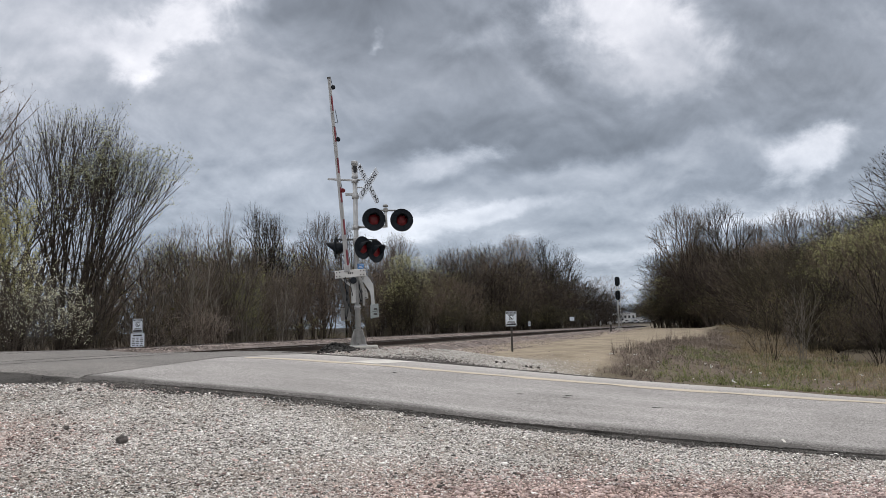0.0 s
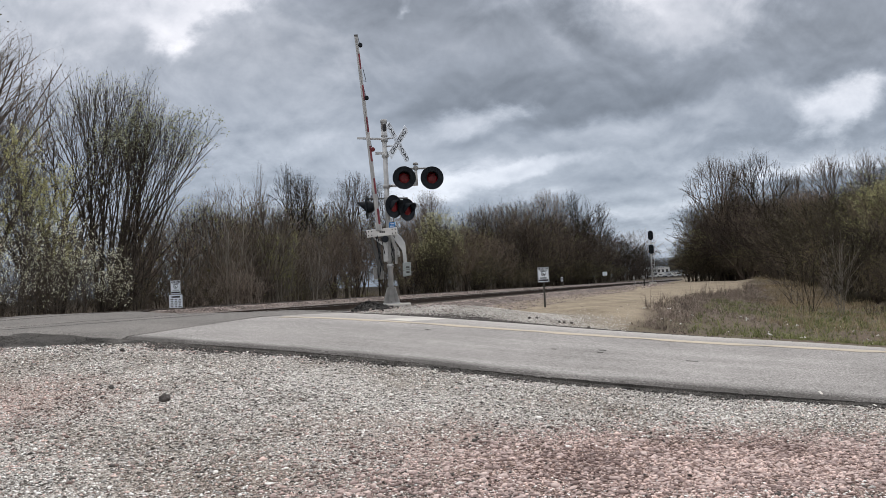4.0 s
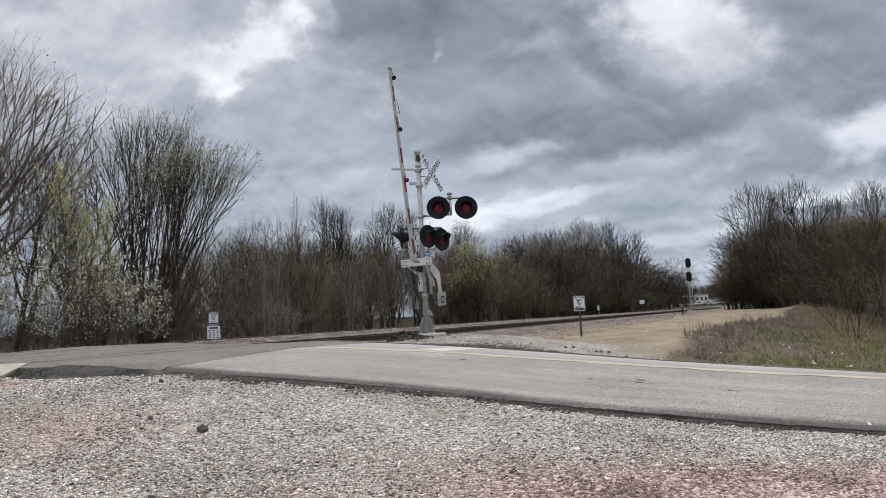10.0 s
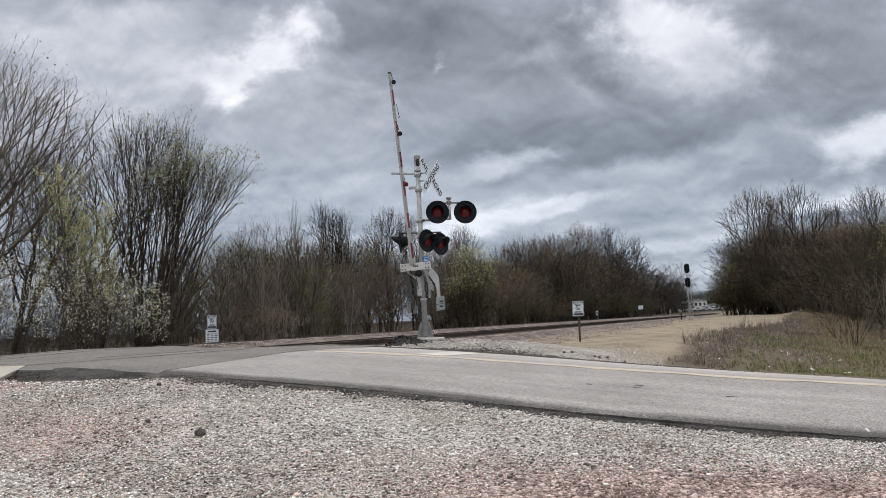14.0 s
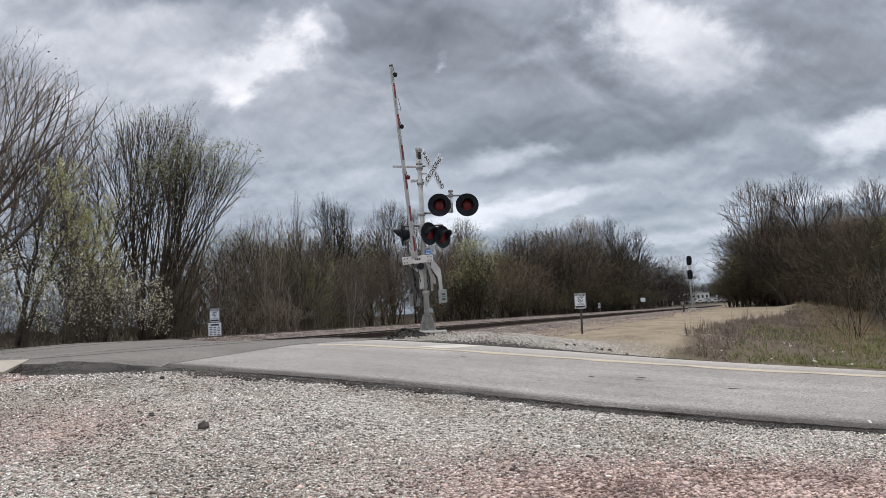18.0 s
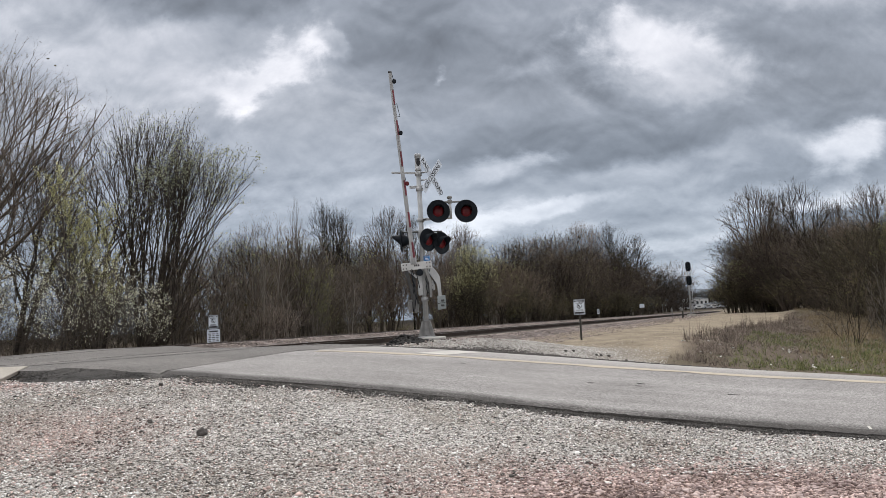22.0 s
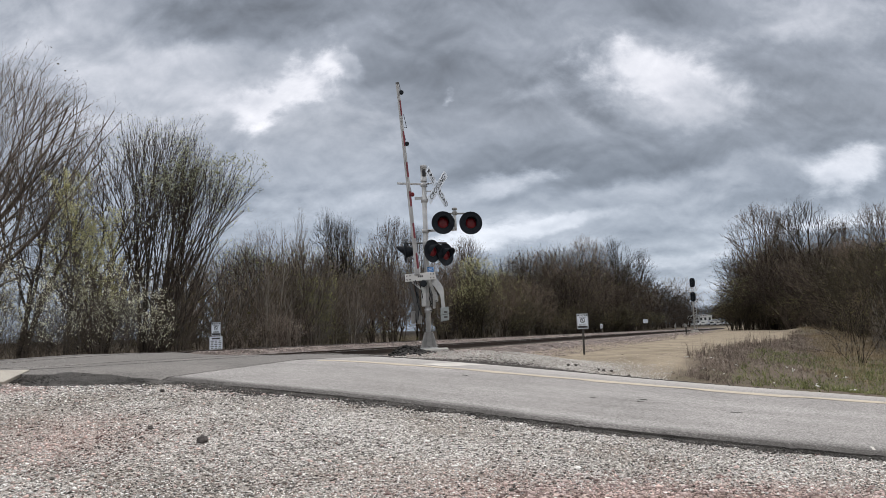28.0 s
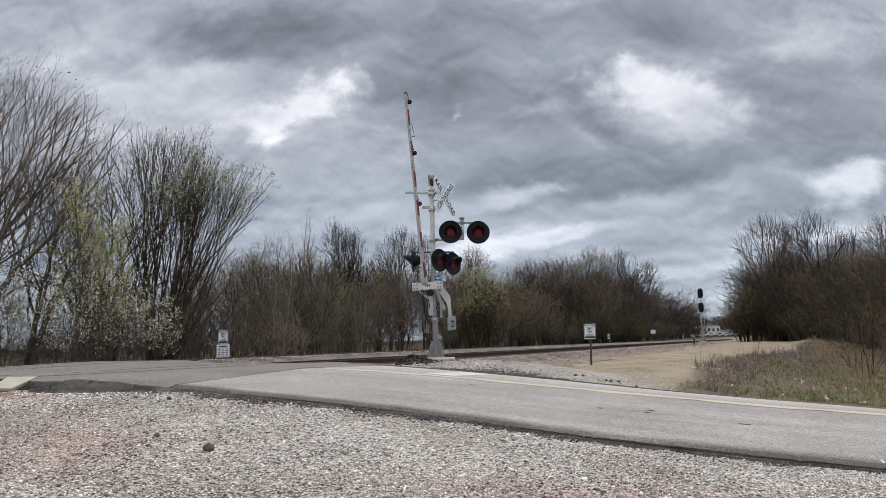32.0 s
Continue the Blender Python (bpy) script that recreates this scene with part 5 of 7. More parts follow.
                FAR_TREES.append((KINDS[int(rng.choice((6, 7, 8)))], Matrix.Translation((x, y, float(ground_level(x, y)))) @ pose(0, 0, 0, 0, 0, rng.uniform(0, 360)) @ Matrix.Diagonal((h / 9 * 1.3, h / 9 * 1.3, h / 9, 1))))
            a += gap * rng.uniform(0.7, 1.3)
    def thicket(a, c, h, wide):
        x, y = along(a, c)
        FAR_TREES.append((SHRUBS[int(rng.integers(0, 2))], Matrix.Translation((x, y, float(ground_level(x, y)))) @ pose(0, 0, 0, 0, 0, rng.uniform(0, 360)) @ Matrix.Diagonal((h / 4 * wide, h / 4 * wide, h / 4, 1))))

    for k in range(44):
        thicket(rng.uniform(-25, 50), rng.uniform(-75, -36), rng.uniform(1.0, 1.7), 3.0)
    for k in range(40):
        thicket(rng.uniform(55, 150), rng.uniform(-36, -25), rng.uniform(2.4, 4.2), 2.2)
    for k in range(26):
        x, y = along(rng.uniform(22, 52), rng.uniform(-31, -23))
        if -0.28 < x / y < -0.08:
            plant(SAPLINGS[k % 3], x, y, rng.uniform(2.5, 4.6), rng.uniform(0, 360), "saplings of the wood", 1.3)
    # a mound of pale brush and a few green weeds past the farther track
    for u, c, h in ((-0.228, 19.6, 1.3), (-0.215, 19.5, 1.6), (-0.203, 19.5, 1.5), (-0.192, 19.7, 1.1), (-0.25, 19.9, 1.0), (-0.28, 19.9, 1.2)):
        y = c / (0.405 - 0.914 * u)
        plant(SHRUBS[4], u * y, y, h * 1.45, rng.uniform(0, 360), "brush along the wood", 1.3)
    for u, c, h in ((-0.050, 20.3, 0.8), (-0.042, 20.6, 0.9), (-0.058, 20.8, 0.7), (-0.150, 20.0, 1.0)):
        y = c / (0.405 - 0.914 * u)
        copy = copy_thing(SHRUBS[2], Matrix.Translation((u * y, y, float(ground_level(u * y, y)))) @ Matrix.Diagonal((h / 3, h / 3, h / 4, 1)))
        tagged(copy, "low green weeds beside the railway", "weeds", group="brush along the wood")
    # paler young growth before the wood, beside the crossing
    for k in range(18):
        u = rng.uniform(-0.205, -0.10)
        y = rng.uniform(20.6, 22.6) / (0.405 - 0.914 * u)
        plant(SAPLINGS[4], u * y, y, rng.uniform(2.6, 5.6), rng.uniform(0, 360), "saplings of the wood", rng.uniform(0.75, 1.1))
    for k in range(12):
        u = -0.262 + 0.0155 * k + rng.uniform(-0.006, 0.006)
        y = rng.uniform(20.2, 21.2) / (0.405 - 0.914 * u)
        plant(SAPLINGS[6], u * y, y, rng.uniform(2.8, 4.8), rng.uniform(0, 360), "saplings of the wood", 0.8)
    for u, c, h in ((-0.158, 20.1, 3.6), (-0.150, 20.3, 2.8), (-0.166, 20.5, 3.8)):
        y = c / (0.405 - 0.914 * u)
        plant(SAPLINGS[5], u * y, y, h, rng.uniform(0, 360), "saplings of the wood", 1.0)
    for k in range(36):
        thicket(rng.uniform(150, 330), rng.uniform(-30, -23), rng.uniform(3.0, 4.6), 2.4)
    for k in range(9):
        u = -0.45 + 0.02 * k
        y = rng.uniform(29.5, 33)
        plant(SAPLINGS[k % 3], u * y, y, rng.uniform(3.0, 4.6), rng.uniform(0, 360), "saplings of the wood", 1.35)
    for k in range(10):
        u = -0.55 + 0.033 * k
        y = rng.uniform(28.5, 31)
        plant(SHRUBS[k % 2], u * y, y, rng.uniform(1.2, 1.9), rng.uniform(0, 360), "brush along the wood", 1.6)
    for k in range(16):
        x, y = along(rng.uniform(8, 24), rng.uniform(-33, -26))
        plant(SHRUBS[int(rng.integers(0, 2))], x, y, rng.uniform(0.9, 1.5), rng.uniform(0, 360), "brush along the wood", 1.9)
    for k in range(22):
        a = rng.uniform(16, 60)
        x, y = along(a, rng.uniform(-33, -25))
        plant(SHRUBS[int(rng.integers(0, 2))], x, y, rng.uniform(1.0, 1.9), rng.uniform(0, 360), "brush along the wood", 1.7)
    for k in range(18):
        a = 20 + 94 * rng.random()
        x, y = along(a, rng.uniform(-60, -38))
        h = rng.uniform(2.2, 3.6) if x / y > -0.02 else rng.uniform(1.0, 1.6)
        FAR_TREES.append((SHRUBS[k % 2], Matrix.Translation((x, y, float(ground_level(x, y)))) @ pose(0, 0, 0, 0, 0, rng.uniform(0, 360)) @ Matrix.Diagonal((h / 4 * 2, h / 4 * 2, h / 4, 1))))
    for k in range(6):
        a, c = rng.uniform(27, 41), rng.uniform(2.0, 5.0)
        x, y = T_RAIL[0] * a + N_RAIL[0] * c, T_RAIL[1] * a + N_RAIL[1] * c
        if x / y > 0.5:
            plant(SHRUBS[k % 2] if k % 3 else SAPLINGS[2], x, y, rng.uniform(1.6, 3.0), rng.uniform(0, 360), "brush across the ditch", 1.0)
    # the wood across the ditch, which comes up to the line farther off
    for off, gap in ((0.0, 5.0), (3.2, 4.6), (6.5, 4.6), (10.5, 5.0), (15.0, 5.0), (20.0, 6.0)):
        a = 30.0 + off
        while a < 165:
            c = off + np.interp(a, (25, 60, 84, 96, 300), (5.5, 4.5, 2.5, -6.0, -6.5)) + rng.normal(0, 0.7)
            x, y = T_RAIL[0] * a + N_RAIL[0] * c, T_RAIL[1] * a + N_RAIL[1] * c
            u = x / y
            if (0.412 if a > 84 else 0.43) < u < 0.95:
                sky = np.interp(u, RIGHT_AT, RIGHT_SKY) * y + 1.2
                h = min(sky * rng.uniform(0.5, 0.84), 12.5 if off > 2 or a > 80 else 7.5)
                plant(KINDS[int(rng.choice((6, 7, 8, 8, 9)) if a > 70 else rng.choice((12, 12, 13, 13, 5, 10)))], x, y, h, rng.uniform(0, 360), "trees across the ditch", 1.1)
            a += gap * rng.uniform(0.6, 1.4) * (1 if a < 110 else 1.8)
    for k in range(12):
        a, c = 24 + 34 * rng.random(), rng.uniform(3.6, 9.0)
        x, y = T_RAIL[0] * a + N_RAIL[0] * c, T_RAIL[1] * a + N_RAIL[1] * c
        if x / y < 0.505:
            continue
        plant(SHRUBS[int(rng.integers(0, 2))], x, y, rng.uniform(1.2, 2.7), rng.uniform(0, 360), "brush across the ditch", 1.0)
    for k in range(70):
        a = 27 + 95 * rng.random() ** 1.2
        c = np.interp(a, (25, 60, 84, 96, 300), (5.5, 4.5, 2.5, -6.0, -6.5)) + rng.uniform(-0.5, 9)
        x, y = T_RAIL[0] * a + N_RAIL[0] * c, T_RAIL[1] * a + N_RAIL[1] * c
        if (0.48 if a < 75 else 0.39) < x / y < 0.9:
            plant(SAPLINGS[int(rng.choice((0, 1, 1)))], x, y, rng.uniform(2.6, 4.8), rng.uniform(0, 360), "saplings across the ditch", rng.uniform(1.1, 1.6))
    for k in range(44):
        a, c = 82 + 46 * rng.random(), rng.uniform(-7.5, 1.0)
        x, y = T_RAIL[0] * a + N_RAIL[0] * c, T_RAIL[1] * a + N_RAIL[1] * c
        if x / y > 0.402:
            plant(SHRUBS[int(rng.integers(0, 3))], x, y, rng.uniform(2.2, 4.2), rng.uniform(0, 360), "brush across the ditch", 1.3)
    # the taller crowns that stand out of the left wood: bearing, height over the eye, width
    for u, v, w, c, pick in ((0.045, 0.080, 0.05, -22.4, 15), (0.075, 0.066, 0.05, -22.2, 5), (-0.186, 0.150, 0.050, -26.5, 2), (-0.148, 0.146, 0.062, -27.5, 16), (-0.128, 0.138, 0.055, -29.0, 11), (-0.068, 0.136, 0.070, -28.0, 14), (-0.035, 0.125, 0.05, -30.0, 10), (0.030, 0.112, 0.062, -29.0, 14), (0.105, 0.093, 0.06, -28.0, 3), (0.145, 0.096, 0.055, -29.0, 3), (0.186, 0.112, 0.058, -29.0, 14), (0.225, 0.110, 0.055, -29.0, 16), (0.255, 0.094, 0.045, -29.0, 16), (0.30, 0.058, 0.05, -29.0, 9)):
        a = next(a for a in range(10, 600) if along(a, c)[0] / along(a, c)[1] > u or a == 599)
        x, y = along(a, c)
        h = v * y + 1.7
        plant(KINDS[pick], x, y, h, rng.uniform(0, 360), "trees of the wood", min(w * y / (0.76 * h), 1.6))
    # lower crowns that close the wood across the ditch towards the ground
    for k in range(20):
        u = 0.408 + 0.0098 * k + rng.normal(0, 0.004)
        y = np.interp(u, (0.38, 0.47, 0.60), (95, 88, 58)) + rng.uniform(-3, 5)
        plant(KINDS[(9, 8, 9, 8)[k % 4] if k < 6 else (8, 7, 3)[k % 3]], u * y, y, y * rng.uniform(0.05, 0.085) + 1.5, rng.uniform(0, 360), "trees across the ditch", 1.25)
    # low crowns that close the foot of that wood, and green ones at its ends
    for k in range(26):
        u = 0.392 + 0.0052 * k + rng.normal(0, 0.003)
        y = np.interp(u, (0.38, 0.47, 0.60), (93, 86, 66)) + rng.uniform(-2, 3)
        plant(SHRUBS[k % 2], u * y, y, rng.uniform(2.4, 4.0), rng.uniform(0, 360), "brush across the ditch", 1.7)
    for u, v, w, y, pick in ((0.380, 0.050, 0.045, 88, 5), (0.392, 0.075, 0.05, 90, 9), (0.665, 0.115, 0.09, 34, 15), (0.72, 0.13, 0.10, 35, 15), (0.785, 0.245, 0.20, 47, 14)):
        h = v * y + 1.5
        plant(KINDS[pick], u * y, y, h, rng.uniform(0, 360), "trees across the ditch", min(w * y / (0.76 * h), 1.5))
    for k in range(44):
        a = rng.uniform(27, 62)
        c = np.interp(a, (25, 60, 84), (6.4, 5.0, 3.0)) + rng.uniform(-0.6, 2.6)
        x, y = T_RAIL[0] * a + N_RAIL[0] * c, T_RAIL[1] * a + N_RAIL[1] * c
        if abs(x / y - 0.636) < 0.055 and y < 37:
            continue
        plant(SHRUBS[3], x, y, rng.uniform(1.3, 2.8), rng.uniform(0, 360), "brush across the ditch", rng.uniform(1.3, 1.9))
    for k in range(16):
        u = 0.368 + 0.0042 * k + rng.normal(0, 0.002)
        y = rng.uniform(86, 94)
        plant(KINDS[(3, 5, 12)[k % 3]] if k % 2 else SHRUBS[3], u * y, y, rng.uniform(2.6, 3.6) + 60 * min(u - 0.362, 0.04), rng.uniform(0, 360), "trees across the ditch", 1.3)
    # and those of the wood across the ditch
    for u, v, w, y, pick in ((0.665, 0.125, 0.11, 44, 5), (0.735, 0.13, 0.11, 46, 5), (0.415, 0.145, 0.085, 87, 14), (0.447, 0.137, 0.065, 96, 10), (0.474, 0.152, 0.085, 85, 16), (0.515, 0.128, 0.06, 92, 11), (0.565, 0.142, 0.085, 70, 14), (0.625, 0.146, 0.085, 62, 16)):
        h = v * y + 1.7
        plant(KINDS[pick], u * y, y, h, rng.uniform(0, 360), "trees across the ditch", min(w * y / (0.76 * h), 1.6))
    for k in range(60):
        y = rng.uniform(480, 660)
        x = y * rng.uniform(0.30, 0.47)
        h = y * rng.uniform(0.018, 0.030) + 1
        if x / y < 0.33 and y < 500:
            continue
        FAR_TREES.append((KINDS[int(rng.integers(6, 10))], Matrix.Translation((x, y, float(ground_level(x, y)))) @ pose(0, 0, 0, 0, 0, rng.uniform(0, 360)) @ Matrix.Diagonal((h / 9 * 1.7, h / 9 * 1.7, h / 9, 1))))
    far_woods()


def edge_trees():
    """The trees that stand out beside the railway."""
    def put(t, x, y, wide=1.0):
        t.matrix_basis = Matrix.Translation((x, y, float(ground_level(x, y)))) @ Matrix.Diagonal((wide, wide, 1, 1))

    put(make_tree("tree", 41, 9.2, VASE, BUD_PALE, 2200, 0.027, "tall vase-shaped tree with upright stems and pale green buds", "tree", VASE_BARK, 0.6, bias=(0.08, 0), bark=VASE_BARK), -10.85, 28.4, 0.76)
    put(make_tree("tree", 42, 7.6, VASE, BUD_PALE, 7000, 0.030, "vase-shaped tree with pale green budding twigs", "tree", VASE_BARK, 0.5, bias=(0.24, 0), bark=VASE_BARK), -10.4, 28.2, 0.98)
    for x, y, h, seed, lean in ((-16.0, 25.2, 10.2, 43, 0.20), (-14.1, 25.9, 7.4, 44, 0.10), (-17.6, 27.5, 11.6, 47, 0.15)):
        put(make_tree("tree", seed, h, FINE_OAK, BUD_OLIVE, 300, 0.032, "tall bare tree with arching limbs beside the railway", "tree", EDGE_TWIG, bias=(lean, 0), bark=EDGE_BARK), x, y, 0.95)
    for x, y, h, seed in ((-12.2, 27.6, 4.6, 56), (-9.4, 27.4, 4.4, 57)):
        put(make_tree("sapling", seed, h, SAPLING, BUD_OLIVE, 260, 0.03, "thin upright saplings between the tall trees", "sapling", EDGE_TWIG, bark=EDGE_BARK), x, y, 1.3)
    put(make_tree("tree", 45, 6.4, SLIM, BUD_YELLOW, 6500, 0.029, "slim trunk overgrown with yellow green leaves", "tree", EDGE_TWIG, bark=EDGE_BARK), -12.0, 24.7, 0.7)
    put(make_tree("tree", 48, 5.2, SLIM, BUD_YELLOW, 5500, 0.030, "slim young tree covered in pale green leaves", "tree", EDGE_TWIG, bark=EDGE_BARK), -11.2, 25.3, 0.7)
    for x, y, h, seed in ((-10.8, 24.6, 3.2, 51), (-11.9, 24.3, 3.7, 52), (-9.9, 25.2, 2.6, 53), (-13.2, 24.0, 3.5, 54)):
        put(make_tree("shrub", seed, h, SHRUB, BLOSSOM, 1900, 0.027, "flowering bush with white blossom beside the railway", "shrub", EDGE_TWIG, 0.3, bark=EDGE_BARK), x, y, 0.85)


# ---- crossing signal with gate ----
def signal_lamp(parent, at, aim, label):
    """A round black background with a hooded red lens; aim is the turn about z of its face, 0 towards -y."""
    m = Matrix.Translation(at) @ pose(0, 0, 0, 0, 0, aim) @ pose(0, 0, 0, 90, 0, 0)
    head = part("lamp_head", lathe(((0.03, -0.22), (0.09, -0.20), (0.14, -0.12), (0.165, -0.03), (0.17, 0.0)), 24, m), BLACK, parent, label)
    part("background", lathe(((0.15, -0.008), (0.300, -0.008), (0.305, 0.0), (0.300, 0.012), (0.292, 0.006), (0.15, 0.006)), 40, m), BLACK, head, "round black background disc")
    part("lens", lathe(((0.02, 0.035), (0.09, 0.03), (0.143, 0.016), (0.149, 0.004), (0.02, 0.0)), 32, m), RED_LENS, head, "unlit dark red lens")
    hood = bmesh.new()
    rows = []
    for i in range(25):
        t = radians(-35 + 250 * i / 24)
        depth = 0.27 * max(0.12, math.sin(min(max((t + 0.6) / (radians(250)), 0), 1) * math.pi)) ** 0.7
        rows.append([hood.verts.new((r * math.cos(t), r * math.sin(t), z)) for r, z in ((0.160, 0.0), (0.156, depth), (0.151, depth), (0.155, 0.0))])
    for a, b in zip(rows, rows[1:]):
        for j in range(3):
            hood.faces.new((a[j], b[j], b[j + 1], a[j + 1])).smooth = True
    part("hood", join(None, hood, m), BLACK, head)
    return head


def build_gate():
    x, y = -0.36, 20.5
    z = EYE_Z - 0.535
    gate = thing("crossing_gate", Matrix.Translation((x - 0.022, y, z)) @ pose(0, 0, 0, 0, -0.33, 0), "grey railway crossing signal mast with raised red and white gate arm", "crossing signal")
    foot = part("footing", plate(rounded(0.92, 0.92, 0.08), 0.17, pose(0.04, 0, -0.02, 90, 0, 0), 0.02), CONCRETE, gate, "square concrete footing")
    # cast base: four tapered ribs round a sleeve
    base = part("mast_base", lathe(((0.17, 0.06), (0.17, 0.10), (0.13, 0.14), (0.105, 0.46), (0.115, 0.48), (0.115, 0.50), (0.08, 0.50)), 20), CAST, gate)
    for k in range(4):
        part("rib", plate(((0.09, 0.07), (0.29, 0.07), (0.29, 0.11), (0.16, 0.47), (0.09, 0.47)), 0.028, pose(0, 0, 0, 0, 0, 45 + 90 * k), 0.004), CAST, base)
        part("anchor_bolt", rod((0.2 * math.cos(math.pi / 2 * k), 0.2 * math.sin(math.pi / 2 * k), 0.05), (0.2 * math.cos(math.pi / 2 * k), 0.2 * math.sin(math.pi / 2 * k), 0.13), 0.016, n=8), DARK_STEEL, base)
    part("base_flange", box(0.46, 0.46, 0.035, pose(0, 0, 0.075), 0.008), ALUMINIUM, base)
    part("mast", rod((0, 0, 0.45), (0, 0, 4.56), 0.068, 0.062, 20), ALUMINIUM, gate, "round grey aluminium pole")
    for h in (1.06, 2.75, 3.17, 4.0, 4.42):
        part("collar", lathe(((0.07, h - 0.05), (0.092, h - 0.05), (0.092, h + 0.05), (0.07, h + 0.05)), 20), ALUMINIUM, gate)
        part("clamp_bolt", rod((0.06, -0.10, h), (0.14, -0.10, h), 0.012, n=8), DARK_STEEL, gate)
    bell = part("bell", lathe(((0.07, 4.50), (0.088, 4.505), (0.088, 4.56), (0.080, 4.565), (0.080, 4.87), (0.087, 4.872), (0.087, 4.95), (0.084, 4.955)), 24), ALUMINIUM, gate, "pale cylindrical warning bell")
    part("sound_opening", plate(rounded(0.10, 0.20, 0.045), 0.03, pose(0.012, -0.073, 4.73), 0.004), INK, bell)
    # crossbuck on its bracket, turned to the road
    part("bracket_bar", box(0.64, 0.05, 0.05, pose(-0.40, 0.02, 4.47, 0, 4, 0), 0.006), ALUMINIUM, gate)
    part("bracket_bar", box(0.20, 0.05, 0.07, pose(-0.16, 0.02, 4.07), 0.006), ALUMINIUM, gate)
    for h in (4.08, 4.24, 4.45):
        part("sign_bracket", rod((0.05, -0.02, h), (0.30, -0.06, h), 0.018, n=10), ALUMINIUM, gate)
    buck = new("crossbuck", None)
    buck.parent = gate
    buck.matrix_basis = pose(0.355, -0.09, 4.33, 0, 0, 56)
    for k, (turn, word, off, lift) in enumerate(((45, "CROSSING", 0.0, -0.012), (-45, ("RAIL", "ROAD"), 0.0, 0.012))):
        m = pose(0, lift, 0) @ pose(0, 0, 0, 0, -turn, 0)
        blade = part("blade", plate(rounded(1.22, 0.215, 0.02), 0.006, m), SIGN_WHITE, buck, "white sign blade with black letters")
        text = m @ pose(0, -0.0065, 0, 90, 0, 0)
        if k == 0:
            lettering("letters", word, 0.195, INK, blade, text, 1.0)
        else:
            lettering("letters", word[0], 0.19, INK, blade, text @ pose(-0.375, 0, 0), 0.98)
            lettering("letters", word[1], 0.19, INK, blade, text @ pose(0.375, 0, 0), 0.98)
    # upper pair of lamps, on a goose-neck towards the lot
    part("lamp_pipe", rod((0.05, -0.02, 3.18), (0.80, -0.16, 3.17), 0.035, n=14), ALUMINIUM, gate)
    part("lamp_pipe", rod((0.80, -0.16, 3.14), (0.79, -0.16, 3.66), 0.036, n=14), ALUMINIUM, gate)
    part("junction_box", box(0.12, 0.12, 0.10, pose(0.79, -0.16, 3.60), 0.02), CAST, gate)
    part("pipe_cap", lathe(((0.05, 3.68), (0.07, 3.69), (0.07, 3.73), (0.04, 3.75)), 16, Matrix.Translation((0.79, -0.16, 0))), CAST, gate)
    part("cross_arm", rod((0.45, -0.17, 3.60), (1.22, -0.17, 3.58), 0.024, n=12), CAST, gate)
    for px, pz in ((0.476, 3.346), (1.207, 3.312)):
        part("lamp_drop", rod((px, -0.17, 3.60), (px, -0.17, pz), 0.022, n=10), BLACK, gate)
        signal_lamp(gate, (px, -0.27, pz), 4, "black signal lamp with unlit red lens")
    # lower lamps: two turned along the road, one to the other side
    part("cross_arm", rod((-0.60, 0.03, 2.87), (0.55, -0.05, 2.83), 0.024, n=12), DARK_STEEL, gate)
    part("junction_box", box(0.16, 0.15, 0.13, pose(0, -0.02, 2.84), 0.02), ALUMINIUM, gate)
    for px, py, pz, aim in ((0.17, -0.26, 2.605, 46), (0.515, 0.04, 2.535, 46), (-0.53, -0.05, 2.634, -96),):
        part("lamp_drop", rod((px * 0.9, py * 0.5, 2.85), (px, py, pz), 0.02, n=10), BLACK, gate)
        signal_lamp(gate, (px, py, pz), aim, "black signal lamp with unlit red lens")
    # notice plate
    note = part("notice_plate", plate(rounded(0.16, 0.19, 0.012), 0.006, pose(0.10, -0.085, 2.11)), BLUE, gate, "small blue notice plate with white lines")
    for k in range(4):
        part("text_bar", box(0.11 - 0.02 * (k % 2), 0.003, 0.014, pose(0.10, -0.0905, 2.17 - 0.037 * k)), SIGN_WHITE, note)
    # gate mechanism
    part("mechanism_case", box(0.30, 0.34, 0.62, pose(0.0, 0.26, 1.50), 0.04), CAST, gate, "grey gate machine housing")
    part("case_lid", box(0.26, 0.03, 0.50, pose(0.0, 0.072, 1.50), 0.012), ALUMINIUM, gate)
    beam = part("arm_saddle", box(0.80, 0.09, 0.20, pose(-0.17, -0.20, 1.94, 0, -3.2, 0), 0.012), PALE_METAL, gate, "pale steel arm saddle")
    for px in (-0.52, -0.44, 0.10, 0.18):
        for pz in (1.89 + 0.056 * (px + 0.17), 1.99 + 0.056 * (px + 0.17)):
            part("bolt", rod((px, -0.255, pz), (px, -0.235, pz), 0.018, n=8), DARK_STEEL, beam)
    for k in range(3):
        part("text_bar", box(0.035, 0.004, 0.05, pose(-0.215 + 0.05 * k, -0.247, 1.95)), INK, beam)
    part("shear_bracket", box(0.16, 0.12, 0.22, pose(-0.25, -0.24, 2.09, 0, -4, 0), 0.015), ALUMINIUM, gate)
    # counterweight arms on both sides of the mast
    right = part("counterweight_arm", plate(((0.12, 1.96), (0.20, 1.94), (0.34, 1.78), (0.42, 1.64), (0.435, 1.45), (0.45, 1.06), (0.36, 1.06), (0.345, 1.36), (0.32, 1.47), (0.16, 1.71), (0.12, 1.74)), 0.05, pose(0, -0.16, 0), 0.006), ALUMINIUM, gate)
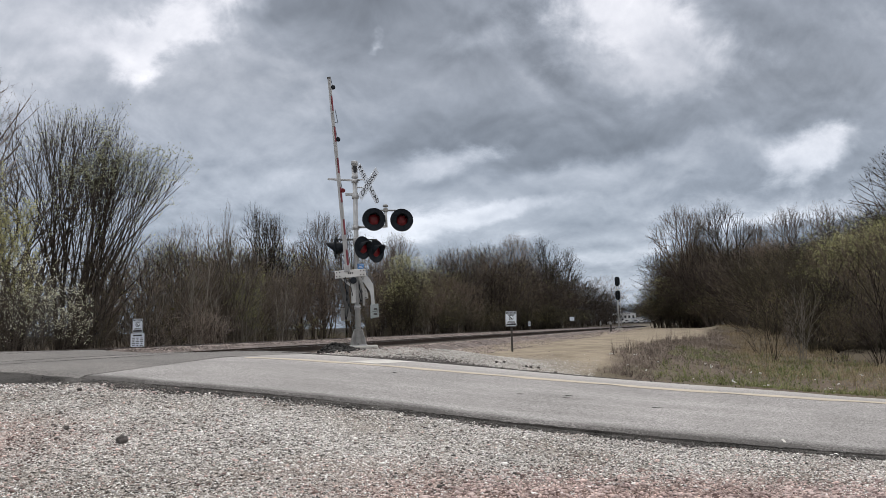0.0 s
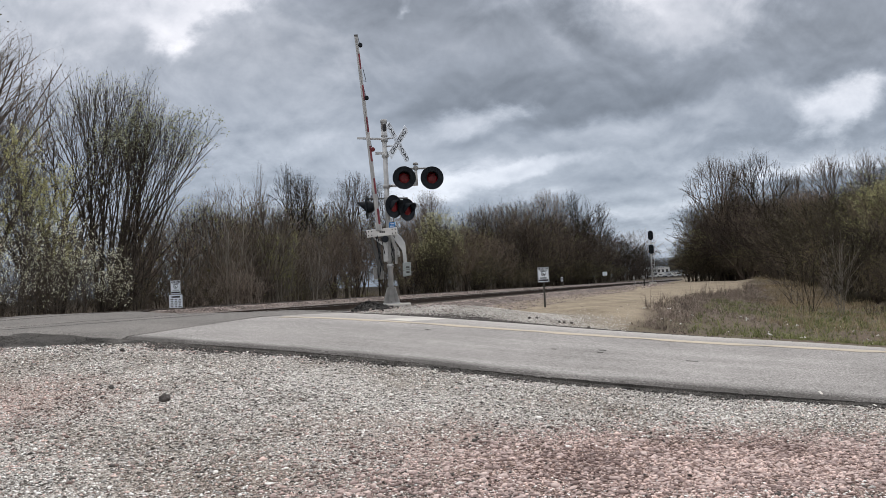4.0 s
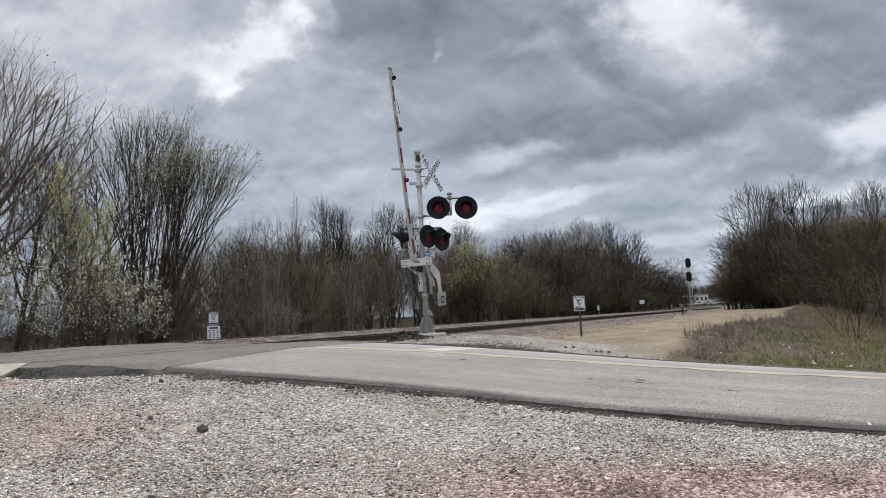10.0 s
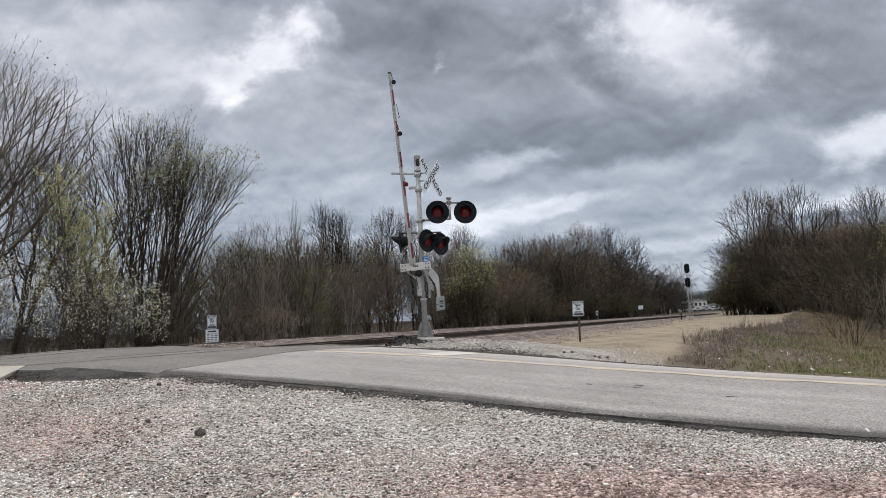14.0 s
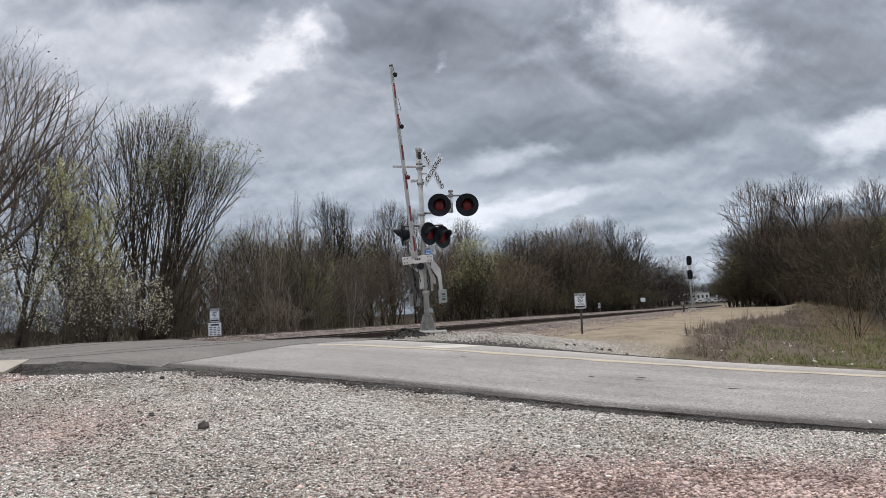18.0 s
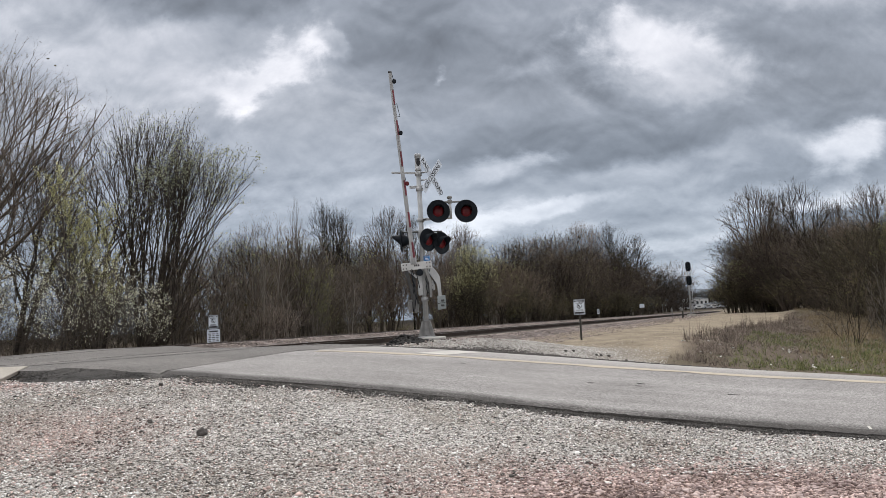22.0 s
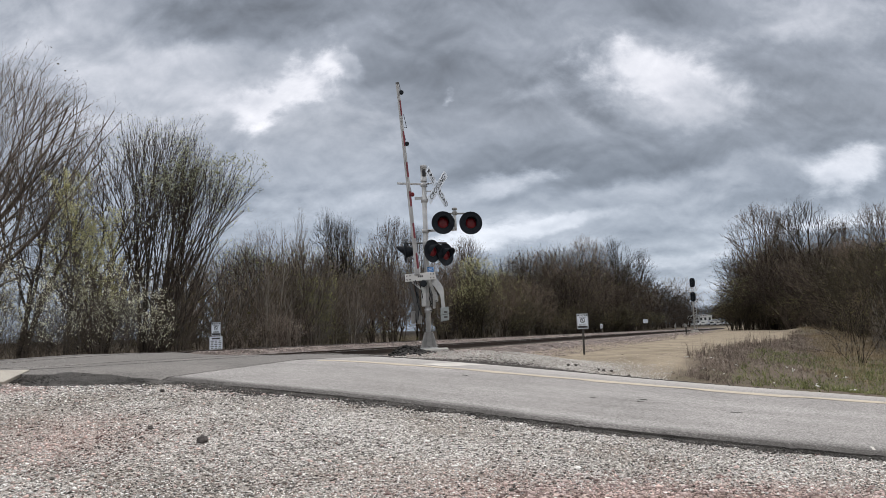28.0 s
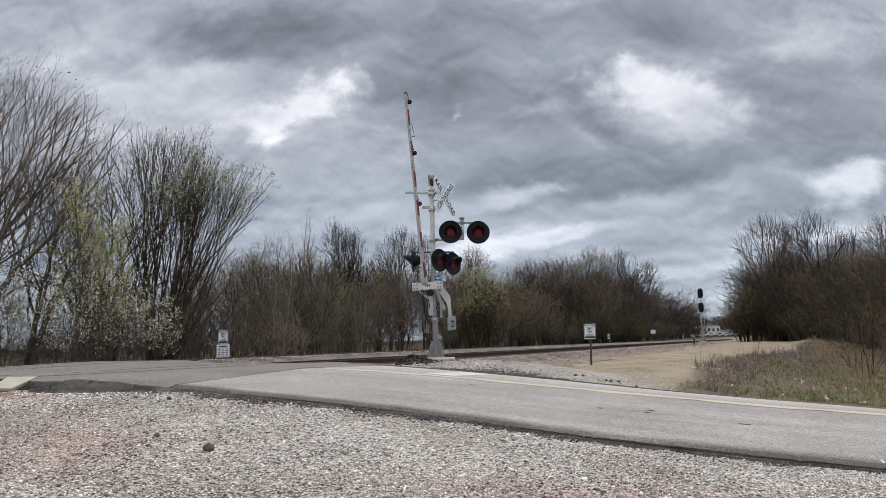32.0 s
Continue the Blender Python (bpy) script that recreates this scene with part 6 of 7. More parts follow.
    weight = part("counterweight", plate(((-0.11, -0.20), (0.11, -0.165), (0.105, 0.185), (-0.105, 0.165)), 0.30, pose(0.435, -0.16, 0.955), 0.012), TEAL, right, "grey teal cast counterweight")
    for pz in (0.87, 1.0):
        part("bolt", rod((0.52, -0.24, pz), (0.585, -0.24, pz), 0.017, n=8), DARK_STEEL, right)
        part("cast_lug", box(0.09, 0.03, 0.05, pose(0.46, -0.325, pz), 0.008), DARK_STEEL, weight)
    part("seam", box(0.20, 0.012, 0.012, pose(0.435, -0.313, 0.935, 0, -8, 0)), DARK_STEEL, weight)
    left = part("counterweight_arm", plate(((-0.50, 1.84), (-0.43, 1.84), (-0.38, 1.50), (-0.25, 1.0), (-0.33, 0.98), (-0.43, 1.46)), 0.045, pose(0, 0.34, 0), 0.006), DARK_STEEL, gate)
    for off in (-0.085, 0.075):
        part("counterweight", plate(((-0.055, -0.18), (0.055, -0.155), (0.05, 0.175), (-0.055, 0.16)), 0.26, pose(-0.315 + off, 0.34, 0.895), 0.01), CAST, left, "grey cast counterweight")
    part("spacer", box(0.05, 0.20, 0.24, pose(-0.32, 0.34, 0.90), 0.008), BLACK, left)
    for pz in (0.83, 0.98):
        part("bolt", rod((-0.455, 0.25, pz), (-0.39, 0.25, pz), 0.016, n=8), DARK_STEEL, left)
    part("strut", plate(((-0.48, 1.86), (-0.42, 1.86), (-0.08, 1.62), (-0.12, 1.56)), 0.04, pose(0, -0.12, 0), 0.005), ALUMINIUM, gate)
    part("push_rod", rod((-0.30, -0.10, 1.80), (-0.18, 0.05, 0.95), 0.022, n=10), DARK_STEEL, gate)
    part("push_rod", rod((-0.22, -0.12, 1.78), (-0.26, -0.02, 0.90), 0.016, n=10), DARK_STEEL, gate)
    part("conduit", rod((0.10, -0.07, 1.78), (0.13, -0.05, 1.12), 0.02, n=10), DARK_STEEL, gate)
    part("linkage", plate(((-0.47, 1.86), (-0.41, 1.86), (-0.22, 1.05), (-0.25, 0.82), (-0.31, 0.82), (-0.33, 1.1)), 0.03, pose(0, -0.20, 0), 0.004), DARK_STEEL, gate)
    part("linkage", plate(((0.02, 1.86), (0.10, 1.86), (0.22, 1.50), (0.20, 1.10), (0.13, 1.10), (0.14, 1.46)), 0.03, pose(0, -0.24, 0), 0.004), CAST, gate)
    part("side_plate", box(0.13, 0.20, 0.62, pose(-0.10, 0.02, 1.48), 0.02), ALUMINIUM, gate)
    for k in range(6):
        part("cable", rod((-0.30 + 0.012 * k, -0.27, 1.86 - 0.16 * k), (-0.288 + 0.012 * k + 0.03 * (-1) ** k, -0.27, 1.70 - 0.16 * k), 0.012, n=8), BLACK, gate)
        part("cable", rod((0.05 + 0.03 * (k % 2), -0.13, 1.80 - 0.11 * k), (0.05 + 0.03 * ((k + 1) % 2), -0.13, 1.69 - 0.11 * k), 0.010, n=8), BLACK, gate)
    for k, (x0, x1) in enumerate(((-0.33, -0.26), (-0.20, -0.12), (0.16, 0.13))):
        part("cable", rod((x0, -0.20, 1.84), (x1, -0.07, 1.25 + 0.1 * k), 0.010, n=7), BLACK, gate)
    part("hanger_plate", box(0.07, 0.03, 0.62, pose(-0.27, -0.02, 1.46, 0, 2, 0), 0.01), DARK_STEEL, gate)
    part("hanger_plate", box(0.10, 0.03, 0.36, pose(0.27, -0.06, 1.62, 0, -14, 0), 0.01), DARK_STEEL, gate)
    part("cable_coil", lathe(((0.07, -0.02), (0.09, 0.0), (0.07, 0.02)), 20, pose(-0.09, -0.26, 1.76, 90, 0, 0)), BLACK, gate)
    part("conduit_box", box(0.16, 0.14, 0.26, pose(0.20, 0.0, 1.42), 0.02), ALUMINIUM, gate)
    for k in range(5):
        p = Vector((0.16, -0.10, 1.72))
        part("cable", rod(p + Vector((0.02 * k, 0, -0.1 * k)), p + Vector((0.02 * (k + 1) - 0.012 * k * k, 0, -0.1 * (k + 1))), 0.011, n=8), BLACK, gate)
    # the raised arm, in red and white bands
    p0, p1 = Vector((-0.236, -0.32, 2.0)), Vector((-0.616, -0.32, 7.14))
    along_arm = (p1 - p0).normalized()
    total = (p1 - p0).length
    turn = pose(0, 0, 0, 0, math.degrees(math.atan2(along_arm.x, along_arm.z)), 0)
    red_from = (0.15, 0.95, 1.80, 2.58, 3.42, 4.26)
    cuts = sorted({0.0, total, *red_from, *(r + 0.41 for r in red_from)})
    for u0, u1 in zip(cuts, cuts[1:]):
        red = any(abs(u0 - r) < 1e-6 for r in red_from)
        w = 0.112 - 0.006 * u0
        part("arm_band", box(w * 0.5, 0.045, u1 - u0 - 0.002, Matrix.Translation(p0 + along_arm * (u0 + u1) / 2) @ turn @ pose(w * 0.26, 0, 0), 0.006), ARM_RED if red else ARM_WHITE, gate, "red arm section" if red else "white arm section")
        part("arm_tube", box(w * 0.5, 0.055, u1 - u0, Matrix.Translation(p0 + along_arm * (u0 + u1) / 2) @ turn @ pose(-w * 0.245, 0, 0), 0.006), ARM_WHITE, gate)
    for k, (u, glow) in enumerate(((4.90, BLACK), (3.49, BLACK), (2.12, RED_LENS))):
        c = p0 + along_arm * u + Vector((0.085, 0, 0))
        lamp = part("arm_lamp", lathe(((0.03, -0.045), (0.055, -0.03), (0.058, 0.03), (0.04, 0.05)), 16, Matrix.Translation(c) @ pose(0, 0, 0, 90, 0, 0)), glow, gate, "small gate arm lamp")
        part("lamp_cord", rod(c + Vector((-0.01, 0, 0)), p0 + along_arm * (u + 0.24) + Vector((0.045, 0, 0)), 0.007, n=6), BLACK, lamp)
    hook = p0 + along_arm * 4.05 + Vector((0.06, 0, 0))
    part("cord_loop", rod(hook + Vector((0, 0, 0.25)), hook + Vector((0.07, 0, -0.12)), 0.007, n=6), BLACK, gate)
    part("cord_loop", rod(hook + Vector((0.07, 0, -0.12)), hook + Vector((0.0, 0, -0.1)), 0.007, n=6), BLACK, gate)
    part("arm_tip", box(0.095, 0.055, 0.06, Matrix.Translation(p1) @ turn, 0.01), DARK_STEEL, gate)
    return gate


# ---- signs ----
def warning_plate(parent, w, h, m, name="sign_plate"):
    """A white notice with a black head and foot band, a round symbol and lines of unreadable text."""
    sheet = part(name, plate(rounded(w, h, 0.03), 0.004, m), SIGN_WHITE, parent, "white notice plate with black border")
    ring = bmesh.new()
    n, o = len(rounded(w, h, 0.03)), []
    outer, inner = rounded(w * 0.96, h * 0.97, 0.03), rounded(w * 0.90, h * 0.93, 0.025)
    for (x0, z0), (x1, z1) in zip(outer, inner):
        o.append((ring.verts.new((x0, -0.0035, z0)), ring.verts.new((x1, -0.0035, z1))))
    for i in range(n):
        a, b = o[i], o[(i + 1) % n]
        ring.faces.new((a[0], b[0], b[1], a[1]))
    bmesh.ops.solidify(ring, geom=ring.faces[:], thickness=0.001)
    part("border", join(None, ring, m), INK, sheet)
    part("head_band", box(w * 0.84, 0.002, h * 0.10, m @ pose(0, -0.0035, h * 0.39)), INK, sheet)
    part("foot_band", box(w * 0.84, 0.002, h * 0.12, m @ pose(0, -0.0035, -h * 0.37)), INK, sheet)
    for k in range(5):
        part("text_bar", box(w * 0.09, 0.002, h * 0.045, m @ pose(w * (-0.24 + 0.12 * k), -0.0055, h * 0.39)), SIGN_WHITE, sheet)
    circle = lathe(((w * 0.17, -0.001), (w * 0.21, -0.001), (w * 0.21, 0.001), (w * 0.17, 0.001)), 28, m @ pose(0, -0.0045, h * 0.06, 90, 0, 0))
    part("symbol_ring", circle, INK, sheet)
    part("symbol_centre", lathe(((0.005, -0.001), (w * 0.165, -0.001), (w * 0.165, 0.001), (0.005, 0.001)), 28, m @ pose(0, -0.005, h * 0.06, 90, 0, 0)), SIGN_WHITE, sheet)
    part("symbol_slash", box(w * 0.36, 0.002, h * 0.035, m @ pose(0, -0.0075, h * 0.06, 0, 40, 0)), INK, sheet)
    part("symbol_mark", box(w * 0.06, 0.002, h * 0.17, m @ pose(0, -0.0070, h * 0.06, 0, -20, 0)), INK, sheet)
    for k in range(2):
        part("text_bar", box(w * (0.66 - 0.14 * k), 0.002, h * 0.030, m @ pose(0, -0.0035, h * (0.275 - 0.06 * k) - 0.0)), INK, sheet)
    part("text_bar", box(w * 0.6, 0.002, h * 0.03, m @ pose(0, -0.0035, -h * 0.19)), INK, sheet)
    part("text_bar", box(w * 0.66, 0.002, h * 0.03, m @ pose(0, -0.0035, -h * 0.25)), INK, sheet)
    return sheet


def build_signs():
    d = 25.0
    x = 0.1794 * d
    z = float(ground_level(x, d))
    top = EYE_Z + 0.0158 * d
    sign = thing("warning_sign", Matrix.Translation((x, d, z)), "white danger notice on a dark steel post in the dirt", "sign")
    part("post", box(0.06, 0.04, top - z - 0.02, pose(0, 0.03, (top - z) / 2 - 0.06), 0.006), POST_GREEN, sign)
    warning_plate(sign, 0.37, 0.49, pose(-0.01, 0, top - z - 0.245))
    for k in (0.1, 0.4):
        part("bolt", rod((0, -0.012, top - z - k), (0, 0.01, top - z - k), 0.01, n=8), DARK_STEEL, sign)
    d = 26.5
    x = -0.2916 * d
    z = float(ground_level(x, d))
    sign = thing("warning_sign", Matrix.Translation((x, d, z)), "two white notices on one post beyond the tracks", "sign")
    hi = EYE_Z + 0.0185 * d
    part("post", box(0.06, 0.04, hi - z, pose(0, 0.03, (hi - z) / 2 - 0.05), 0.006), POST_GREEN, sign)
    warning_plate(sign, 0.33, 0.46, pose(0, 0, hi - z - 0.23))
    low = part("notice_plate", plate(rounded(0.44, 0.58, 0.02), 0.004, pose(0, -0.004, hi - z - 0.77)), SIGN_WHITE, sign, "white notice with lines of black text")
    part("text_bar", box(0.28, 0.003, 0.055, pose(0, -0.0075, hi - z - 0.55)), INK, low)
    for k in range(6):
        for j in range(3):
            part("text_bar", box(0.10 - 0.02 * ((k + j) % 3), 0.003, 0.026, pose(-0.13 + 0.13 * j, -0.0075, hi - z - 0.635 - 0.06 * k)), INK, low)
    # small markers along the line
    for u, v, d, w, h in ((0.203, -0.0026, 74, 0.22, 0.42), (0.2598, 0.0024, 86, 0.52, 0.42)):
        x, z = u * d, float(ground_level(u * d, d))
        hi = EYE_Z + v * d + 0.12
        sign = thing("track_marker", Matrix.Translation((x, d, z)), "small white marker plate on a post beside the track", "sign")
        part("post", box(0.05, 0.05, hi - z + 0.1, pose(0, 0.04, (hi - z) / 2 - 0.05), 0.006), POST_GREEN, sign)
        sheet = part("marker_plate", plate(rounded(w, h, 0.02), 0.01, pose(0, 0, hi - z)), SIGN_WHITE, sign)
        for k in range(2):
            part("text_bar", box(w * 0.2, 0.004, h * 0.62, pose((k - 0.5) * w * 0.42, -0.008, hi - z)), INK if w < 0.4 else SIGN_WHITE, sheet)
    for u, d, h in ((0.298, 78, 1.25), (0.312, 80, 1.15), (0.311, 62, 0.9)):
        x, z = u * d, float(ground_level(u * d, d))
        post = thing("marker_post", Matrix.Translation((x, d, z)), "thin steel post with a small plate beside the track", "post")
        part("post", box(0.065, 0.065, h + 0.1, pose(0, 0, h / 2 - 0.05), 0.01), CAST if h > 1.2 else POST_GREEN, post)
        part("tag", plate(rounded(0.18, 0.24, 0.02), 0.01, pose(-0.05, -0.06, h * 0.82)), CAST, post)


def build_block_signal():
    d = 85.0
    x = 0.3225 * d
    z = float(ground_level(x, d))
    foot = EYE_Z - 0.0108 * d
    sig = thing("railway_signal", Matrix.Translation((x, d, z)), "tall railway signal mast with two black oval signal heads", "railway signal")
    part("footing", box(0.7, 0.7, 0.5, pose(0, 0, 0.1), 0.03), CONCRETE, sig)
    part("mast", rod((0, 0, 0.2), (-0.05, 0, 6.0), 0.085, 0.06, 16), ALUMINIUM, sig, "slim grey signal mast")
    for h, w in ((5.55, 0.58), (4.0, 0.58)):
        head = part("signal_head", plate([(w / 2 * math.cos(t), (0.24 if math.sin(t) >= 0 else -0.24) + w / 2 * math.sin(t)) for t in (2 * math.pi * k / 32 for k in range(32))], 0.03, pose(-0.04, -0.22, h), 0.004), BLACK, sig, "black oval signal background")
        for k in range(3):
            part("hood", rod((-0.04, -0.23, h + 0.28 * (k - 1)), (-0.04, -0.50, h + 0.28 * (k - 1) - 0.02), 0.11, 0.11, 16), BLACK, head)
        part("lamp_case", box(0.36, 0.2, 0.85, pose(-0.04, -0.11, h), 0.03), BLACK, head)
    part("platform", box(0.7, 0.5, 0.05, pose(0.02, 0.1, 4.62), 0.01), ALUMINIUM, sig)
    for k in (-1, 1):
        part("rail_post", rod((0.3 * k, 0.05, 4.62), (0.3 * k, 0.05, 5.15), 0.02, n=8), ALUMINIUM, sig)
    for k in range(14):
        part("rung", rod((0.08, 0.12, 0.5 + 0.3 * k), (0.34, 0.12, 0.5 + 0.3 * k), 0.014, n=6), ALUMINIUM, sig)
    for px in (0.08, 0.34):
        part("ladder_rail", rod((px, 0.12, 0.0), (px, 0.12, 4.62), 0.02, n=8), ALUMINIUM, sig)


def build_far_town():
    def shed(x, y, w, d, h, roof, wall, label, windows):
        z = float(ground_level(x, y))
        b = thing("shed", Matrix.Translation((x, y, z)), label, "building", "buildings at the end of the line")
        part("wall", box(w, d, h, pose(0, 0, h / 2), 0.02), wall, b)
        part("roof", plate(((-w / 2 - 0.4, h), (w / 2 + 0.4, h), (w / 2 + 0.4, h + 0.15), (0, h + roof), (-w / 2 - 0.4, h + 0.15)), d + 0.8), HOUSE_GREY, b)
        for k in range(windows):
            px = w * (-0.38 + 0.76 * k / max(windows - 1, 1))
            win = part("window", box(w / windows * 0.45, 0.08, h * 0.3, pose(px, -d / 2 - 0.03, h * 0.62)), DARK_GLASS, b)
            part("window_sill", box(w / windows * 0.5, 0.14, 0.08, pose(px, -d / 2 - 0.05, h * 0.45)), HOUSE_WHITE, win)
    shed(151, 460, 13, 9, 5.4, 1.0, HOUSE_WHITE, "long white building far down the line", 5)
    shed(136, 430, 9, 7, 2.6, 0.9, HOUSE_GREY, "low grey shed far down the line", 3)
    shed(143, 410, 6, 5, 2.0, 0.7, HOUSE_WHITE, "low pale shed far down the line", 2)
    for k, (x, y) in enumerate(((120.5, 350), (124.0, 352), (127.0, 349), (117.5, 353))):
        car = thing("parked_car", Matrix.Translation((x, y, float(ground_level(x, y)))), "pale car parked far down the line", "car", "parked cars")
        part("body", plate(((-2.1, 0.3), (2.1, 0.3), (2.15, 0.75), (1.2, 0.9), (0.7, 1.4), (-0.9, 1.4), (-1.6, 0.92), (-2.1, 0.8)), 1.7, None, 0.05), HOUSE_WHITE if k % 2 else HOUSE_GREY, car)
        part("side_window", box(1.5, 1.74, 0.36, pose(-0.1, 0, 1.15), 0.02), DARK_GLASS, car)
        for px in (-1.3, 1.3):
            for py in (-0.75, 0.75):
                part("wheel", rod((px, py - 0.1, 0.32), (px, py + 0.1, 0.32), 0.32, n=16), BLACK, car)


# ---- small things on the ground ----
def rock(x, y, size, seed, label):
    rng = np.random.default_rng(seed)
    bm = bmesh.new()
    bmesh.ops.create_icosphere(bm, subdivisions=3, radius=1)
    for v in bm.verts:
        n = noise.noise(v.co * 1.3 + Vector((seed, 0, 0))) * 0.35 + noise.noise(v.co * 4 + Vector((0, seed, 0))) * 0.08
        v.co = Vector((v.co.x * 1.15, v.co.y * 0.9, v.co.z * 0.85)) * (1 + n) * size
    for f in bm.faces:
        f.smooth = False
    ob = part("rock", bm, DARK_STONE, None, label, Matrix.Translation((x, y, float(ground_level(x, y)) + size * 0.62)) @ pose(0, 0, 0, 0, 0, seed * 50))
    return tagged(ob, label, "rock", "loose rocks")


def on_ground(u, v):
    """Where the ray of that bearing and fall meets the ground."""
    y = 4.0
    while EYE_Z + v * y > float(ground_level(u * y, y)) and y < 200:
        y += 0.01
    return u * y, y


def fallen_log(x, y, length, turn):
    """A thick dead trunk with broken stubs, half sunk in the ditch."""
    log = thing("fallen_log", Matrix.Translation((x, y, float(ground_level(x, y)))) @ pose(0, 0, 0, 0, 0, turn), "dark rotten log lying under the trees", "log")
    rng = random.Random(8)
    pts = [(length * (k / 7 - 0.5), rng.uniform(-0.08, 0.08), 0.27 + rng.uniform(-0.04, 0.05), 0.30 - 0.015 * k + rng.uniform(-0.04, 0.04)) for k in range(8)]
    for a, b in zip(pts, pts[1:]):
        part("trunk_section", rod(a[:3], b[:3], a[3], b[3], 10), SHADED_BARK, log)
    for k in range(14):
        a = pts[1 + k % 6]
        part("stub", rod(a[:3], (a[0] + rng.uniform(-0.4, 0.4), a[1] - rng.uniform(0.1, 0.4), a[2] + rng.uniform(0.2, 0.6)), 0.07, 0.02, 7), SHADED_BARK, log)


def build_small():
    x, y = on_ground(0.636, -0.0500)
    fallen_log(x, y, 3.6, -8)
    for u, v, size, seed in ((-0.3089, -0.1326, 0.052, 1), (-0.3747, -0.1141, 0.030, 2), (-0.36, -0.068, 0.03, 3)):
        x, y = on_ground(u, v)
        rock(x, y, size, seed, "dark angular rock lying on the pale gravel")
    # clods and asphalt crumbs by the road's far edge
    for k, (u, v) in enumerate(((0.158, -0.050), (0.168, -0.0505), (0.197, -0.057), (0.203, -0.058), (0.213, -0.059), (0.235, -0.066))):
        x, y = on_ground(u, v)
        rock(x, y, 0.032, 10 + k, "dark clod at the road's edge")
    rng = np.random.default_rng(77)
    n = 2600
    x, y = -1.2 + rng.normal(0, 0.5, n), 20.0 + rng.normal(0, 0.35, n)
    heap = 0.30 * np.exp(-((x + 1.1) / 0.5) ** 2 - ((y - 20.0) / 0.4) ** 2)
    scatter_stones("asphalt_rubble", x, y, ground_level(x, y) + heap * rng.random(n) ** 0.6, 0.0295, RUBBLE, "heap of broken black asphalt beside the mast", seed=16)
    # litter in the ditch
    for k in range(38):
        q, s = ROAD_FAR + rng.uniform(0.5, 5.5), rng.uniform(-6.5, 1.0)
        x, y = N_ROAD[0] * q + T_ROAD[0] * s, N_ROAD[1] * q + T_ROAD[1] * s
        w, h = rng.uniform(0.03, 0.11), rng.uniform(0.02, 0.05)
        bm = bmesh.new()
        vs = [[bm.verts.new((w * (i / 3 - 0.5) + rng.normal(0, 0.008), h * (j / 2 - 0.5), abs(rng.normal(0, 0.012)))) for i in range(4)] for j in range(3)]
        for j in range(2):
            for i in range(3):
                bm.faces.new((vs[j][i], vs[j][i + 1], vs[j + 1][i + 1], vs[j + 1][i]))
        bmesh.ops.solidify(bm, geom=bm.faces[:], thickness=0.004)
        ob = part("litter", bm, LITTER, None, "", Matrix.Translation((x, y, float(ground_level(x, y)) + 0.06)) @ pose(0, 0, 0, 25 * rng.normal(), 25 * rng.normal(), rng.uniform(0, 360)))
        tagged(ob, "crumpled pale litter lying in the grass", "litter", "litter in the ditch")


# ---- the moving clouds ----
# banks and gaps of the layer: bearing, steepness, half sizes, turn, tone, softness, raggedness
BROAD_TONES = ((-0.463, 0.397, 0.379, 0.241, 2, 0.700, 1.2, 0.0), (-0.403, 0.340, 0.241, 0.109, 2, 0.735, 1.0, 0.0), (0.060, 0.318, 0.379, 0.139, 2, 0.575, 0.9, 0.0), (0.527, 0.274, 0.241, 0.190, 2, 0.575, 0.9, 0.0), (-0.159, 0.260, 0.190, 0.095, -18, 0.660, 0.9, 0.3), (0.089, 0.166, 0.583, 0.044, 6, 0.665, 0.9, 0.3), (0.086, 0.114, 0.656, 0.036, 4, 0.700, 1.0, 0.3))
DARK_BANKS = ((0.011, 0.394, 0.139, 0.055, -3, 0.500, 0.9, 0.5), (-0.004, 0.391, 0.066, 0.033, -8, 0.465, 0.9, 0.6), (0.175, 0.367, 0.095, 0.051, 22, 0.530, 0.8, 0.5), (0.235, 0.310, 0.055, 0.033, -23, 0.505, 0.6, 0.6), (0.473, 0.345, 0.124, 0.055, -18, 0.525, 0.8, 0.5), (0.573, 0.294, 0.109, 0.051, 7, 0.545, 0.9, 0.4), (0.309, 0.250, 0.204, 0.045, 8, 0.545, 0.9, 0.5), (0.174, 0.222, 0.175, 0.042, 5, 0.495, 0.8, 0.5), (0.276, 0.208, 0.109, 0.026, 12, 0.495, 0.6, 0.5), (0.070, 0.223, 0.051, 0.036, 22, 0.515, 0.8, 0.5))
HIGH_BANKS = ((-0.292, 0.496, 0.235, 0.078, 2, 0.490, 0.8, 0.5), (-0.293, 0.502, 0.139, 0.050, -3, 0.460, 0.8, 0.6), (-0.030, 0.494, 0.148, 0.073, 7, 0.515, 0.8, 0.5), (-0.047, 0.408, 0.093, 0.049, 12, 0.510, 0.8, 0.5), (0.188, 0.510, 0.227, 0.052, 2, 0.560, 0.8, 0.5), (0.575, 0.465, 0.146, 0.049, 7, 0.710, 0.8, 0.6), (0.350, 0.499, 0.105, 0.052, -18, 0.515, 0.8, 0.5), (-0.598, 0.445, 0.111, 0.080, 22, 0.735, 1.0, 0.6), (-0.407, 0.418, 0.093, 0.030, -3, 0.715, 0.8, 0.6))
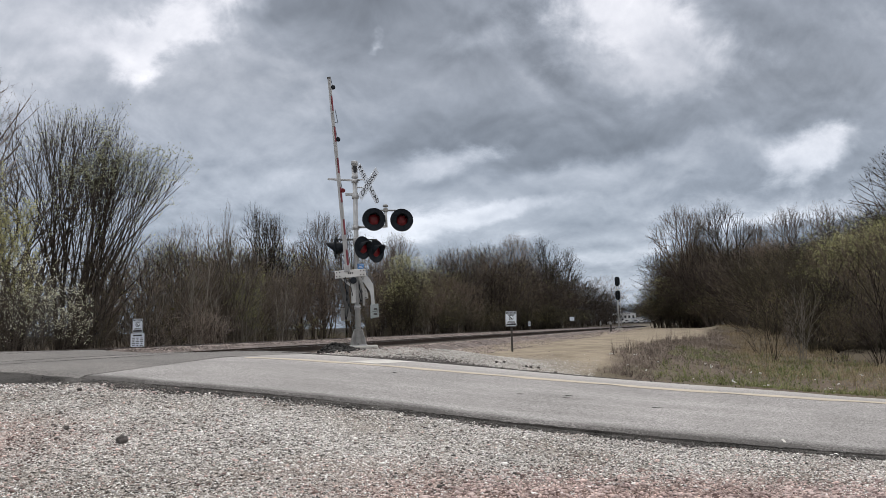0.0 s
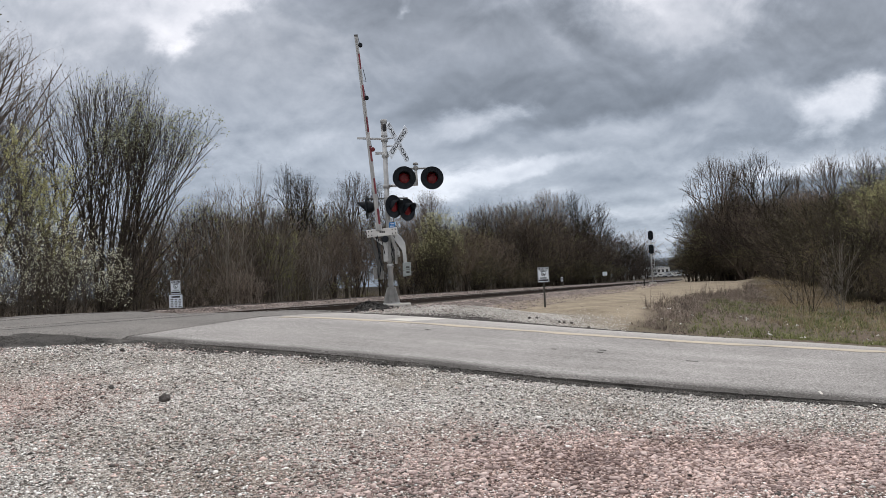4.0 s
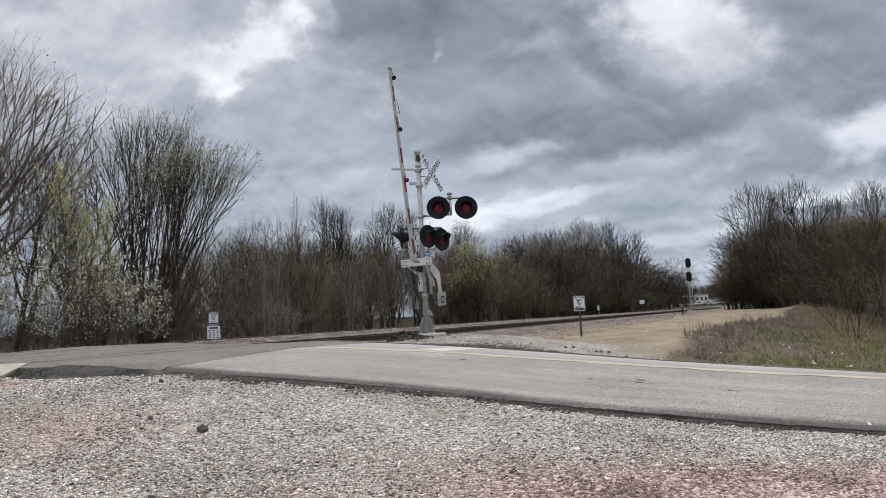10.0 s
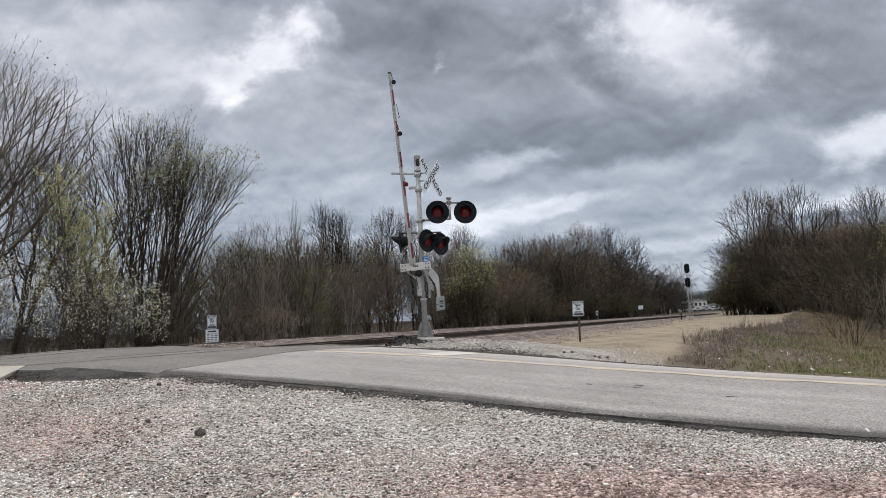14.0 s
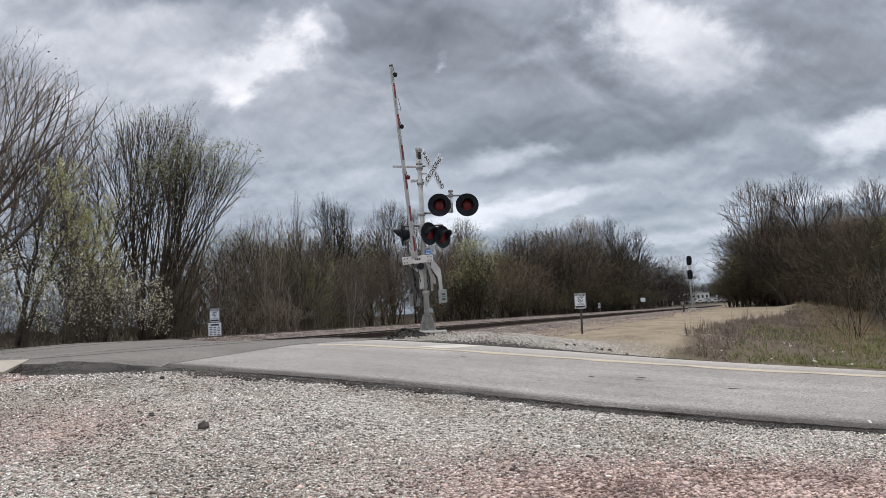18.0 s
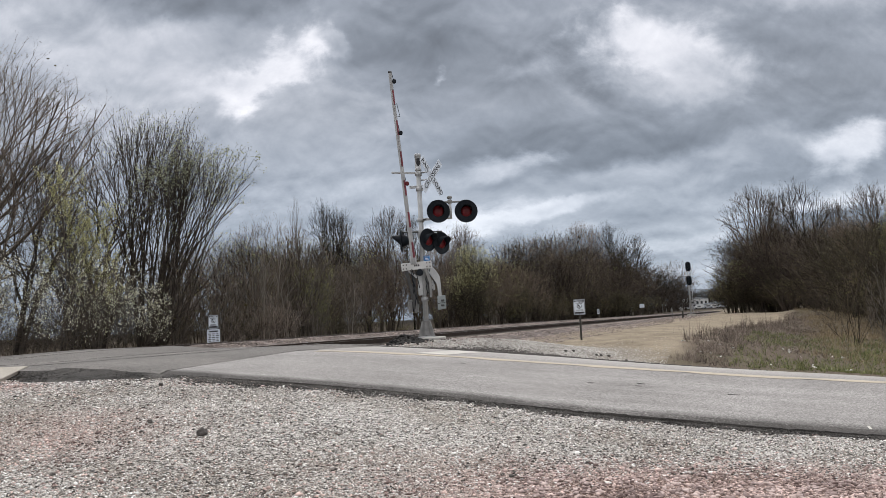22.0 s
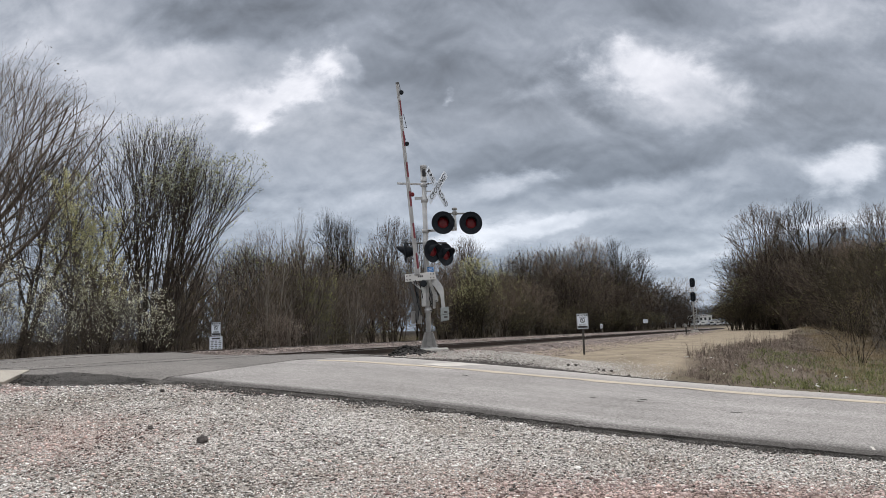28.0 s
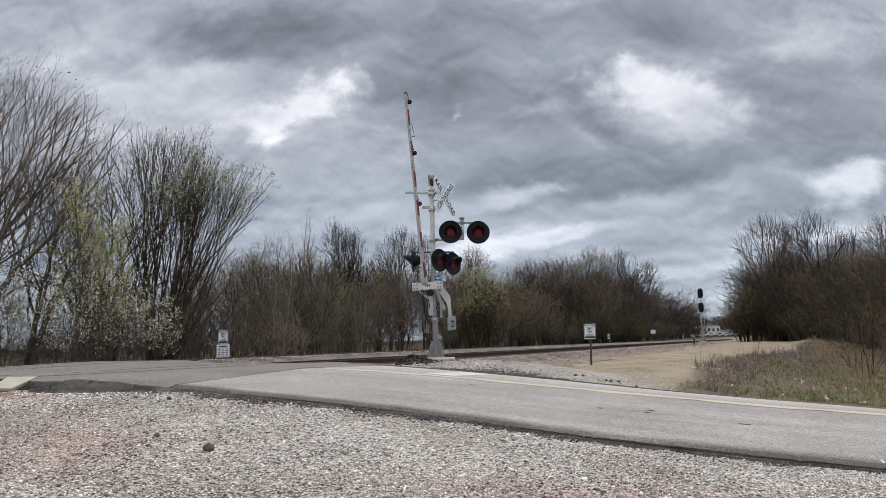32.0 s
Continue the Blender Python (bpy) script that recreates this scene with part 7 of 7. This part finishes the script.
BRIGHT_GAPS = ((0.336, 0.363, 0.128, 0.069, -10, 0.800, 0.8, 0.5), (0.321, 0.371, 0.091, 0.040, -13, 0.845, 0.6, 0.7), (0.373, 0.311, 0.087, 0.044, 27, 0.700, 1.0, 0.4), (-0.223, 0.366, 0.124, 0.055, 37, 0.745, 1.0, 0.6), (-0.173, 0.405, 0.055, 0.026, 12, 0.860, 0.7, 0.9), (-0.210, 0.373, 0.052, 0.025, 27, 0.865, 0.7, 0.9), (-0.246, 0.342, 0.045, 0.020, 37, 0.860, 0.7, 0.9), (-0.267, 0.312, 0.031, 0.025, 42, 0.870, 0.7, 0.9), (-0.325, 0.329, 0.066, 0.025, 12, 0.765, 0.9, 0.8), (-0.344, 0.306, 0.044, 0.019, 2, 0.745, 0.9, 0.8))
PALE_WISPS = ((0.147, 0.343, 0.045, 0.022, 17, 0.650, 1.0, 0.8), (0.197, 0.297, 0.048, 0.017, -33, 0.640, 1.0, 0.8), (0.020, 0.341, 0.011, 0.010, 62, 0.760, 1.0, 0.9), (-0.487, 0.336, 0.087, 0.036, 12, 0.725, 1.0, 0.6), (-0.100, 0.242, 0.051, 0.022, 32, 0.680, 0.9, 0.8), (-0.132, 0.404, 0.022, 0.029, 62, 0.620, 0.8, 0.8), (-0.165, 0.178, 0.095, 0.025, 7, 0.695, 0.9, 0.6), (-0.227, 0.225, 0.058, 0.029, 22, 0.655, 0.9, 0.6))
LOW_BANKS = ((0.083, 0.198, 0.080, 0.016, 8, 0.715, 0.7, 0.7), (0.260, 0.180, 0.117, 0.019, 10, 0.665, 0.8, 0.6), (0.387, 0.201, 0.095, 0.022, 17, 0.655, 0.8, 0.6), (0.458, 0.162, 0.124, 0.013, 5, 0.585, 0.7, 0.5), (0.506, 0.207, 0.066, 0.029, 12, 0.635, 0.8, 0.5), (0.565, 0.208, 0.055, 0.035, 22, 0.825, 0.6, 0.6), (0.536, 0.134, 0.139, 0.013, 5, 0.800, 0.8, 0.6), (0.257, 0.147, 0.146, 0.016, 10, 0.685, 0.8, 0.6))
LOW_GAPS = ((0.065, 0.126, 0.095, 0.025, 10, 0.800, 0.8, 0.6), (0.050, 0.123, 0.058, 0.016, 7, 0.875, 0.7, 0.6), (0.128, 0.133, 0.058, 0.012, 12, 0.850, 0.7, 0.6), (0.184, 0.143, 0.095, 0.009, 10, 0.775, 0.8, 0.6), (0.285, 0.121, 0.095, 0.017, 6, 0.625, 0.7, 0.5), (0.167, 0.110, 0.051, 0.010, 6, 0.700, 0.8, 0.5), (0.312, 0.082, 0.087, 0.012, 4, 0.735, 0.8, 0.5), (0.404, 0.140, 0.087, 0.016, 7, 0.700, 0.8, 0.5), (0.316, 0.045, 0.146, 0.033, 2, 0.755, 0.9, 0.3), (0.291, 0.105, 0.066, 0.009, 5, 0.680, 0.8, 0.5))


def cloud_material():
    m = bpy.data.materials.new("cloud layer")
    m.use_nodes = True
    n, l = m.node_tree.nodes, m.node_tree.links
    n.remove(n["Principled BSDF"])
    co = n.new("ShaderNodeTexCoord")

    def calc(op, a, b=None, c=None):
        k = n.new("ShaderNodeMath")
        k.operation = op
        for i, v in enumerate((a, b, c)):
            if v is None:
                continue
            if isinstance(v, (int, float)):
                k.inputs[i].default_value = v
            else:
                l.new(v, k.inputs[i])
        return k.outputs[0]

    def noise_tex(source, size, detail, rough, move, warp=0.0):
        mp, t = n.new("ShaderNodeMapping"), n.new("ShaderNodeTexNoise")
        mp.inputs["Scale"].default_value = (1 / size, 1 / size, 1 / size)
        mp.inputs["Location"].default_value = move
        t.inputs["Scale"].default_value, t.inputs["Detail"].default_value, t.inputs["Roughness"].default_value = 1.0, detail, rough
        t.inputs["Distortion"].default_value = warp
        l.new(source, mp.inputs["Vector"]), l.new(mp.outputs[0], t.inputs["Vector"])
        return t

    # the layer seen from below: far banks keep their height
    xyz = n.new("ShaderNodeSeparateXYZ")
    l.new(co.outputs["Object"], xyz.inputs[0])
    depth = calc("MAXIMUM", xyz.outputs[1], 60.0)
    across = calc("DIVIDE", xyz.outputs[0], depth)
    steep = calc("MAXIMUM", calc("DIVIDE", calc("SUBTRACT", xyz.outputs[2], EYE_Z), depth), 0.0)
    fan = n.new("ShaderNodeCombineXYZ")
    l.new(calc("MULTIPLY", across, 9.0), fan.inputs[0])
    l.new(calc("MULTIPLY", calc("POWER", steep, 0.62), 11.5), fan.inputs[1])
    # billows push the edges of every bank about
    curl = noise_tex(fan.outputs[0], 1.0, 5, 0.55, (3.1, 1.7, 0), 0.2)
    sep = n.new("ShaderNodeSeparateColor")
    l.new(curl.outputs["Color"], sep.inputs[0])
    reach = calc("MULTIPLY_ADD", steep, 0.30, 0.02)
    place = n.new("ShaderNodeCombineXYZ")
    l.new(calc("MULTIPLY_ADD", calc("SUBTRACT", sep.outputs[0], 0.5), reach, across), place.inputs[0])
    l.new(calc("MULTIPLY_ADD", calc("SUBTRACT", sep.outputs[1], 0.5), calc("MULTIPLY", reach, 0.6), steep), place.inputs[1])
    puffs = calc("SUBTRACT", noise_tex(fan.outputs[0], 0.75, 7, 0.62, (7.3, 2.9, 0), 0.25).outputs[0], 0.5)
    wisps = calc("SUBTRACT", noise_tex(fan.outputs[0], 1.5, 5, 0.5, (1.3, 8.9, 0), 0.3).outputs[0], 0.5)
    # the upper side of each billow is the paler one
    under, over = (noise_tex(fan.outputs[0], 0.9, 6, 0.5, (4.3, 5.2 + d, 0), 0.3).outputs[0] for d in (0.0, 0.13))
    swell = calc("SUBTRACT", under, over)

    def bank(tone, u, v, ru, rv, turn, own, soft, ragged):
        """Lays one bank or gap of its own tone over the rest."""
        mp, far, edge, mix = n.new("ShaderNodeMapping"), n.new("ShaderNodeVectorMath"), n.new("ShaderNodeMapRange"), n.new("ShaderNodeMix")
        mp.vector_type, far.operation = "TEXTURE", "LENGTH"
        mp.inputs["Location"].default_value, mp.inputs["Rotation"].default_value, mp.inputs["Scale"].default_value = (u, v, 0), (0, 0, radians(turn)), (ru * 1.4, rv * 1.4, 1)
        l.new(place.outputs[0], mp.inputs["Vector"]), l.new(mp.outputs[0], far.inputs[0])
        inside = calc("SUBTRACT", calc("MULTIPLY_ADD", puffs, ragged * 1.9, 1.0), far.outputs["Value"])
        edge.interpolation_type = "SMOOTHSTEP"
        edge.inputs["From Min"].default_value, edge.inputs["From Max"].default_value = 0.0, soft * 1.15
        l.new(inside, edge.inputs["Value"])
        mix.inputs["B"].default_value = own
        l.new(edge.outputs[0], mix.inputs["Factor"])
        if isinstance(tone, float):
            mix.inputs["A"].default_value = tone
        else:
            l.new(tone, mix.inputs["A"])
        return mix.outputs[0]

    tone = 0.62
    for group in (BROAD_TONES, DARK_BANKS, HIGH_BANKS, BRIGHT_GAPS, PALE_WISPS, LOW_BANKS, LOW_GAPS):
        for row in group:
            tone = bank(tone, *row)
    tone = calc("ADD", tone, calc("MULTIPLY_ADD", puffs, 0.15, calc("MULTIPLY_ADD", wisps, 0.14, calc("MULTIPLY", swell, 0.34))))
    ramp = n.new("ShaderNodeValToRGB")
    stops = ((0.40, (0.142, 0.158, 0.182)), (0.50, (0.218, 0.245, 0.282)), (0.60, (0.326, 0.360, 0.408)), (0.70, (0.478, 0.509, 0.558)), (0.80, (0.670, 0.690, 0.734)), (0.88, (0.846, 0.854, 0.886)), (0.95, (1.032, 1.038, 1.056)))
    e = ramp.color_ramp.elements
    while len(e) < len(stops):
        e.new(0.5)
    for el, (p, c) in zip(e, stops):
        el.position, el.color = p, rgba(c)
    l.new(tone, ramp.inputs[0])
    # bluer towards the horizon
    low, cool = n.new("ShaderNodeMapRange"), n.new("ShaderNodeMix")
    low.inputs["From Min"].default_value, low.inputs["From Max"].default_value, low.inputs["To Min"].default_value, low.inputs["To Max"].default_value = 0.05, 0.30, 1.0, 0.0
    cool.data_type, cool.blend_type = "RGBA", "MULTIPLY"
    cool.inputs[7].default_value = (0.93, 1.0, 1.07, 1)
    l.new(steep, low.inputs["Value"]), l.new(low.outputs[0], cool.inputs[0]), l.new(ramp.outputs[0], cool.inputs[6])
    veil = n.new("ShaderNodeBsdfTransparent")
    l.new(cool.outputs[2], veil.inputs[0])
    l.new(veil.outputs[0], n["Material Output"].inputs["Surface"])
    return m


CLOUD_Z = 140.0


def build_clouds():
    xs, ys = np.linspace(-4200, 4200, 29), np.concatenate([np.linspace(195, 1000, 40), np.linspace(1100, 4600, 30)])
    X, Y = np.meshgrid(xs, ys)
    Z = CLOUD_Z - 143 * ease(1500, 4600, Y)
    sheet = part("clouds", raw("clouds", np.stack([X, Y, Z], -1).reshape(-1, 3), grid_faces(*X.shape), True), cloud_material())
    return tagged(sheet, "broken grey rain clouds drifting away over the woods", "clouds", kind="structure")


gate = build_gate()
build_signs()
build_block_signal()
build_far_town()
edge_trees()
build_woods()
for proto in KINDS + SHRUBS + SAPLINGS:
    for ob in (*proto.children_recursive, proto):
        bpy.data.objects.remove(ob)
build_small()
lot_gravel()
far_gravel()
field_grass()
clouds = build_clouds()


def motions():
    """The clouds drift away from the camera for the whole clip."""
    walk(clouds, [(t, pose(0.1 * (t - 13), 3.0 * (t - 13), 0)) for t in (0, 8, 16, 24, 32)])


motions()
